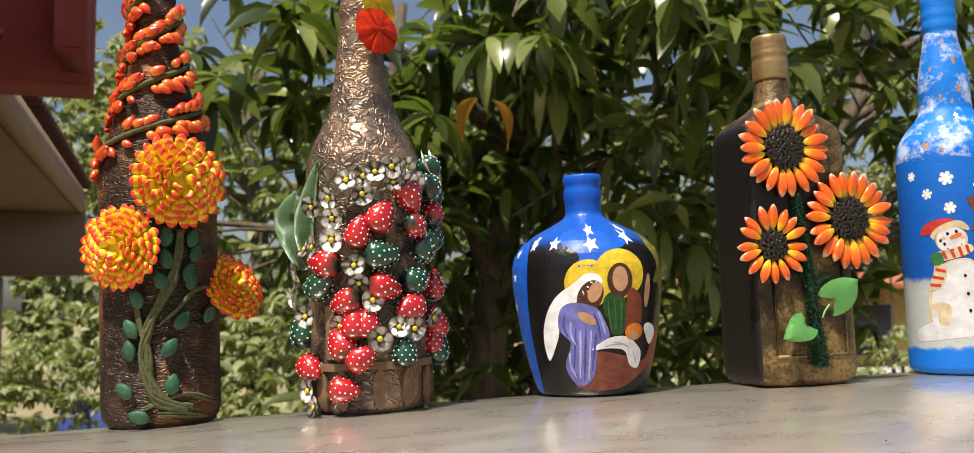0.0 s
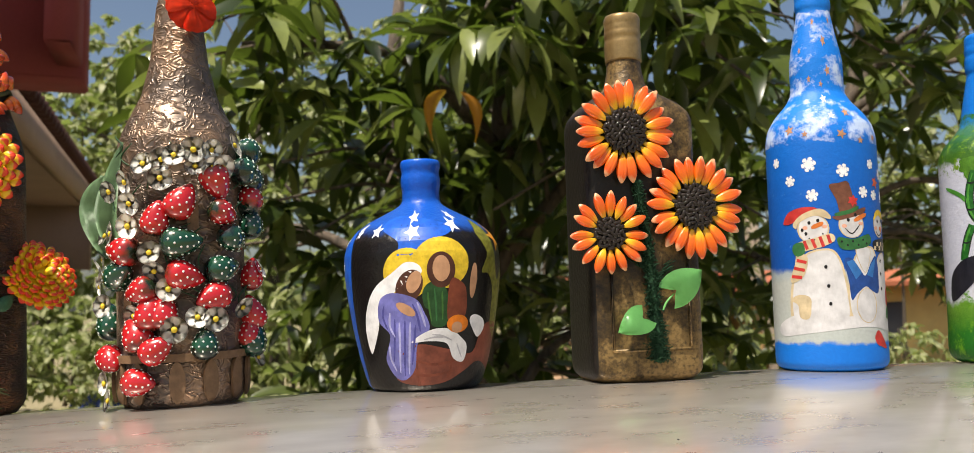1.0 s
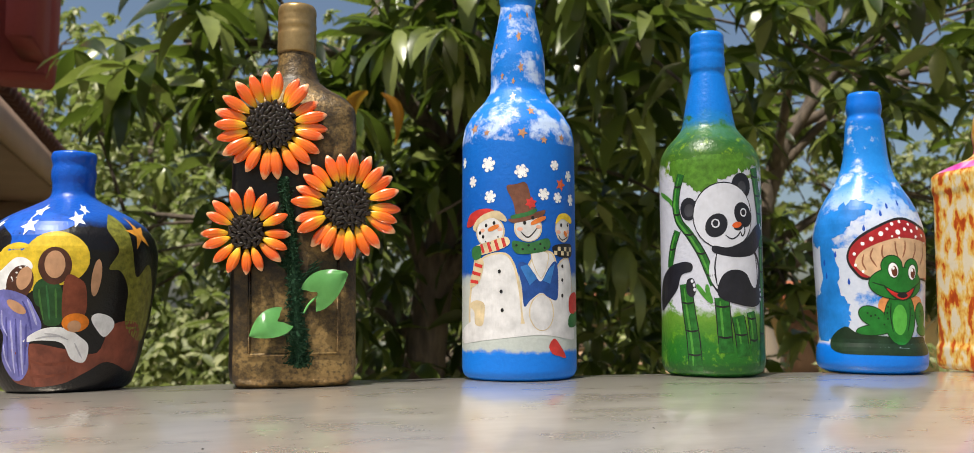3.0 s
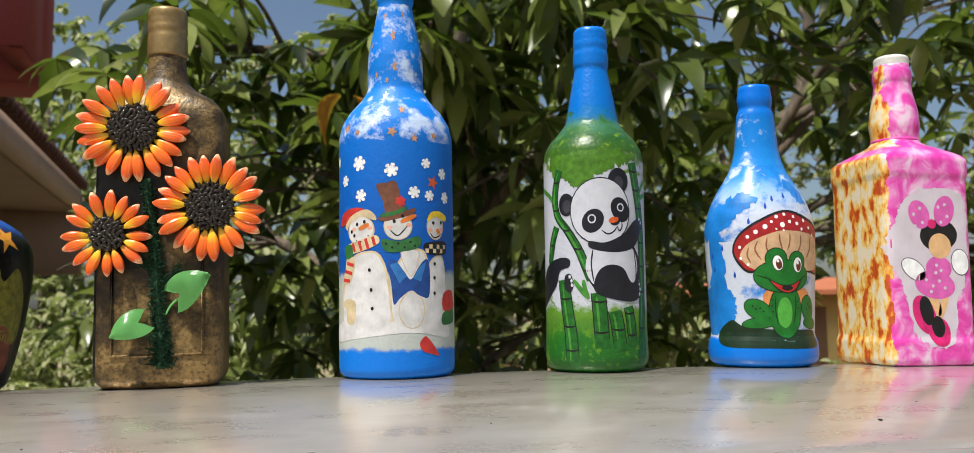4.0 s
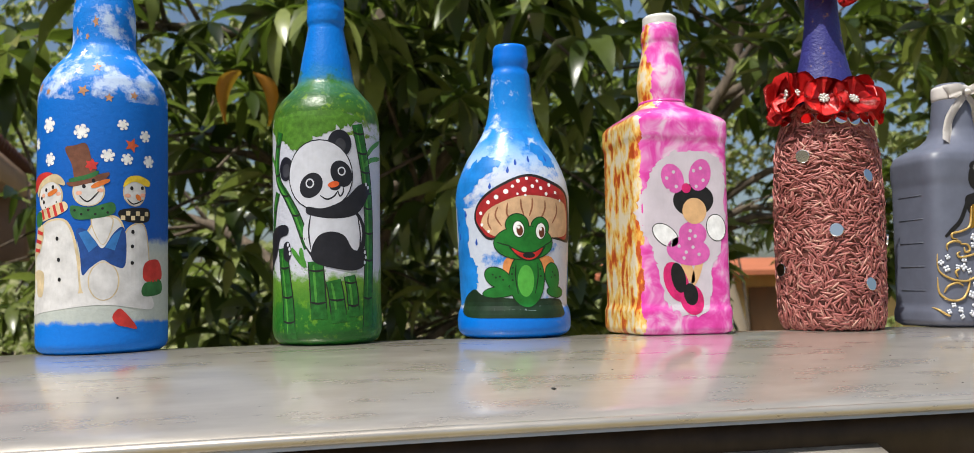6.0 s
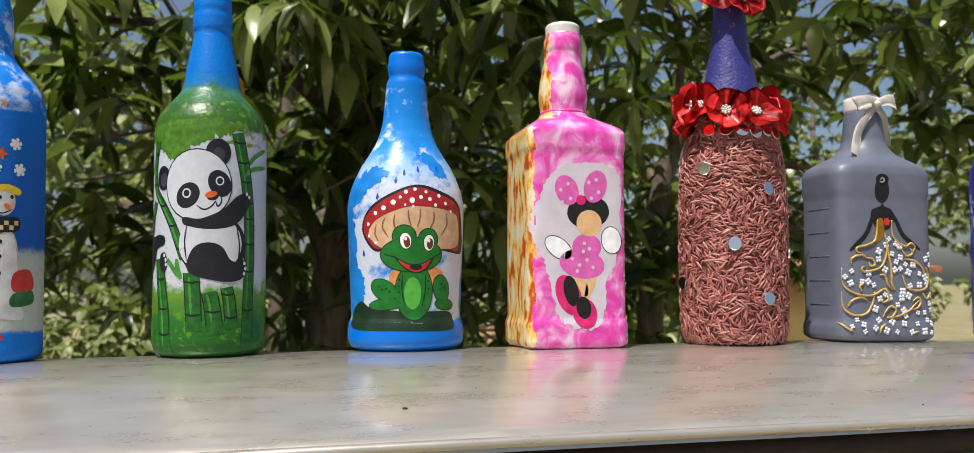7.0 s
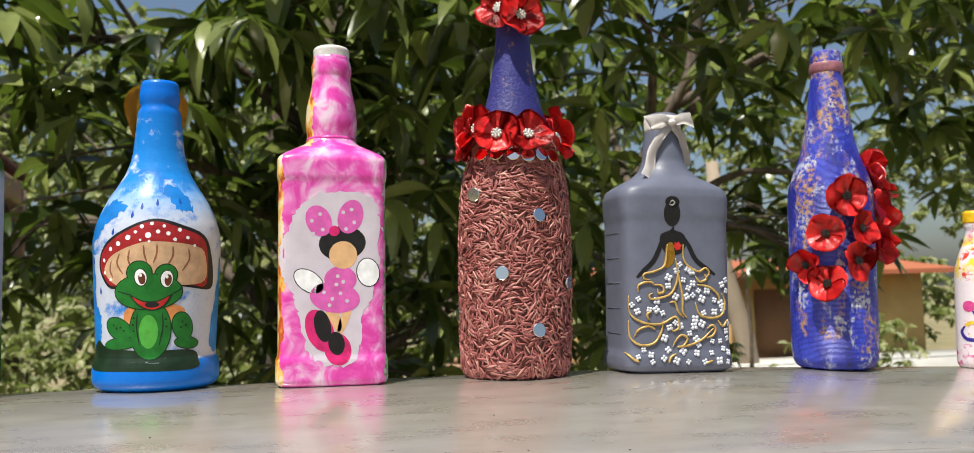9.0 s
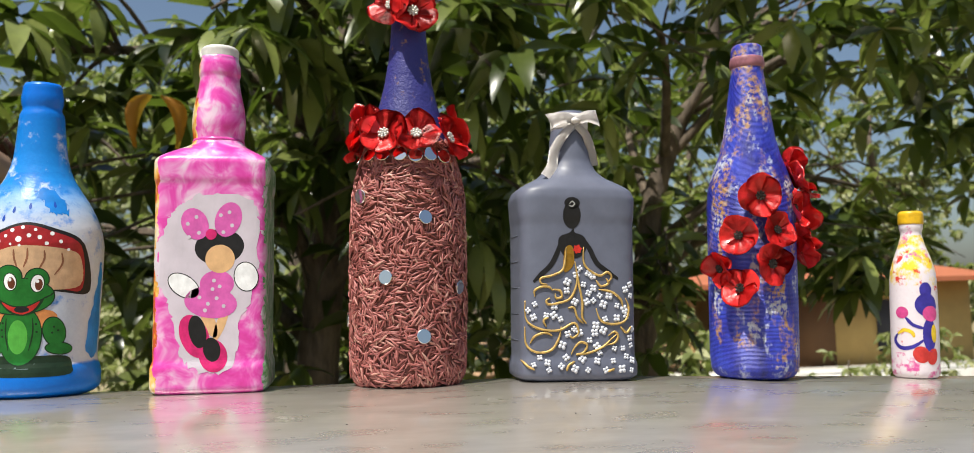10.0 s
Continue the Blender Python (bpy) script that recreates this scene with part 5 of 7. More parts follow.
for mt, lf, pts in ((MOSS, 0.3, [(-58.2, 24.3), (-43.4, 34.4), (-32.0, 29.8), (-2.4, 27.4), (30.8, 26.9), (35.5, 20.0), (29.9, 14.3), (-12.8, 14.3), (-48.9, 15.5)]),
                    (INK, 0.3, [(-39.3, 84.9), (-34.3, 96.0), (-20.1, 106.3), (1.7, 114.5), (21.9, 110.6), (41.9, 100.8), (49.2, 69.9), (26.1, 68.7), (-6.3, 74.2), (-25.1, 68.2), (-34.8, 74.8)]),
                    (CAPR, 0.5, [(-37.6, 84.9), (-33.4, 94.6), (-19.2, 104.5), (1.3, 112.6), (19.9, 108.6), (39.5, 99.2), (41.8, 71.5), (26.2, 70.5), (-6.3, 75.1), (-25.0, 70.0), (-33.7, 76.6)]),
                    (GILL, 0.7, [(-32.9, 81.5), (-26.6, 89.8), (-10.3, 97.0), (4.0, 99.3), (30.0, 96.7), (39.4, 90.8), (39.6, 73.2), (14.5, 69.8), (-8.7, 68.8), (-22.1, 70.8), (-29.7, 75.5)]),
                    (paint((0.65, 0.25, 0.08), 0.4), 0.5, [(-13.3, 56.4), (21.3, 56.3), (19.8, 42.8), (-12.8, 40.8)])):
    frog.shape("painted_mushroom" if mt is not MOSS else "painted_puddle", blob(pts), mt, lf)
for line in ([(-19.6, 91.4), (-21.6, 85.1), (-17.2, 77.9)], [(-12.6, 93.9), (-13.3, 86.8), (-9.8, 80.5)], [(-3.4, 96.6), (-3.0, 91.2), (-1.2, 84.9)], [(4.9, 97.5), (4.8, 91.2), (2.7, 84.9)], [(14.9, 96.0), (14.9, 89.7), (11.1, 82.3)], [(25.5, 94.7), (26.2, 87.4), (21.4, 79.9)], [(-26.3, 87.1), (-27.4, 80.8), (-24.8, 75.4)]):
    frog.stroke("gill_line", line, 1.2, paint((0.26, 0.10, 0.05), 0.5), 0.8)
for (u, z), r in zip([(-33.1, 87.4), (-26.9, 94.8), (-20.7, 98.2), (-13.8, 102.0), (-9.0, 105.6), (-5.0, 109.3), (1.5, 111.2), (-0.7, 103.4), (5.5, 105.8), (9.4, 109.6), (12.0, 104.6), (19.6, 107.2), (16.2, 100.6), (24.9, 102.0), (30.0, 96.7), (-32.5, 79.2), (-27.2, 74.5), (0.0, 99.3), (-5.6, 100.2)], (1.8, 2, 2.4, 2.6, 1.6, 2, 1.8, 2.8, 2, 1.6, 2, 2, 1.8, 1.8, 1.5, 1.6, 1.5, 1.2, 1.2)):
    frog.shape("painted_spot", oval(u, z, r * 0.7, r * 0.7, 0, 12), WHITEP, 0.8)
FEDGE = paint((0.006, 0.03, 0.008), 0.4)
for (c,), a, b, t, lf in (([(1.0, 40.7)], 13.5, 19, 0, 1.0), ([(-0.7, 66.1)], 22.5, 11.5, 0, 1.3), ([(-6.2, 78.6)], 8.0, 7.5, 0, 1.15), ([(11.0, 76.9)], 7, 7, 0, 1.15),
                          ([(-21.4, 42.2)], 10.5, 6.5, -22, 0.9), ([(22.9, 42.8)], 7, 9.5, 20, 0.9), ([(-19.8, 32.4)], 14, 3.6, 5, 0.9), ([(26.5, 31.9)], 9, 3.6, -5, 0.9)):
    frog.shape("painted_oval", oval(*c, a + 0.7, b + 0.7, t), FEDGE, lf)
    frog.shape("painted_oval", oval(*c, a, b, t), FROGG, lf + 0.15)
frog.shape("painted_oval", oval(*[(-0.1, 39.8)][0], 6.2, 11.0), LIME, 1.35)
for u, z, a in ((-5.2, 75.6, 8), (11.4, 74.4, -4)):
    frog.shape("painted_oval", oval(u, z, 4.4, 6.0, a), FEDGE, 1.5)
    frog.shape("painted_oval", oval(u, z, 3.8, 5.4, a), WHITEP, 1.6)
    frog.shape("painted_oval", oval(u + 0.8, z - 0.8, 2.3, 3.8, a), paint((0.12, 0.03, 0.012), 0.35), 1.7)
    frog.shape("painted_dot", oval(u, z + 1.4, 1.0, 1.2, 0, 10), WHITEP, 1.8)
frog.shape("painted_oval", blob([(-12.5, 64.2), (-3, 60.2), (6, 60.4), (15.5, 64.6), (10.5, 56.4), (2, 53.4), (-6.5, 56.6)]), FEDGE, 1.5)
frog.shape("painted_oval", blob([(-10.5, 62.6), (-3, 59.2), (6, 59.4), (13, 62.8), (9, 57), (2, 54.4), (-5.6, 57.4)]), paint((0.46, 0.02, 0.02), 0.35), 1.6)
frog.shape("painted_oval", oval(2.2, 57.6, 4.6, 2.0), INK, 1.7)
for line in ([(-21, 66.8), (-16, 65.2), (-11.5, 64.2)], [(14.8, 64.6), (19, 66.4), (22, 68.8)], [(-7.4, 52), (-7.8, 42), (-6, 31)], [(9, 52), (9.2, 42), (7, 31)]):
    frog.stroke("painted_line", line, 0.9, FEDGE, 1.3)
for u, z in ((-25, 44.5), (-22.6, 42.4), (-19.4, 43), (-17, 40.8), (22.4, 46), (25.2, 43.6), (21.4, 42.2), (-9.8, 49), (-10.4, 44.6), (-10, 40.4), (11.2, 48), (11.6, 43)):
    frog.shape("painted_dot", oval(u, z, 0.8, 0.7, 0, 8), FEDGE, 1.35)
for (u, z) in [(-6.5, 123.0), (4.9, 125.6), (23.0, 126.9), (-25.8, 106.1), (-48.4, 87.3), (-60.2, 81.5), (-58.4, 71.7), (-38.1, 67.2), (-12.7, 117.3)]:
    frog.shape("painted_raindrop", blob([(u, z + 2.6), (u + 1.1, z - 0.6), (u, z - 2.2), (u - 1.1, z - 0.6)]), paint((0.01, 0.07, 0.42), 0.4), 0.35)
for line in ([(-29.8, 23.1), (-12.3, 23.9), (13.9, 22.3)], [(-24.3, 20.1), (-7.8, 20.8), (7.0, 19.3)]):
    frog.stroke("puddle_gleam", line, 1.6, paint((0.12, 0.17, 0.17), 0.4), 0.0)

# -- square pink bottle --
PINK_ROWS = [(36, 34, 8, 0), (38.4, 36.4, 10, 2.5), (38.5, 36.5, 10, 18), (37, 35.2, 10, 20.5), (37, 35.2, 10, 140), (38, 36.3, 10, 143.5), (38, 36.3, 10, 156), (35.6, 34.4, 8, 159.5), (26, 26, 4, 166), (18.4, 18.4, 2.3, 171), (17.3, 17.3, 2, 175), (18.7, 18.7, 2, 187), (17.7, 17.7, 2, 199), (14.6, 14.6, 2, 213), (13.6, 13.6, 2, 221.5), (14.6, 14.6, 2, 222.5), (14.4, 14.4, 2, 231), (13.2, 13.2, 2, 233), (13, 13, 2, 236)]


def pink_paint():
    m, n, l, b = material("pink_dabs", 0.28, 0, 0.5, 0.4)
    v = coords(n, l)
    sep = n.new("ShaderNodeSeparateXYZ")
    l.new(v, sep.inputs[0])
    f = grain(n, l, v, 62, 3, 0.6, 0.6)
    g = grain(n, l, v, 21, 3, 0.5)
    t = maths(n, l, "ADD", maths(n, l, "MULTIPLY", f, 0.75), maths(n, l, "MULTIPLY", g, 0.25))
    c = ramp(n, l, t, [(0.36, (0.68, 0.50, 0.62)), (0.44, (0.68, 0.26, 0.52)), (0.50, (0.66, 0.12, 0.43)), (0.57, (0.62, 0.045, 0.34)), (0.66, (0.56, 0.03, 0.27))])
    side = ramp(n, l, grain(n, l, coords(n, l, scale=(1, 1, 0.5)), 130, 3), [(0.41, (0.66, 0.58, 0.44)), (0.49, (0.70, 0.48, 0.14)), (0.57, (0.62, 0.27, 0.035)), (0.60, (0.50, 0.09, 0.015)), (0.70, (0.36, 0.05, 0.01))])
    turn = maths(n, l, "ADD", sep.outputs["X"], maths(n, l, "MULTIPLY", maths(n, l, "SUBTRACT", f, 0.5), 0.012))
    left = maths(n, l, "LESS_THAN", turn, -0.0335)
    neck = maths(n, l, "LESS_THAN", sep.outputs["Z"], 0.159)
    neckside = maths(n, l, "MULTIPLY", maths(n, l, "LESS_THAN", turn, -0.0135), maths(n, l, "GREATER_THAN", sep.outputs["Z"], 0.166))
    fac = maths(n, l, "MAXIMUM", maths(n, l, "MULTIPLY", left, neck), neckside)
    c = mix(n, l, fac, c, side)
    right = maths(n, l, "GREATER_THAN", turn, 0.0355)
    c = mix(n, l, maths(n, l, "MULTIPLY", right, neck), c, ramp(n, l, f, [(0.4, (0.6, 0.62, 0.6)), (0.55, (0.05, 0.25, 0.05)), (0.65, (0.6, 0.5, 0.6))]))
    l.new(c, b.inputs["Base Color"])
    bump(n, l, b, f, 0.35, 0.0012)
    return m


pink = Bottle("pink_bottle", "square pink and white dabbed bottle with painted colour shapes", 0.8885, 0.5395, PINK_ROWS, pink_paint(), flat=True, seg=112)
bm = loft([(13.2, 13.2, 2, 231.5), (12.6, 12.6, 2, 233), (13.4, 13.4, 2, 234.5), (12.6, 12.6, 2, 236), (13.4, 13.4, 2, 237.5), (12.6, 12.6, 2, 239), (13.3, 13.3, 2, 240.5), (12.9, 12.9, 2, 242.5), (11.4, 11.4, 2, 243.5)], 40, 1.0)
part("screw_neck", bm, paint((0.62, 0.60, 0.58), 0.4, 0.15), pink.base, "bare whitish threaded mouth")
part("neck_ring", loft([(17.6, 17.6, 2, 172.5), (18.6, 18.6, 2, 174), (17.6, 17.6, 2, 175.5)], 40, 1), paint((0.62, 0.06, 0.33), 0.3), pink.base)
SOFTW = paint((0.56, 0.50, 0.57), 0.3, 0.12, 60)
pink.shape("painted_white_ground", ragged([(-19.5, 124.7), (-4.9, 131.8), (23.1, 130.6), (31.5, 117.4), (31.3, 86.0), (27.4, 63.8), (20.3, 46.1), (15.6, 17.6), (-0.5, 13.5), (-16.3, 22.2), (-22.2, 46.0), (-27.6, 63.3), (-34.4, 76.2), (-36.6, 93.5), (-29.9, 106.8), (-26.8, 115.6)]), SOFTW, 0.3)
ROSE, CHERRY, TAN = paint((0.62, 0.11, 0.40), 0.3, 0.2), paint((0.62, 0.02, 0.16), 0.3), paint((0.66, 0.40, 0.20), 0.35, 0.15)
for mt, lf, (c,), a, b, t in ((INK, 0.5, [(6.5, 97.0)], 16, 12, 6), (TAN, 0.8, [(7.0, 89.0)], 9.5, 9.5, 0), (ROSE, 0.9, [(-9.5, 112.5)], 8.5, 11, 24), (ROSE, 0.9, [(12.0, 115.5)], 8.5, 12, -18),
                              (CHERRY, 1.0, [(1.0, 105.5)], 3.6, 3.6, 0), (ROSE, 0.8, [(1.4, 60.0)], 17, 10.5, -8), (ROSE, 0.7, [(5.2, 72.3)], 11, 9, 0),
                              (TAN, 0.65, [(0.5, 47.0)], 4, 11, 22), (TAN, 0.65, [(8.0, 45.5)], 3, 12, -20),
                              (CHERRY, 0.7, [(-8.6, 37.7)], 9, 15, 22), (INK, 0.9, [(-6.8, 40.7)], 5.5, 11, 12),
                              (CHERRY, 0.75, [(3.4, 24.8)], 9, 11, 15), (INK, 0.95, [(2.5, 28.8)], 5.5, 8, 10),
                              (WHITEP, 0.8, [(-16.0, 71.2)], 11, 6.5, -35), (WHITEP, 0.85, [(24.0, 77.0)], 7.5, 9.5, 10)):
    if mt in (WHITEP,):
        pink.shape("painted_oval", oval(*c, a + 0.6, b + 0.6, t), INK, lf - 0.1)
    pink.shape("painted_oval", oval(*c, a, b, t), mt, lf)
for u, z in [(-14.1, 112.5), (-8.6, 117.1), (-6.8, 106.5), (-13.2, 103.7), (7.1, 118.4), (12.7, 120.4), (14.5, 111.5), (8.9, 106.9), (-5.9, 63.5), (-0.4, 59.1), (5.1, 62.7), (9.7, 57.5), (-2.2, 54.8), (3.3, 74.5), (7.0, 70.6), (2.4, 68.8)]:
    pink.shape("painted_dot", oval(u, z, 1.3, 1.3, 0, 10), SOFTW, 1.1)

# -- rice-grain bottle --
UNDER = banded("rice_bottle_paint", [(0, (0.17, 0.055, 0.045)), (172, (0.17, 0.055, 0.045)), (174, (0.03, 0.03, 0.17)), (250, (0.035, 0.035, 0.20)), (301, (0.04, 0.035, 0.2))], 301, 0.002, ((176, 300, (0.34, 0.2, 0.08), 75, 0.6, 0.08),), 0.5, 60, 0.8)
rice = Bottle("rice_grain_bottle", "bottle coated in pink rice grains, mirrors and red poppies", 1.0226, 0.5285, RICE_ROWS, UNDER, deep=0.87)
RICE = material("rice", 0.45)
m, n, l, b = RICE
geo, info = n.new("ShaderNodeNewGeometry"), n.new("ShaderNodeObjectInfo")
t = maths(n, l, "FRACT", maths(n, l, "ADD", geo.outputs["Random Per Island"], info.outputs["Random"]))
l.new(ramp(n, l, t, [(0.0, (0.20, 0.055, 0.05)), (0.5, (0.33, 0.10, 0.09)), (0.85, (0.43, 0.165, 0.145)), (1.0, (0.50, 0.28, 0.22))]), b.inputs["Base Color"])
RICE = m
rice_me = mesh_of("rice_grain", egg(0.0078, 0.0015, 0.0013, 5, 6, 0, 0.6))
rice_me.materials.append(RICE)
rest = []
near = 0
for i in range(6800):
    z = rng.uniform(0.5, 172) if i > 200 else rng.uniform(0.5, 8)
    u = rng.uniform(-math.pi, math.pi) * 40.8
    s = rng.uniform(0.8, 1.2)
    a = rng.gauss(0, 34) + 300 * noise.noise(Vector((u * 0.035, z * 0.035, 3)))
    m = rice.seat(u, z, rng.uniform(0.4, 1.5)) @ pose(0, 0, 0, 0, 0, a) @ pose(-0.004, 0, 0, 0, rng.uniform(-5, 5), 0) @ Matrix.Scale(s, 4)
    if near < 300 and 60 < z < 130 and abs(u) < 22:
        part("rice_grain", rice_me, None, rice.base, at=m)
        near += 1
    else:
        rest.append((rice_me, m))
vs, fs, off = [], [], 0
co = np.empty(len(rice_me.vertices) * 3)
rice_me.vertices.foreach_get("co", co)
co = np.c_[co.reshape(-1, 3), np.ones(len(rice_me.vertices))]
polys = [tuple(p.vertices) for p in rice_me.polygons]
for _, m in rest:
    vs.append((co @ np.array(m).T)[:, :3])
    fs += [tuple(j + off for j in p) for p in polys]
    off += len(co)
me = bpy.data.meshes.new("rice_coat")
me.from_pydata(np.concatenate(vs).tolist(), [], fs)
me.polygons.foreach_set("use_smooth", [True] * len(me.polygons))
tagged(part("rice_coat", me, RICE, rice.base, "dense coat of pink rice grains"), kind="stuff")
MIRROR, n, l, b = material("mirror_disc", 0.06, 1.0)
b.inputs["Base Color"].default_value = (0.75, 0.75, 0.75, 1)
bm = bmesh.new()
rings(bm, [[(r * math.cos(a), r * math.sin(a), h) for a in (2 * math.pi * i / 28 for i in range(28))] for r, h in ((0.0047, -0.0012), (0.005, -0.0004), (0.005, 0.0005), (0.0046, 0.0008))])
disc_me = mesh_of("mirror_disc", bm, False)
disc_me.materials.append(MIRROR)
for u, z in [(-62.6, 161.4), (-37.8, 160.6), (-23.5, 160.1), (-9.2, 160.0), (3.0, 159.2), (15.5, 160.7), (28.6, 159.9), (-40.1, 131.2), (8.7, 115.6), (-17.5, 74.4), (37.3, 67.6), (-64.1, 45.5), (7.6, 34.3)]:
    part("mirror_disc", disc_me, None, rice.base, at=rice.seat(u, z, 2.4) @ pose(0, 0, 0, rng.uniform(-9, 9), rng.uniform(-9, 9)))


# poppies
POPPY = material("poppy_petal", 0.38, 0, 0.5, 0.2)
m, n, l, b = POPPY
v = coords(n, l)
l.new(ramp(n, l, grain(n, l, v, 110, 4), [(0.3, (0.50, 0.008, 0.010)), (0.7, (0.74, 0.022, 0.020))]), b.inputs["Base Color"])
bump(n, l, b, grain(n, l, v, 160, 3, 0.5, 0.8), 0.5, 0.0015)
POPPY = m


def poppy_mesh(seed):
    """One broad, ruffled petal; four make a flower."""
    r = random.Random(seed)
    bm = bmesh.new()
    cols, ph, ph2 = [], r.uniform(0, 6), r.uniform(0, 6)
    for i in range(8):
        s = i / 7
        row = []
        for j in range(11):
            q = j / 5 - 1
            a = q * radians(66)
            edge_r = 1 - 0.16 * abs(q) ** 3 + 0.05 * math.sin(3 * q + ph)
            rad = (0.06 + 0.94 * s * edge_r) * 0.0158
            h = 0.0046 * s ** 1.6 + 0.0022 * s * s * math.sin(4.2 * q + ph) + 0.0009 * s * math.sin(9 * q + ph2) - 0.0022 * max(0, s - 0.8) * 5 * (0.5 + 0.5 * math.sin(2 * q + ph2))
            row.append(bm.verts.new((rad * math.cos(a), rad * math.sin(a), h)))
        cols.append(row)
    for a, b in zip(cols, cols[1:]):
        for j in range(10):
            bm.faces.new((a[j], a[j + 1], b[j + 1], b[j]))
    bmesh.ops.solidify(bm, geom=bm.faces[:], thickness=0.0005)
    me = mesh_of("petal", bm)
    me.materials.append(POPPY)
    return me


PETALS = [poppy_mesh(s) for s in range(5)]
bead = ball_mesh("bead", 0.0012, (1, 1, 1), 1)
BEADS = {}
for key, mt in (("dark", SEEDM), ("silver", paint((0.62, 0.60, 0.56), 0.3, 0.3, 300, 0.5, 0.4))):
    me = mesh_of("flower_centre", joined([(bead, pose(0.0019 * math.cos(a) * k, 0.0019 * math.sin(a) * k, 0.0026)) for k, cnt in ((0, 1), (0.9, 5), (1.5, 8)) for a in (2 * math.pi * i / cnt for i in range(cnt))]))
    me.materials.append(mt)
    BEADS[key] = me


def poppy(bottle, u, z, size, lift, key, turn, tilt=(0, 0)):
    seat = bottle.seat(u, z, lift) @ pose(0, 0, 0, tilt[0], tilt[1], turn) @ Matrix.Scale(size, 4)
    head = new("poppy")
    head.parent, head.matrix_basis, head.empty_display_size = bottle.base, seat, 0.01
    tagged(head, "red ruffled poppy with a beaded centre")
    for k in range(4):
        part("petal", PETALS[rng.randrange(5)], None, head, at=pose(0, 0, 0.0008 * (k % 2), rng.uniform(-8, 8), rng.uniform(-10, 6), 90 * k + rng.uniform(-8, 8)))
    part("flower_centre", BEADS[key], None, head)


for (u, z), t in zip([(-62.4, 173.4), (-23.7, 174.4), (3.9, 173.6), (36.8, 173.7)], (10, 40, 70, 25)):
    poppy(rice, u, z, 1.12, 5.0, "silver", t, (rng.uniform(-15, 5), rng.uniform(-10, 10)))
for k in range(5):
    poppy(rice, 64 + k * 32, 182, 1.25, 5.0, "silver", 30 * k, (-8, 0))
poppy(rice, -50, 180, 1.2, 5.0, "silver", 20, (-8, 0))
for (u, z), t in zip([(-32.0, 272.9), (4.6, 266.9), (-14.5, 284.5)], (15, 50, 80)):
    poppy(rice, u, z, 1.12, 5.5, "silver", t, (-8, 0))

# -- grey bottle with a gown design --
GRAY_ROWS = [(40, 26, 5, 0), (44.5, 29.6, 6, 3), (44.5, 30, 6, 11), (42.8, 28.8, 6, 17), (42.8, 28.8, 6, 112), (43.6, 29.4, 6, 118), (44.8, 30, 5, 132), (43, 29, 4.4, 138), (36, 26, 3.4, 143), (26, 22, 2.6, 148), (19.5, 19, 2.1, 154), (16.6, 16.6, 2, 161), (14.8, 14.8, 2, 178), (13.8, 13.8, 2, 186), (12.8, 12.8, 2, 190), (13, 13, 2, 198), (11, 11, 2, 199.5)]
GREYM = paint((0.12, 0.13, 0.18), 0.42, 0.1, 90, 0.12)
gray = Bottle("grey_gown_bottle", "matt grey flat bottle with white-gold gown design and ribbon", 1.1440, 0.5330, GRAY_ROWS, GREYM, flat=True, seg=96)
for mt, lf, pts in ((INK, 0.4, [(-15.4, 102.6), (-8.0, 105.8), (-5.2, 109.4), (-4.3, 105.8), (2.1, 103.2), (4.8, 96.0), (-0.9, 88.0), (-11.0, 87.9), (-16.3, 95.9)]),):
    gray.shape("painted_bodice", blob(pts), mt, lf)
for (c,), a, b, t in (([(-6.5, 118.3)], 6.6, 9.8, 0), ([(-6.3, 126.9)], 5.8, 4.4, 0)):
    gray.shape("painted_oval", oval(*c, a, b, t), INK, 0.5)
SCROLL = paint((0.58, 0.38, 0.12), 0.4, 0.4, 260, 0.4, 0.25)
gray.stroke("painted_curl", [(-8.2, 126.4), (-6.3, 128.2), (-4.5, 126.4), (-6.4, 124.6), (-9.1, 125.5)], 0.8, paint((0.5, 0.5, 0.5), 0.4), 0.6)
for line in ([(-14.5, 100.3), (-17.3, 91.4), (-22.0, 82.5), (-29.3, 75.4), (-34.7, 70.2)], [(2.1, 101.4), (6.6, 93.8), (12.0, 83.6), (20.2, 77.3), (27.6, 72.4)]):
    gray.stroke("painted_stroke", line, 3.6, INK, 0.2)
gray.shape("painted_flower", star(*[(-2.6, 93.7)][0], 3.6, 70, 6, 0.7), paint((0.6, 0.03, 0.02), 0.4), 0.9)
gray.shape("gold_bodice", blob([(-11.8, 93.7), (-6.3, 95.9), (-5.0, 84.8), (-8.3, 79.0), (-12.9, 78.1)]), GOLD, 0.7)
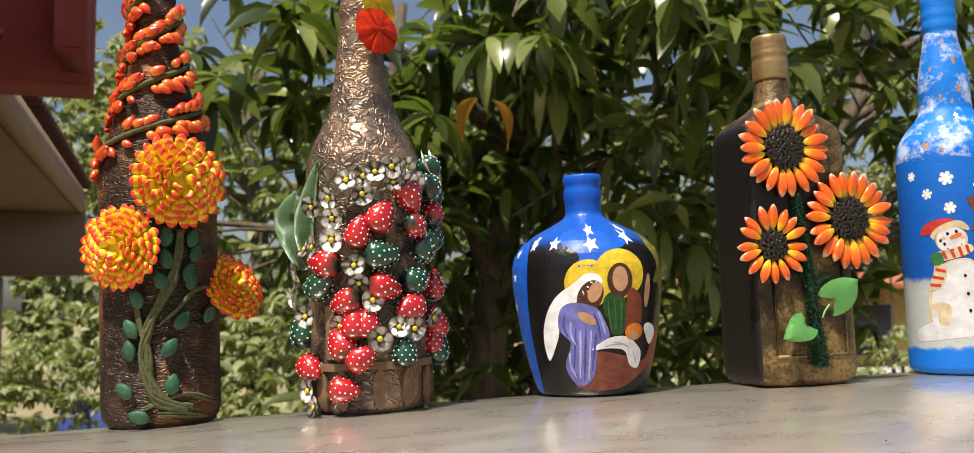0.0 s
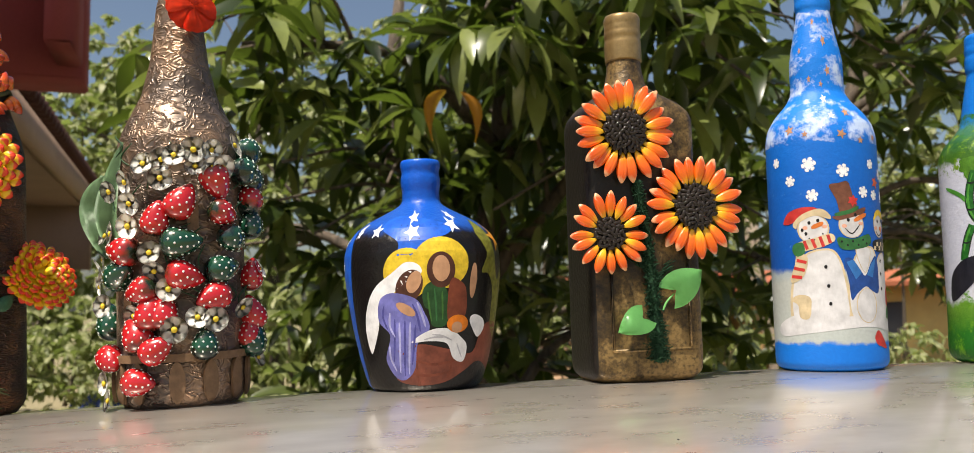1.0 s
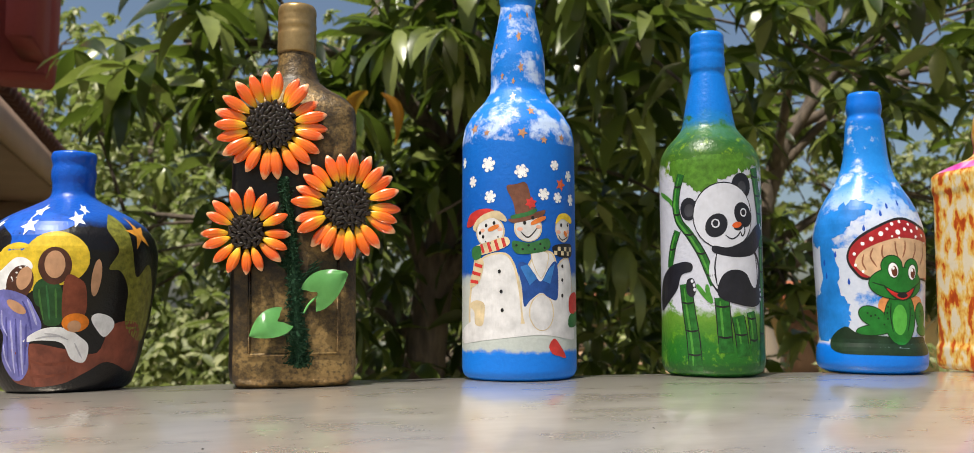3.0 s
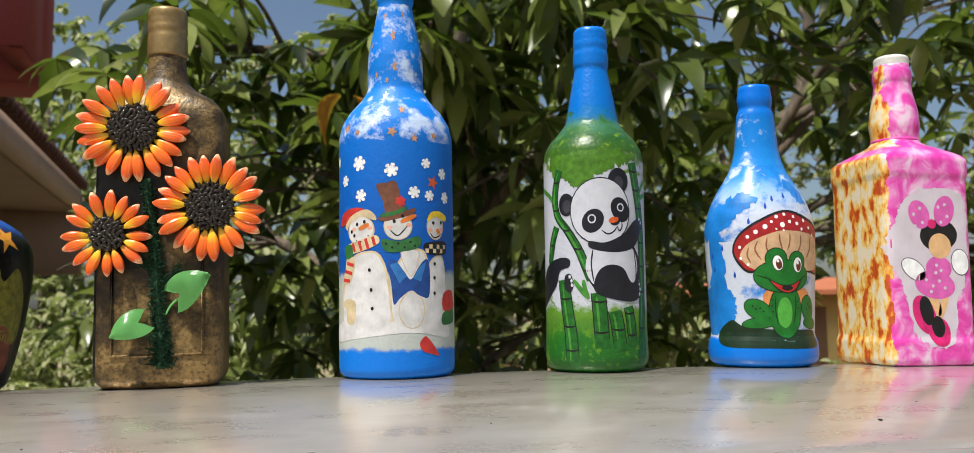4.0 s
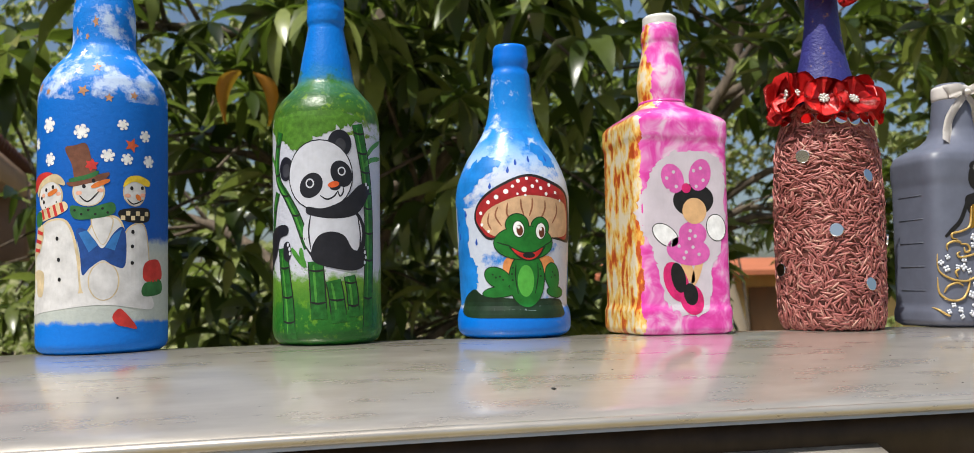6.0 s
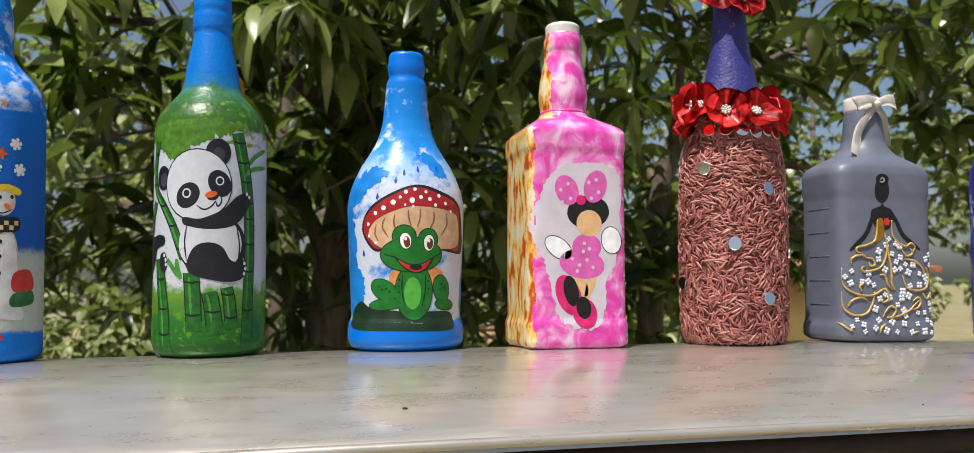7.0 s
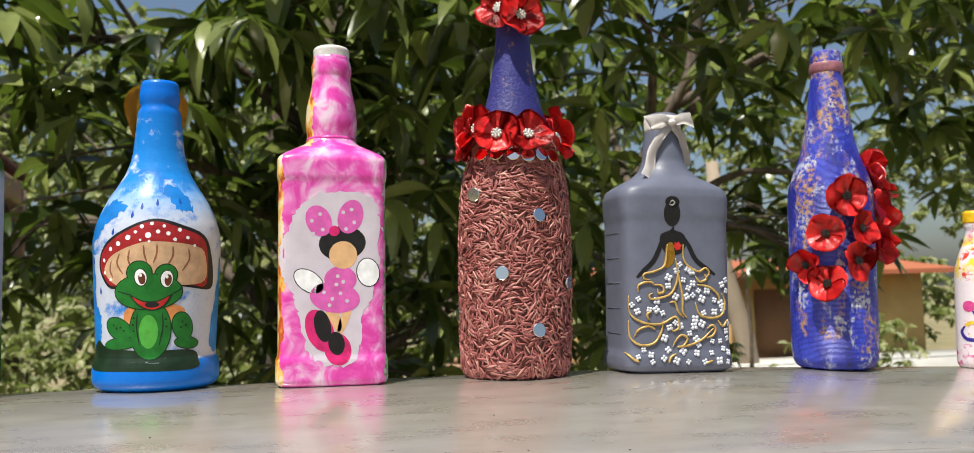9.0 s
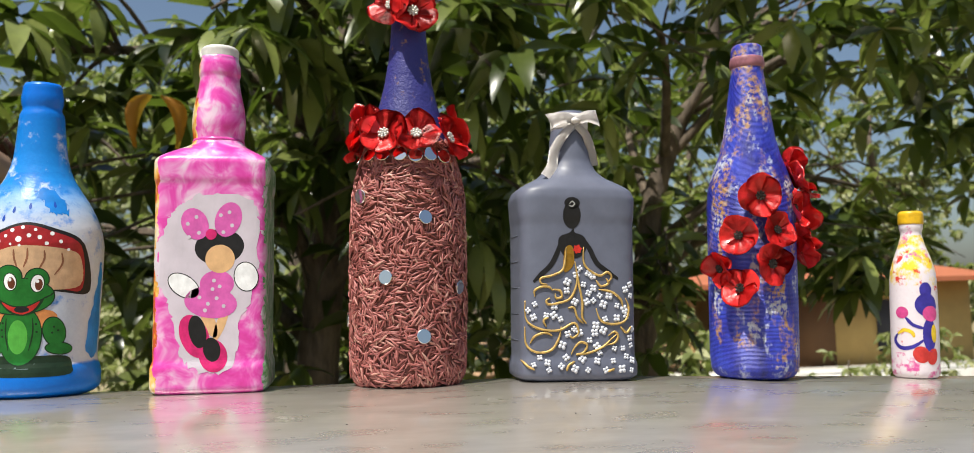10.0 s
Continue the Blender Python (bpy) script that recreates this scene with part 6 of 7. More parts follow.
for line in (
        [(-10.9, 95.0), (-11.9, 84.8), (-14.3, 78.1), (-22.0, 74.6), (-29.3, 72.8), (-29.3, 69.3), (-24.8, 68.4)], [(2.0, 95.1), (1.8, 84.9), (5.4, 79.1), (13.7, 74.7), (19.3, 77.3), (22.5, 73.8), (19.2, 69.3)],
        [(-2.8, 78.2), (-3.9, 67.1), (-8.6, 58.3), (-16.8, 55.2), (-24.1, 54.3), (-25.8, 57.0), (-23.1, 58.7)], [(-4.6, 84.8), (-2.0, 69.3), (0.5, 56.0), (0.4, 45.0), (3.5, 40.6)],
        [(-21.2, 64.9), (-15.8, 64.0), (-14.5, 59.6), (-18.6, 58.7), (-19.4, 62.2)], [(-33.9, 59.6), (-33.9, 64.0), (-29.4, 66.6), (-23.9, 66.6), (-21.2, 64.0)],
        [(-40.2, 57.0), (-39.4, 43.1), (-30.5, 36.9), (-17.0, 35.9), (-5.6, 41.1), (-2.5, 34.1), (-7.1, 30.6), (-9.8, 34.1)], [(-40.4, 38.7), (-39.6, 25.7), (-32.5, 20.5), (-22.6, 22.1), (-17.1, 29.8), (-15.2, 38.5)],
        [(-37.3, 26.6), (-34.2, 31.7), (-27.0, 34.3), (-21.6, 32.1)], [(-8.2, 18.8), (-5.8, 23.2), (-1.2, 27.5), (3.7, 25.3), (0.9, 20.0), (-4.5, 18.8), (5.5, 20.0), (15.6, 24.2), (21.7, 29.5), (26.9, 33.8)],
        [(10.6, 51.6), (14.1, 42.7), (23.3, 40.0), (32.6, 42.6), (35.6, 51.5), (32.9, 58.6)], [(12.6, 64.9), (22.3, 63.1), (29.2, 57.7), (30.9, 51.5)], [(10.9, 71.5), (14.5, 67.1), (20.1, 69.3), (18.3, 72.9)],
        [(17.0, 25.1), (24.0, 26.8), (26.8, 31.6), (24.1, 34.7), (19.4, 31.7)], [(28.8, 38.2), (33.4, 33.8), (37.2, 38.2)], [(-42.8, 15.0), (-38.8, 10.6), (-34.4, 8.4)], [(-11.9, 7.2), (-10.1, 11.5), (-5.5, 14.0)], [(18.1, 6.7), (23.6, 8.4)],
        [(-10.0, 51.7), (-5.5, 51.6), (-3.3, 45.0), (1.2, 40.6)], [(-26.0, 38.6), (-27.8, 43.0), (-24.1, 45.2)]):
    gray.stroke("gold_scroll", line, 1.8, SCROLL, 0.5, per=5)
bm = bmesh.new()
for k in range(4):
    a = math.pi / 2 * k
    k0 = len(bm.verts)
    bmesh.ops.create_icosphere(bm, subdivisions=1, radius=1)
    bm.verts.ensure_lookup_table()
    for v in bm.verts[k0:]:
        x, y, z = v.co.x * 0.0013 + 0.0013, v.co.y * 0.0012, v.co.z * 0.0004
        v.co = Vector((x * math.cos(a) - y * math.sin(a), x * math.sin(a) + y * math.cos(a), z))
PRESSED = mesh_of("white_blossom", bm)
PRESSED.materials.append(paint((0.60, 0.62, 0.69), 0.5, 0.1))
for u, z in [(-1.0, 79.9), (-3.8, 75.5), (5.4, 76.4), (8.6, 74.6), (-10.3, 70.2), (1.6, 68.4), (-10.8, 64.0), (5.2, 62.2), (8.9, 65.8), (13.5, 60.4), (20.4, 60.4), (-5.0, 56.0), (3.7, 56.0), (8.8, 56.9), (16.1, 54.2), (26.3, 53.3), (33.0, 64.9), (36.8, 68.4), (37.1, 60.4), (-34.0, 54.4), (-38.5, 50.0), (-34.9, 45.2), (-25.9, 46.5), (-20.0, 53.0), (-15.6, 43.8), (-20.5, 46.5), (-5.7, 36.7), (-1.6, 34.1), (10.4, 39.2), (17.3, 43.6), (26.1, 44.4), (31.8, 50.6), (9.4, 34.0), (15.8, 35.7), (33.6, 46.2), (-10.3, 33.3), (5.6, 28.7), (-14.4, 25.5), (-0.0, 15.7), (12.8, 19.9), (11.0, 24.3), (30.4, 22.8), (36.1, 30.2), (33.0, 17.0), (37.6, 14.3), (-35.2, 11.9), (-25.4, 13.4), (-24.5, 8.2), (-11.8, 16.7), (-15.5, 10.7), (-5.6, 8.8), (3.9, 7.8), (10.9, 14.2), (17.2, 7.6), (22.8, 14.1), (29.2, 8.3), (36.6, 7.3), (-30.7, 17.0), (36.9, 24.9), (23.9, 22.8), (38.1, 36.4)]:
    part("white_blossom", PRESSED, None, gray.base, at=gray.seat(u, z, 0.5) @ pose(0, 0, 0, 0, 0, rng.uniform(0, 90)) @ Matrix.Scale(rng.uniform(0.9, 1.4), 4))
# thin darker strips draw the shade lines of the embossed side; nothing is cut in
for k in range(5):
    part("side_groove", slab(-0.0430, -0.0424, -0.013, 0.013, (28 + 19 * k) * MM, (28.9 + 19 * k) * MM, 0), paint((0.092, 0.10, 0.135), 0.5), gray.base)
SATIN = paint((0.66, 0.62, 0.60), 0.35, 0.12, 60)
part("ribbon_band", loft([(13.8, 13.8, 2, 185), (14.3, 14.3, 2, 187), (14.3, 14.3, 2, 195), (13.8, 13.8, 2, 197)], 40, 2), SATIN, gray.base, "cream satin ribbon tied round the neck")


def ribbon(pts, width, up=(0, 0, 1)):
    bm = bmesh.new()
    line = [Vector(p) * MM for p in curve(pts, 6)]
    rowsv = []
    for i, p in enumerate(line):
        w = (width[0] + (width[1] - width[0]) * i / (len(line) - 1)) / 2 * MM
        d = (line[min(i + 1, len(line) - 1)] - line[max(i - 1, 0)]).normalized()
        side = d.cross(Vector((0, -1, 0.1))).normalized()
        rowsv.append([bm.verts.new(p + side * w * q + Vector((0, -0.0012 * (1 - q * q), 0))) for q in (-1, -0.5, 0, 0.5, 1)])
    for a, b in zip(rowsv, rowsv[1:]):
        for j in range(4):
            bm.faces.new((a[j], a[j + 1], b[j + 1], b[j]))
    bmesh.ops.solidify(bm, geom=bm.faces[:], thickness=0.0004)
    return bm


for pts, w in (([(0, -17, 190), (-8, -20, 192), (-17, -18, 190), (-19, -15, 189)], (6, 13)), ([(0, -17, 190), (8, -20, 193), (16, -18, 193), (18, -15, 193)], (6, 14)),
               ([(-1, -16, 187), (-8, -17, 180), (-15, -15, 168), (-17, -14, 156), (-23, -20, 147)], (6, 9)), ([(2, -16, 187), (9, -15, 180), (14, -10, 170), (16.5, -8, 158)], (6, 8))):
    part("ribbon_loop", ribbon(pts, w), SATIN, gray.base)
part("ribbon_knot", egg(0.008, 0.007, 0.005, 6, 10), SATIN, gray.base, at=pose(-0.004, -0.018, 0.19))

# -- cord-wound blue bottle with poppies --
def cord_paint():
    m, n, l, b = material("cord_paint", 0.45)
    v = coords(n, l)
    sep = n.new("ShaderNodeSeparateXYZ")
    l.new(v, sep.inputs[0])
    wob = maths(n, l, "MULTIPLY", grain(n, l, v, 60, 3), 0.0012)
    s = maths(n, l, "SINE", maths(n, l, "MULTIPLY", maths(n, l, "ADD", sep.outputs["Z"], wob), 6600.0))
    f = grain(n, l, coords(n, l, scale=(1, 1, 0.32)), 70, 4, 0.6)
    c = ramp(n, l, f, [(0.3, (0.010, 0.012, 0.11)), (0.47, (0.014, 0.022, 0.32)), (0.60, (0.03, 0.05, 0.42))])
    hi = maths(n, l, "MULTIPLY", ramp(n, l, grain(n, l, v, 330, 3), [(0.42, (0, 0, 0)), (0.6, (1, 1, 1))]), 1.0)
    gold = ramp(n, l, grain(n, l, coords(n, l, scale=(1, 1, 0.5)), 48, 3), [(0.52, (0, 0, 0)), (0.60, (1, 1, 1))])
    c = mix(n, l, maths(n, l, "MULTIPLY", gold, hi), c, (0.42, 0.23, 0.08))
    silver = ramp(n, l, grain(n, l, coords(n, l, scale=(1.3, 1.3, 0.6), turn=(1, 0, 1)), 55, 3), [(0.53, (0, 0, 0)), (0.62, (1, 1, 1))])
    c = mix(n, l, maths(n, l, "MULTIPLY", silver, hi), c, (0.45, 0.48, 0.56))
    l.new(c, b.inputs["Base Color"])
    bump(n, l, b, maths(n, l, "ADD", s, maths(n, l, "MULTIPLY", hi, 1.2)), 0.5, 0.0004)
    return m


purple = Bottle("poppy_bottle", "ultramarine cord-wound bottle rubbed with gold and hung with red poppies", 1.287, 0.5285, PURPLE_ROWS, cord_paint())
part("neck_ring", loft([(12.4, 12.4, 2, 240), (13.6, 13.6, 2, 242.5), (13.4, 13.4, 2, 247), (12.6, 12.6, 2, 249)], 40, 1), paint((0.30, 0.12, 0.15), 0.4, 0.5, 160), purple.base)
for (u, z), s, t, tl in zip([(-9.2, 135.3), (-23.4, 106.0), (0.9, 109.5), (-3.2, 85.1), (-37.2, 82.4), (-23.0, 66.9), (16.7, 125.9), (29.7, 149.2), (32.7, 163.7), (34.5, 143.3), (34.9, 124.2), (34.8, 105.2), (35.0, 94.3)],
                            (1.0, 0.95, 0.9, 0.98, 0.88, 0.95, 0.95, 0.95, 0.85, 0.95, 1.0, 0.9, 0.85), (0, 20, 50, 10, 70, 40, 30, 60, 15, 80, 25, 55, 5),
                            ((10, 0), (0, 0), (0, 15), (5, 10), (0, -20), (-15, 0), (0, 20), (0, 30), (20, 50), (0, 40), (-10, 40), (-10, 45), (-20, 40))):
    poppy(purple, u, z, s, 3.5, "dark", t, tl)

# -- small splashed bottle --
SPLASH = banded("splash_paint", [(0, (0.68, 0.62, 0.66)), (124, (0.70, 0.64, 0.68))], 124, 0.002,
                ((72, 112, (0.72, 0.55, 0.04), 55, 0.50, 0.08), (66, 116, (0.60, 0.05, 0.03), 80, 0.58, 0.05), (88, 124, (0.60, 0.10, 0.32), 70, 0.56, 0.08), (0, 20, (0.60, 0.10, 0.32), 110, 0.52, 0.08), (10, 40, (0.6, 0.06, 0.06), 90, 0.64, 0.05)), 0.35, 60, 0.2)
small = Bottle("little_splashed_bottle", "small white bottle with red-pink paint dabs and yellow cap", 1.4235, 0.5285, SMALL_ROWS, SPLASH)
part("cap", loft([(9.2, 9.2, 2, 121), (9.7, 9.7, 2, 122), (9.2, 9.2, 2, 123.5), (9.7, 9.7, 2, 125), (9.2, 9.2, 2, 126.5), (9.6, 9.6, 2, 128), (9.2, 9.2, 2, 130.5), (8, 8, 2, 131.5)], 32, 0.8), paint((0.70, 0.42, 0.015), 0.35), small.base, "ridged yellow cap")
VIOLET, MAG = paint((0.04, 0.03, 0.28), 0.35), paint((0.62, 0.07, 0.26), 0.35)
for mt, lf, (c,), a, b, t in ((VIOLET, 0.35, [(-1.3, 56.8)], 9, 9, 0), (VIOLET, 0.3, [(-1.7, 68.4)], 5, 6, 0), (MAG, 0.6, [(1.5, 50.1)], 6.5, 6, 0), (VIOLET, 0.35, [(0.2, 33.8)], 5.5, 13, 0), (YEL, 0.6, [(3.9, 34.8)], 2.6, 7, 0),
                              (MAG, 0.4, [(-19.9, 50.8)], 5, 4.6, 0), (REDP, 0.4, [(-6.6, 18.5)], 6, 6.5, 30), (REDP, 0.4, [(2.4, 17.1)], 4.5, 6.5, -20)):
    small.shape("painted_oval", oval(*c, a, b, t), mt, lf)
for line, w, mt in (([(-17.1, 47.0), (-11.9, 41.3), (-4.0, 38.6)], 2.6, VIOLET), ([(-4.3, 30.0), (-13.4, 24.0), (-21.9, 23.7), (-26.7, 29.3), (-23.7, 34.2)], 3.0, VIOLET), ([(-23.7, 34.2), (-18.4, 37.3), (-13.0, 35.5), (-11.4, 31.7)], 2.8, YEL)):
    small.stroke("painted_stroke", line, w, mt, 0.2)

# ---- ground, trees and houses behind ----
def ground_mat():
    m, n, l, b = material("dry_ground", 0.9)
    v = coords(n, l)
    f = mix(n, l, 0.5, grain(n, l, v, 0.6, 6), grain(n, l, v, 9, 5))
    l.new(ramp(n, l, f, [(0.3, (0.09, 0.11, 0.03)), (0.5, (0.22, 0.18, 0.09)), (0.7, (0.34, 0.28, 0.17))]), b.inputs["Base Color"])
    bump(n, l, b, f, 0.5, 0.05)
    return m


bm = bmesh.new()
bmesh.ops.create_grid(bm, x_segments=60, y_segments=60, size=300)
for v in bm.verts:
    v.co.z = -min(1.0, max(0.0, v.co.y - 3) * 0.08) + 0.02 * noise.noise(v.co * 0.2)
tagged(part("ground", bm, ground_mat()), "dry earth yard with patchy grass behind the car", "ground", kind="structure")


def leaf_mat(name, dark_c, mid_c, light_c, rough=0.32, through=0.3):
    m, n, l, b = material(name, rough, 0, 0.5)
    g = n.new("ShaderNodeNewGeometry")
    c = ramp(n, l, g.outputs["Random Per Island"], [(0.0, dark_c), (0.48, mid_c), (0.84, light_c), (1.0, dark(light_c, 1.3))])
    v = coords(n, l)
    c = mix(n, l, maths(n, l, "MULTIPLY", grain(n, l, v, 40, 3), 0.4), c, dark(dark_c, 0.7))
    l.new(c, b.inputs["Base Color"])
    tr = n.new("ShaderNodeBsdfTranslucent")
    l.new(mix(n, l, 0.5, c, (0.20, 0.30, 0.03)), tr.inputs["Color"])
    sh = n.new("ShaderNodeMixShader")
    sh.inputs[0].default_value = through
    l.new(b.outputs[0], sh.inputs[1])
    l.new(tr.outputs[0], sh.inputs[2])
    l.new(sh.outputs[0], n["Material Output"].inputs["Surface"])
    return m


LEAF_S = [(0.0, 0.06), (0.18, 0.62), (0.42, 1.0), (0.68, 0.8), (0.88, 0.36)]


def leaf_mesh(name, places, rng, length=(0.12, 0.2), ratio=0.26, per=11, droop=0.75, spread=1.0):
    """Whorls of long leaves that spring from twig ends and droop; one mesh."""
    V, Fc, base = [], [], 0
    tmpl = []
    for s, w in LEAF_S:
        tmpl += [(s, -w), (s, 0), (s, w)]
    tmpl.append((1.0, 0))
    faces = []
    for i in range(len(LEAF_S) - 1):
        a = 3 * i
        faces += [(a, a + 1, a + 4, a + 3), (a + 1, a + 2, a + 5, a + 4)]
    a = 3 * (len(LEAF_S) - 1)
    faces += [(a, a + 1, a + 3), (a + 1, a + 2, a + 3)]
    T = np.array(tmpl)
    for p in places:
        k = max(3, int(per * rng.uniform(0.6, 1.3)))
        for i in range(k):
            yaw = 2 * math.pi * (i / k) + rng.uniform(-0.4, 0.4)
            L = rng.uniform(*length)
            W = L * ratio * 0.5 * rng.uniform(0.8, 1.2)
            el = rng.uniform(-0.9, 0.5) * spread
            bend = droop * rng.uniform(0.5, 1.5)
            s = T[:, 0]
            ang = el - bend * s
            r = L * np.cumsum(np.concatenate([[0], np.diff(s)])) * np.cos(el - bend * s * 0.5)
            z = L * s * np.sin(el - bend * s * 0.5)
            tw = rng.uniform(-0.9, 0.9)
            side = T[:, 1] * W
            fold = np.abs(T[:, 1]) * W * 0.35
            d = np.array([math.cos(yaw), math.sin(yaw)])
            q = np.array([-d[1], d[0]])
            X = p[0] + d[0] * r + q[0] * side * math.cos(tw)
            Y = p[1] + d[1] * r + q[1] * side * math.cos(tw)
            Z = p[2] + z + side * math.sin(tw) + fold
            V.append(np.stack([X, Y, Z], 1))
            Fc += [tuple(j + base for j in f) for f in faces]
            base += len(T)
    me = bpy.data.meshes.new(name)
    me.from_pydata(np.concatenate(V).tolist(), [], Fc)
    me.polygons.foreach_set("use_smooth", [True] * len(me.polygons))
    return me


def bark_mat():
    m, n, l, b = material("bark", 0.85)
    v = coords(n, l, scale=(1, 1, 0.25))
    f = grain(n, l, v, 28, 6, 0.65)
    l.new(ramp(n, l, f, [(0.3, (0.035, 0.025, 0.018)), (0.7, (0.16, 0.12, 0.085))]), b.inputs["Base Color"])
    bump(n, l, b, f, 0.8, 0.02)
    return m


BARK = bark_mat()


def tree(name, label, x, y, height, clumps, mat, rng, length, per=11, ratio=0.3, trunk_r=0.12, limbs=9, stem=None, droop=0.75):
    """clumps: (x, y, z, rx, ry, rz, count) ellipsoids filled with leaf whorls, relative to the foot."""
    base = thing(name, label, "tree", pose(x, y, 0))
    tops = []
    bm = bmesh.new()
    lean_x, lean_y = rng.uniform(-0.3, 0.3), rng.uniform(-0.2, 0.2)
    tp = [tuple(p) for p in curve(stem, 10)] if stem else [(lean_x * t * t + 0.05 * math.sin(5 * t), lean_y * t * t, height * t) for t in (i / 10 for i in range(11))]
    tube(bm, tp, [trunk_r * (1.25 - 0.95 * i / (len(tp) - 1)) for i in range(len(tp))], 10)
    part("trunk", bm, BARK, base)
    pts = []
    for cx, cy, cz, rx, ry, rz, cnt in clumps:
        start = Vector(min(tp[2:], key=lambda p: abs(p[2] - max(0.3, cz - rz * 0.9))))
        end = Vector((cx, cy, cz))
        mid = start.lerp(end, 0.5) + Vector((rng.uniform(-0.15, 0.15), rng.uniform(-0.15, 0.15), 0.18))
        line = curve([tuple(start), tuple(mid), tuple(end)], 6)
        b2 = tube(bmesh.new(), line, [trunk_r * (0.45 - 0.38 * i / (len(line) - 1)) for i in range(len(line))], 7)
        for _ in range(limbs):
            q = Vector(line[rng.randrange(4, len(line))])
            e = Vector((cx + rng.uniform(-rx, rx) * 0.8, cy + rng.uniform(-ry, ry) * 0.8, cz + rng.uniform(-rz, rz) * 0.8))
            m2 = q.lerp(e, 0.5) + Vector((0, 0, rng.uniform(-0.05, 0.12)))
            tube(b2, curve([tuple(q), tuple(m2), tuple(e)], 4), [trunk_r * 0.11 - trunk_r * 0.008 * i for i in range(9)], 5)
        part("limb", b2, BARK, base)
        for _ in range(cnt):
            while True:
                a, b_, c = rng.uniform(-1, 1), rng.uniform(-1, 1), rng.uniform(-1, 1)
                if a * a + b_ * b_ + c * c < 1:
                    break
            pts.append((cx + a * rx, cy + b_ * ry, cz + c * rz))
    part("crown", leaf_mesh("crown", pts, rng, length, ratio, per, droop), mat, base)
    return base


rng = random.Random(5)
MANGO = leaf_mat("mango_leaf", (0.010, 0.018, 0.004), (0.050, 0.078, 0.016), (0.26, 0.30, 0.085), 0.28, 0.38)
# shaded counterpart of the yard foliage: deep shade darkens the leaf colours themselves
HEDGE = leaf_mat("shade_tone_leaf", (0.008, 0.012, 0.003), (0.034, 0.046, 0.011), (0.19, 0.21, 0.06), 0.36, 0.3)
# paler than real foliage: sunlight and haze of the distance put into the colour
SUNLIT_TINT = leaf_mat("sunlit_tint_leaf", (0.15, 0.18, 0.06), (0.30, 0.33, 0.12), (0.50, 0.50, 0.27), 0.5, 0.5)

tree("mango_tree", "dark leafy mango tree with long drooping leaves behind the car", 0.9, 3.5, 4.4,
     [(-1.45, 0.9, 1.95, 0.3, 0.3, 0.75, 14), (-0.98, -0.6, 2.38, 0.36, 0.35, 0.26, 22), (-0.62, -0.5, 2.0, 0.3, 0.4, 0.5, 28), (-0.55, 0.1, 1.0, 0.36, 0.4, 0.8, 40), (-0.1, -0.95, 2.5, 0.35, 0.4, 0.3, 16), (0.35, -1.0, 2.5, 0.65, 0.45, 0.5, 46), (-0.05, -0.3, 2.5, 0.45, 0.5, 0.6, 42), (0.5, -0.5, 2.2, 0.8, 0.5, 0.7, 64), (-0.05, 0.2, 1.6, 0.5, 0.5, 0.8, 56), (0.6, 0.3, 1.4, 0.9, 0.5, 0.8, 76), (0.3, 0.5, 3.0, 1.0, 0.5, 0.4, 8)],
     MANGO, rng, (0.15, 0.25), 8, 0.29, 0.1, 6, [(0.0, 0.2, -0.1), (-0.05, 0.15, 1.2), (0.1, 0.0, 2.4), (0.2, 0.1, 4.4)], 0.9)
tree("spreading_tree", "tree with bare dark branches and glossy sunlit leaves", 2.15, 3.2, 4.6,
     [(-0.35, -0.7, 2.5, 0.7, 0.5, 0.5, 55), (0.45, -0.8, 2.55, 0.8, 0.5, 0.45, 60), (1.3, -0.5, 2.5, 0.8, 0.6, 0.5, 60), (-0.3, 0.1, 1.7, 0.55, 0.6, 0.7, 55), (0.3, 0.3, 2.3, 0.7, 0.6, 0.5, 60), (1.1, 0.3, 2.7, 0.9, 0.8, 0.5, 46), (0.4, 0.5, 3.1, 1.3, 0.6, 0.35, 8), (2.0, -0.2, 2.7, 0.6, 0.7, 0.5, 50), (0.8, 0.1, 1.72, 0.4, 0.4, 0.25, 20), (1.2, 0.0, 1.9, 0.4, 0.4, 0.25, 16), (0.66, -0.4, 1.62, 0.2, 0.3, 0.15, 12), (0.0, -0.3, 1.55, 0.12, 0.25, 0.22, 9)],
     MANGO, rng, (0.11, 0.18), 9, 0.36, 0.055, 6, [(-0.05, 0, -0.1), (0.0, 0, 1.1), (0.06, 0, 1.8), (0.2, 0, 2.2), (0.38, 0, 2.6), (0.5, 0, 4.4)], 0.6)
tree("hedge_tree", "dense bushy tree filling the yard behind, shade put into its dark leaf colour", 0.6, 5.6, 3.6,
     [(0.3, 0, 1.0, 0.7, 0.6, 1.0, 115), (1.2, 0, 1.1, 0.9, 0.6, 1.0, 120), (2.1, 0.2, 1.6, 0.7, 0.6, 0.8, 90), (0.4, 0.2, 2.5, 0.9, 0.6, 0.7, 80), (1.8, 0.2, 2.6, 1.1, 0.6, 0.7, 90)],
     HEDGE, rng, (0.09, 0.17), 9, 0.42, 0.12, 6)
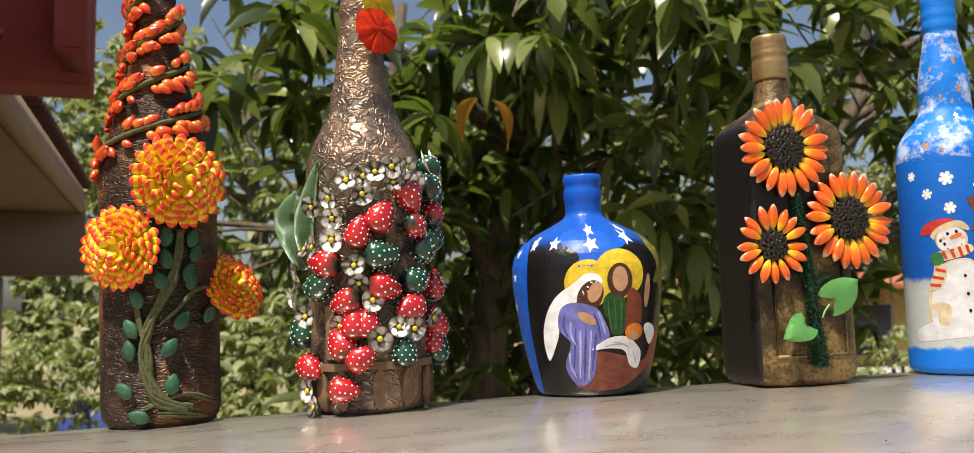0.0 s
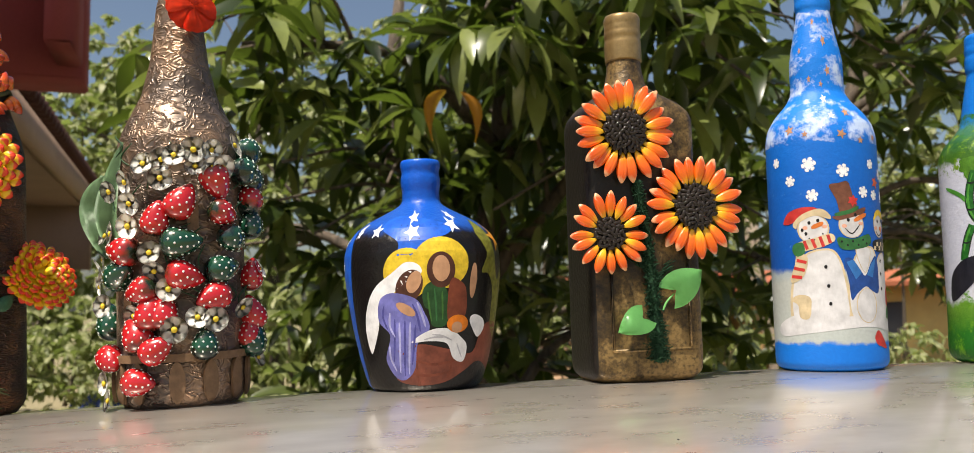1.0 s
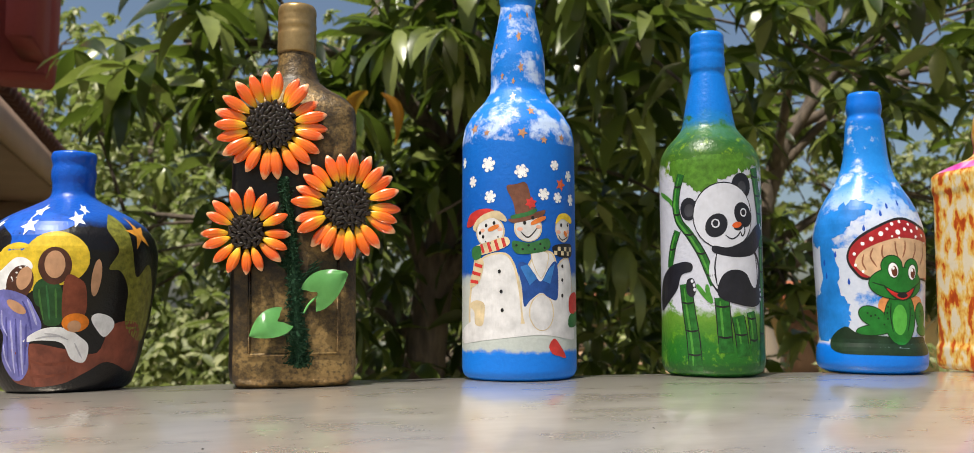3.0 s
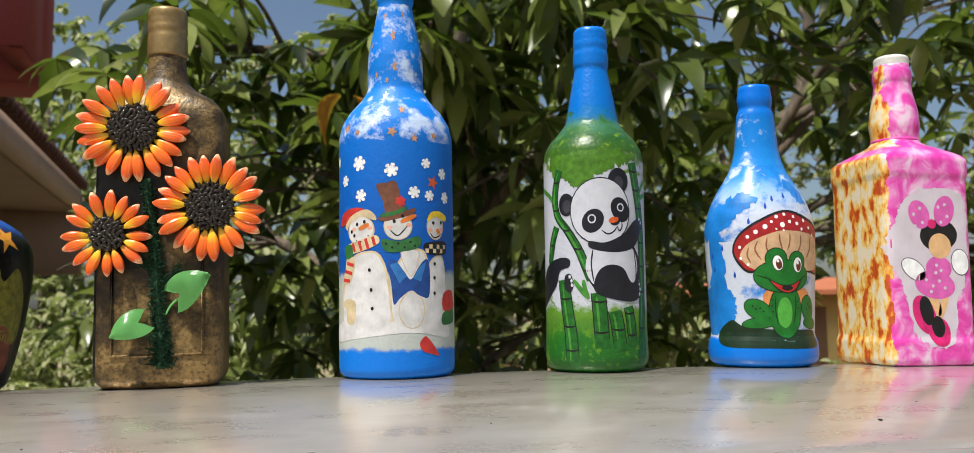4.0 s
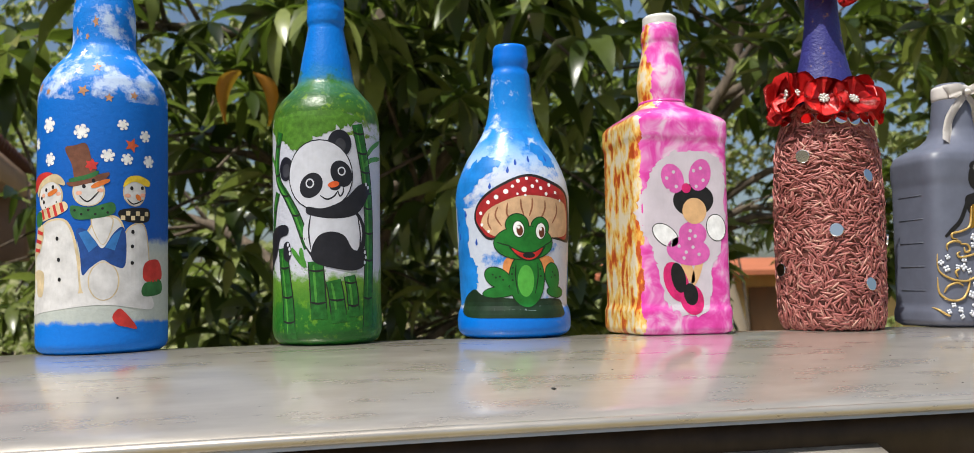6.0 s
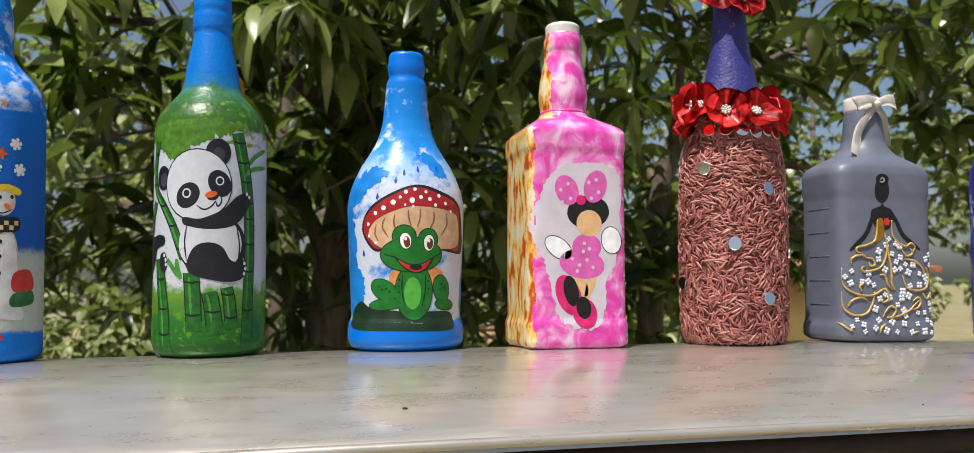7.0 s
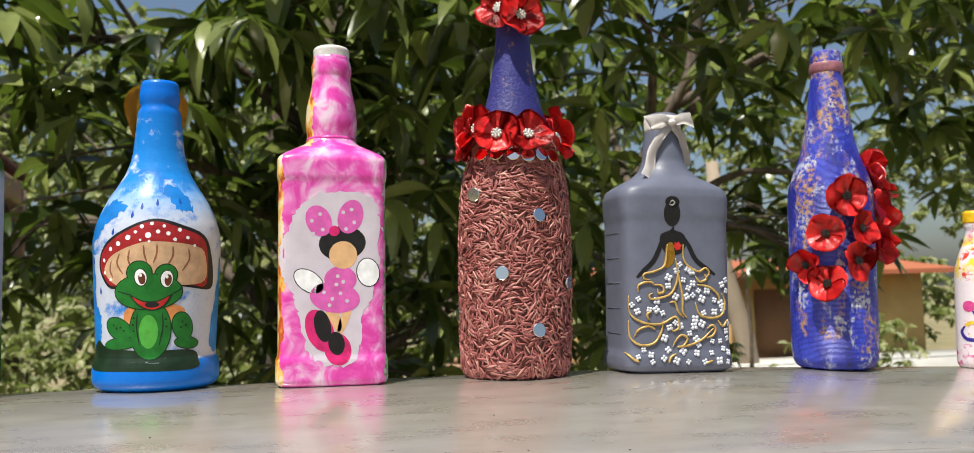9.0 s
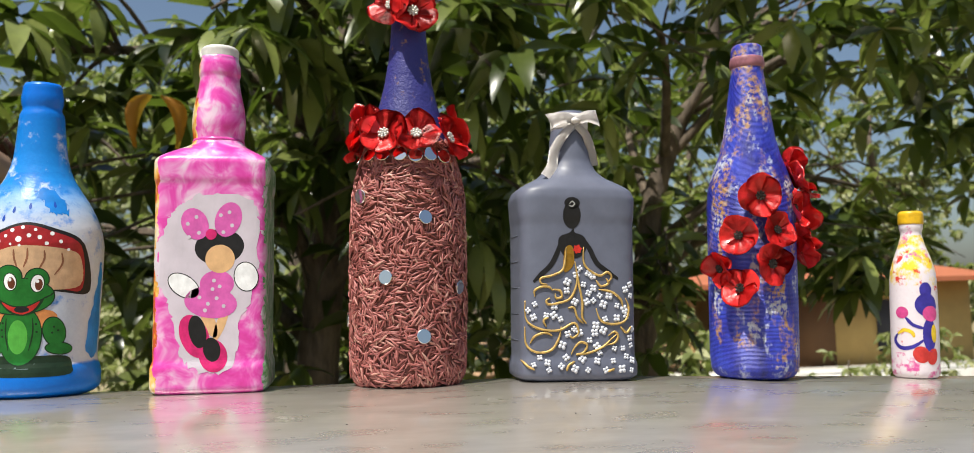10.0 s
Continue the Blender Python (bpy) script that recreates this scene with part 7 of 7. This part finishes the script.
# shrubs take the sunlit or the shaded leaf colour by where they stand
for x, y, r, z, cnt, mt in ((-1.2, 13.2, 1.0, 0.2, 120, SUNLIT_TINT), (0.0, 8.6, 0.8, 0.3, 90, SUNLIT_TINT), (3.6, 7.2, 0.7, 0.3, 90, SUNLIT_TINT), (4.6, 8.5, 0.9, 0.1, 90, HEDGE), (8.2, 13.0, 0.8, 2.2, 70, HEDGE), (10.6, 13.2, 0.9, 2.4, 70, HEDGE), (8.0, 11.0, 0.7, -0.5, 60, SUNLIT_TINT), (10.2, 12.5, 0.9, -0.1, 80, SUNLIT_TINT), (-3.4, 14.0, 1.0, 0.0, 120, SUNLIT_TINT), (-4.8, 14.4, 1.0, 0.1, 120, SUNLIT_TINT), (-2.0, 13.6, 0.8, -0.2, 90, SUNLIT_TINT)):
    tree("shrub", "yard shrub with sunlit yellow-green or shaded tone in its leaf colour", x, y, 1.0 + z, [(0, 0, 0.5 + z, r, 0.6, 0.8, cnt)], mt, rng, (0.12, 0.22), 8, 0.4, 0.03, 5)
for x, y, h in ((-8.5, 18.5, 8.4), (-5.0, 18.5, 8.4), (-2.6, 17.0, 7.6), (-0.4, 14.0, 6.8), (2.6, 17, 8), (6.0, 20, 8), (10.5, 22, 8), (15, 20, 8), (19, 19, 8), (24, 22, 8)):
    tree("far_tree", "tree at the far edge of the yard, pale green with sunlight put into its leaf colour", x, y, h * 0.7,
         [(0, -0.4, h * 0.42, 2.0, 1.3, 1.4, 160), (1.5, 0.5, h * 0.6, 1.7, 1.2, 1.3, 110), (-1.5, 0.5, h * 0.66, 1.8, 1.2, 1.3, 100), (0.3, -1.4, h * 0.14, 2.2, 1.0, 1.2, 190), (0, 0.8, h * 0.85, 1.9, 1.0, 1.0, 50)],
         SUNLIT_TINT, rng, (0.15, 0.28), 14, 0.5, 0.2, 4)

# two yellowed leaves hanging from the mango tree
DRY = leaf_mat("withered_leaf", (0.45, 0.20, 0.02), (0.60, 0.28, 0.03), (0.65, 0.33, 0.04), 0.45, 0.4)
DRY_AT = ((0.555, 2.1, 1.975), (0.46, 2.13, 1.985))
for (x, y, z), s in zip(DRY_AT, (1, -1)):
    bm = bmesh.new()
    cols = []
    for i in range(9):
        t = i / 8
        w = 0.019 * math.sin(math.pi * min(0.97, 0.04 + t)) ** 0.8
        px, pz = x + s * (0.045 * math.sin(2.2 * t) - 0.03), z + 0.06 - 0.115 * t * t - 0.02 * t
        cols.append([bm.verts.new((px + q * w * 0.9, y + abs(q) * 0.012 + q * 0.01, pz + q * w * 0.35 * s)) for q in (-1, 0, 1)])
    for a, b in zip(cols, cols[1:]):
        for j in (0, 1):
            bm.faces.new((a[j], a[j + 1], b[j + 1], b[j]))
    bmesh.ops.solidify(bm, geom=bm.faces[:], thickness=0.001)
    tagged(part("dry_leaf", bm, DRY), "yellow-orange withering leaf hanging from the mango tree", "leaf")

# ---- porch of the house beside the yard ----
def plaster(name, c, rough=0.85):
    m, n, l, b = material(name, rough)
    v = coords(n, l)
    f, g = grain(n, l, v, 2.2, 5), grain(n, l, v, 60, 4)
    k = mix(n, l, 0.35, f, g)
    l.new(ramp(n, l, k, [(0.3, dark(c, 0.75)), (0.7, c)]), b.inputs["Base Color"])
    bump(n, l, b, g, 0.25, 0.004)
    return m


# brown plaster in two tones: light put into the fascia, shade into the soffit
FASCIA, SOFFIT, MAROON = plaster("fascia_lit_tone", (0.46, 0.31, 0.24)), plaster("soffit_shade_tone", (0.30, 0.19, 0.145)), plaster("maroon_paint", (0.40, 0.08, 0.085))
TILE = plaster("roof_tile", (0.10, 0.032, 0.024))
porch = thing("porch_house", "brown plastered house porch with a tiled eave and maroon upper wall", "house", pose(-2.19, 10.0, 0, 0, 0, 7.6))
part("fascia", slab(-0.07, 0.0, -9.8, 0.02, 2.60, 2.85, 0.01), FASCIA, porch)
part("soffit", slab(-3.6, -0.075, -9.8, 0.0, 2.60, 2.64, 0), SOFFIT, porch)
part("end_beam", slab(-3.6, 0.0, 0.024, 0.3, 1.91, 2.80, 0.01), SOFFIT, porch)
part("pillar", slab(-1.2, -0.82, 0.04, 0.4, -1.1, 1.908, 0.01), FASCIA, porch)
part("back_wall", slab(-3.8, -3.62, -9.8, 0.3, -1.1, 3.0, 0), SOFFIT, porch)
roof = bmesh.new()
rings(roof, [[(0.03, y, 2.87), (0.03, y, 2.90), (-3.8, y, 3.5), (-3.8, y, 3.46)] for y in (-9.85, 0.1)])
roofp = part("tiled_roof", roof, TILE, porch, smooth=False)
tile_bm = bmesh.new()
tube(tile_bm, [(0.06, 0, 2.90), (-0.5, 0, 2.99)], 0.05, 8)
tile_me = mesh_of("eave_tile", tile_bm)
tile_me.materials.append(TILE)
for i in range(62):
    part("eave_tile", tile_me, None, roofp, at=pose(0, -9.75 + 0.16 * i, 0))
upper = porch.matrix_basis.inverted() @ pose(-1.0, 4.9, 0, 0, 0, 7.6)
part("upper_wall", slab(-2.8, -0.04, -0.25, 0.1, 2.68, 4.2, 0.01), MAROON, porch, at=upper)
part("upper_wall_side", slab(-0.16, -0.035, -0.7, -0.252, 2.74, 4.2, 0.01), MAROON, porch, at=upper)

# ---- yellow house across the yard ----
YELLOW, ORANGE_T = plaster("yellow_wall", (0.62, 0.42, 0.14)), plaster("clay_tile", (0.42, 0.13, 0.06))
house = thing("yellow_house", "low yellow house with an orange clay-tile roof and a slatted rail", "house", pose(10.0, 16.5, -1.0))
part("wall", slab(-0.2, 4.5, 0.0, 3.0, 0, 2.70, 0.01), YELLOW, house)
# same yellow wall, darkened in its colour for the shade under the porch roof
part("recessed_wall", slab(-3.6, -0.2, 1.4, 3.0, 0, 2.75, 0.01), plaster("wall_shade_tone", (0.35, 0.25, 0.12)), house)
bm = bmesh.new()
rings(bm, [[(x, -0.5, 2.6), (x, -0.5, 2.7), (x, 2.0, 3.0), (x, 2.0, 2.9)] for x in (-4.2, -0.25)])
part("porch_roof", bm, ORANGE_T, house, smooth=False)
bm = bmesh.new()
rings(bm, [[(x, -0.6, 2.66), (x, -0.6, 2.76), (x, 2.0, 3.1), (x, 2.0, 3.0)] for x in (-0.4, 5.0)])
part("main_roof", bm, ORANGE_T, house, smooth=False)
for x in (-3.9, -2.2, -0.5):
    part("post", slab(x, x + 0.22, -0.2, 0.02, 0, 2.62, 0.01), plaster("post_paint", (0.5, 0.3, 0.12)), house)
part("door", slab(0.3, 1.2, -0.05, -0.004, 0.3, 2.4, 0.01), plaster("door_wood", (0.20, 0.10, 0.04)), house)
part("window", slab(2.2, 3.3, -0.05, -0.004, 1.2, 2.3, 0.01), plaster("window_dark", (0.06, 0.06, 0.07)), house)
slat = mesh_of("rail_slat", slab(-3.7, -0.3, -0.14, -0.08, 0, 0.11, 0.01))
slat.materials.append(plaster("rail_wood", (0.42, 0.26, 0.15)))
for k in range(4):
    part("rail_slat", slat, None, house, at=pose(0, 0, 1.05 + 0.2 * k))
part("plinth", slab(-5.0, 6.0, -1.6, -0.25, 0.0, 0.95, 0.02), plaster("white_plinth", (0.62, 0.60, 0.56)), house)
trunk = bmesh.new()
tube(trunk, [(0, 0, -1.0), (-0.15, 0, 0.4), (-0.55, 0, 1.9), (-0.7, 0, 4.0)], [0.22, 0.2, 0.17, 0.12], 10)
palm = thing("palm_trunk", "pale leaning palm trunk beside the yellow house", "tree", pose(9.6, 15.4, 0))
part("trunk", trunk, plaster("pale_bark", (0.34, 0.27, 0.2)), palm)

# ---- brick stack and blue tarpaulin in the yard ----
stack = thing("brick_stack", "pale stack of clay bricks beneath the trees", "bricks", pose(2.15, 8.0, -0.4))
bk = mesh_of("brick", slab(-0.105, 0.105, -0.05, 0.05, 0, 0.065, 0.006))
bk.materials.append(plaster("brick_clay", (0.48, 0.30, 0.18)))
for r in range(21):
    for c in range(4):
        part("brick", bk, None, stack, at=pose(0.11 + c * 0.222 + 0.1 * (r % 2), rng.uniform(-0.01, 0.01), r * 0.072, 0, 0, rng.uniform(-2, 2)))
tarp = bmesh.new()
bmesh.ops.create_grid(tarp, x_segments=24, y_segments=18, size=0.5)
for v in tarp.verts:
    x, y = v.co.x * 1.3, v.co.y * 0.7
    v.co = Vector((x, y * 0.5, 0.5 + y * 1.3 + 0.16 * noise.noise(Vector((x * 3, y * 3, 0)))))
tagged(part("tarpaulin", tarp, paint((0.03, 0.06, 0.28), 0.5, 0.3, 8), at=pose(-3.0, 15.2, -0.9)), "crumpled blue tarpaulin in the yard behind", "tarpaulin")
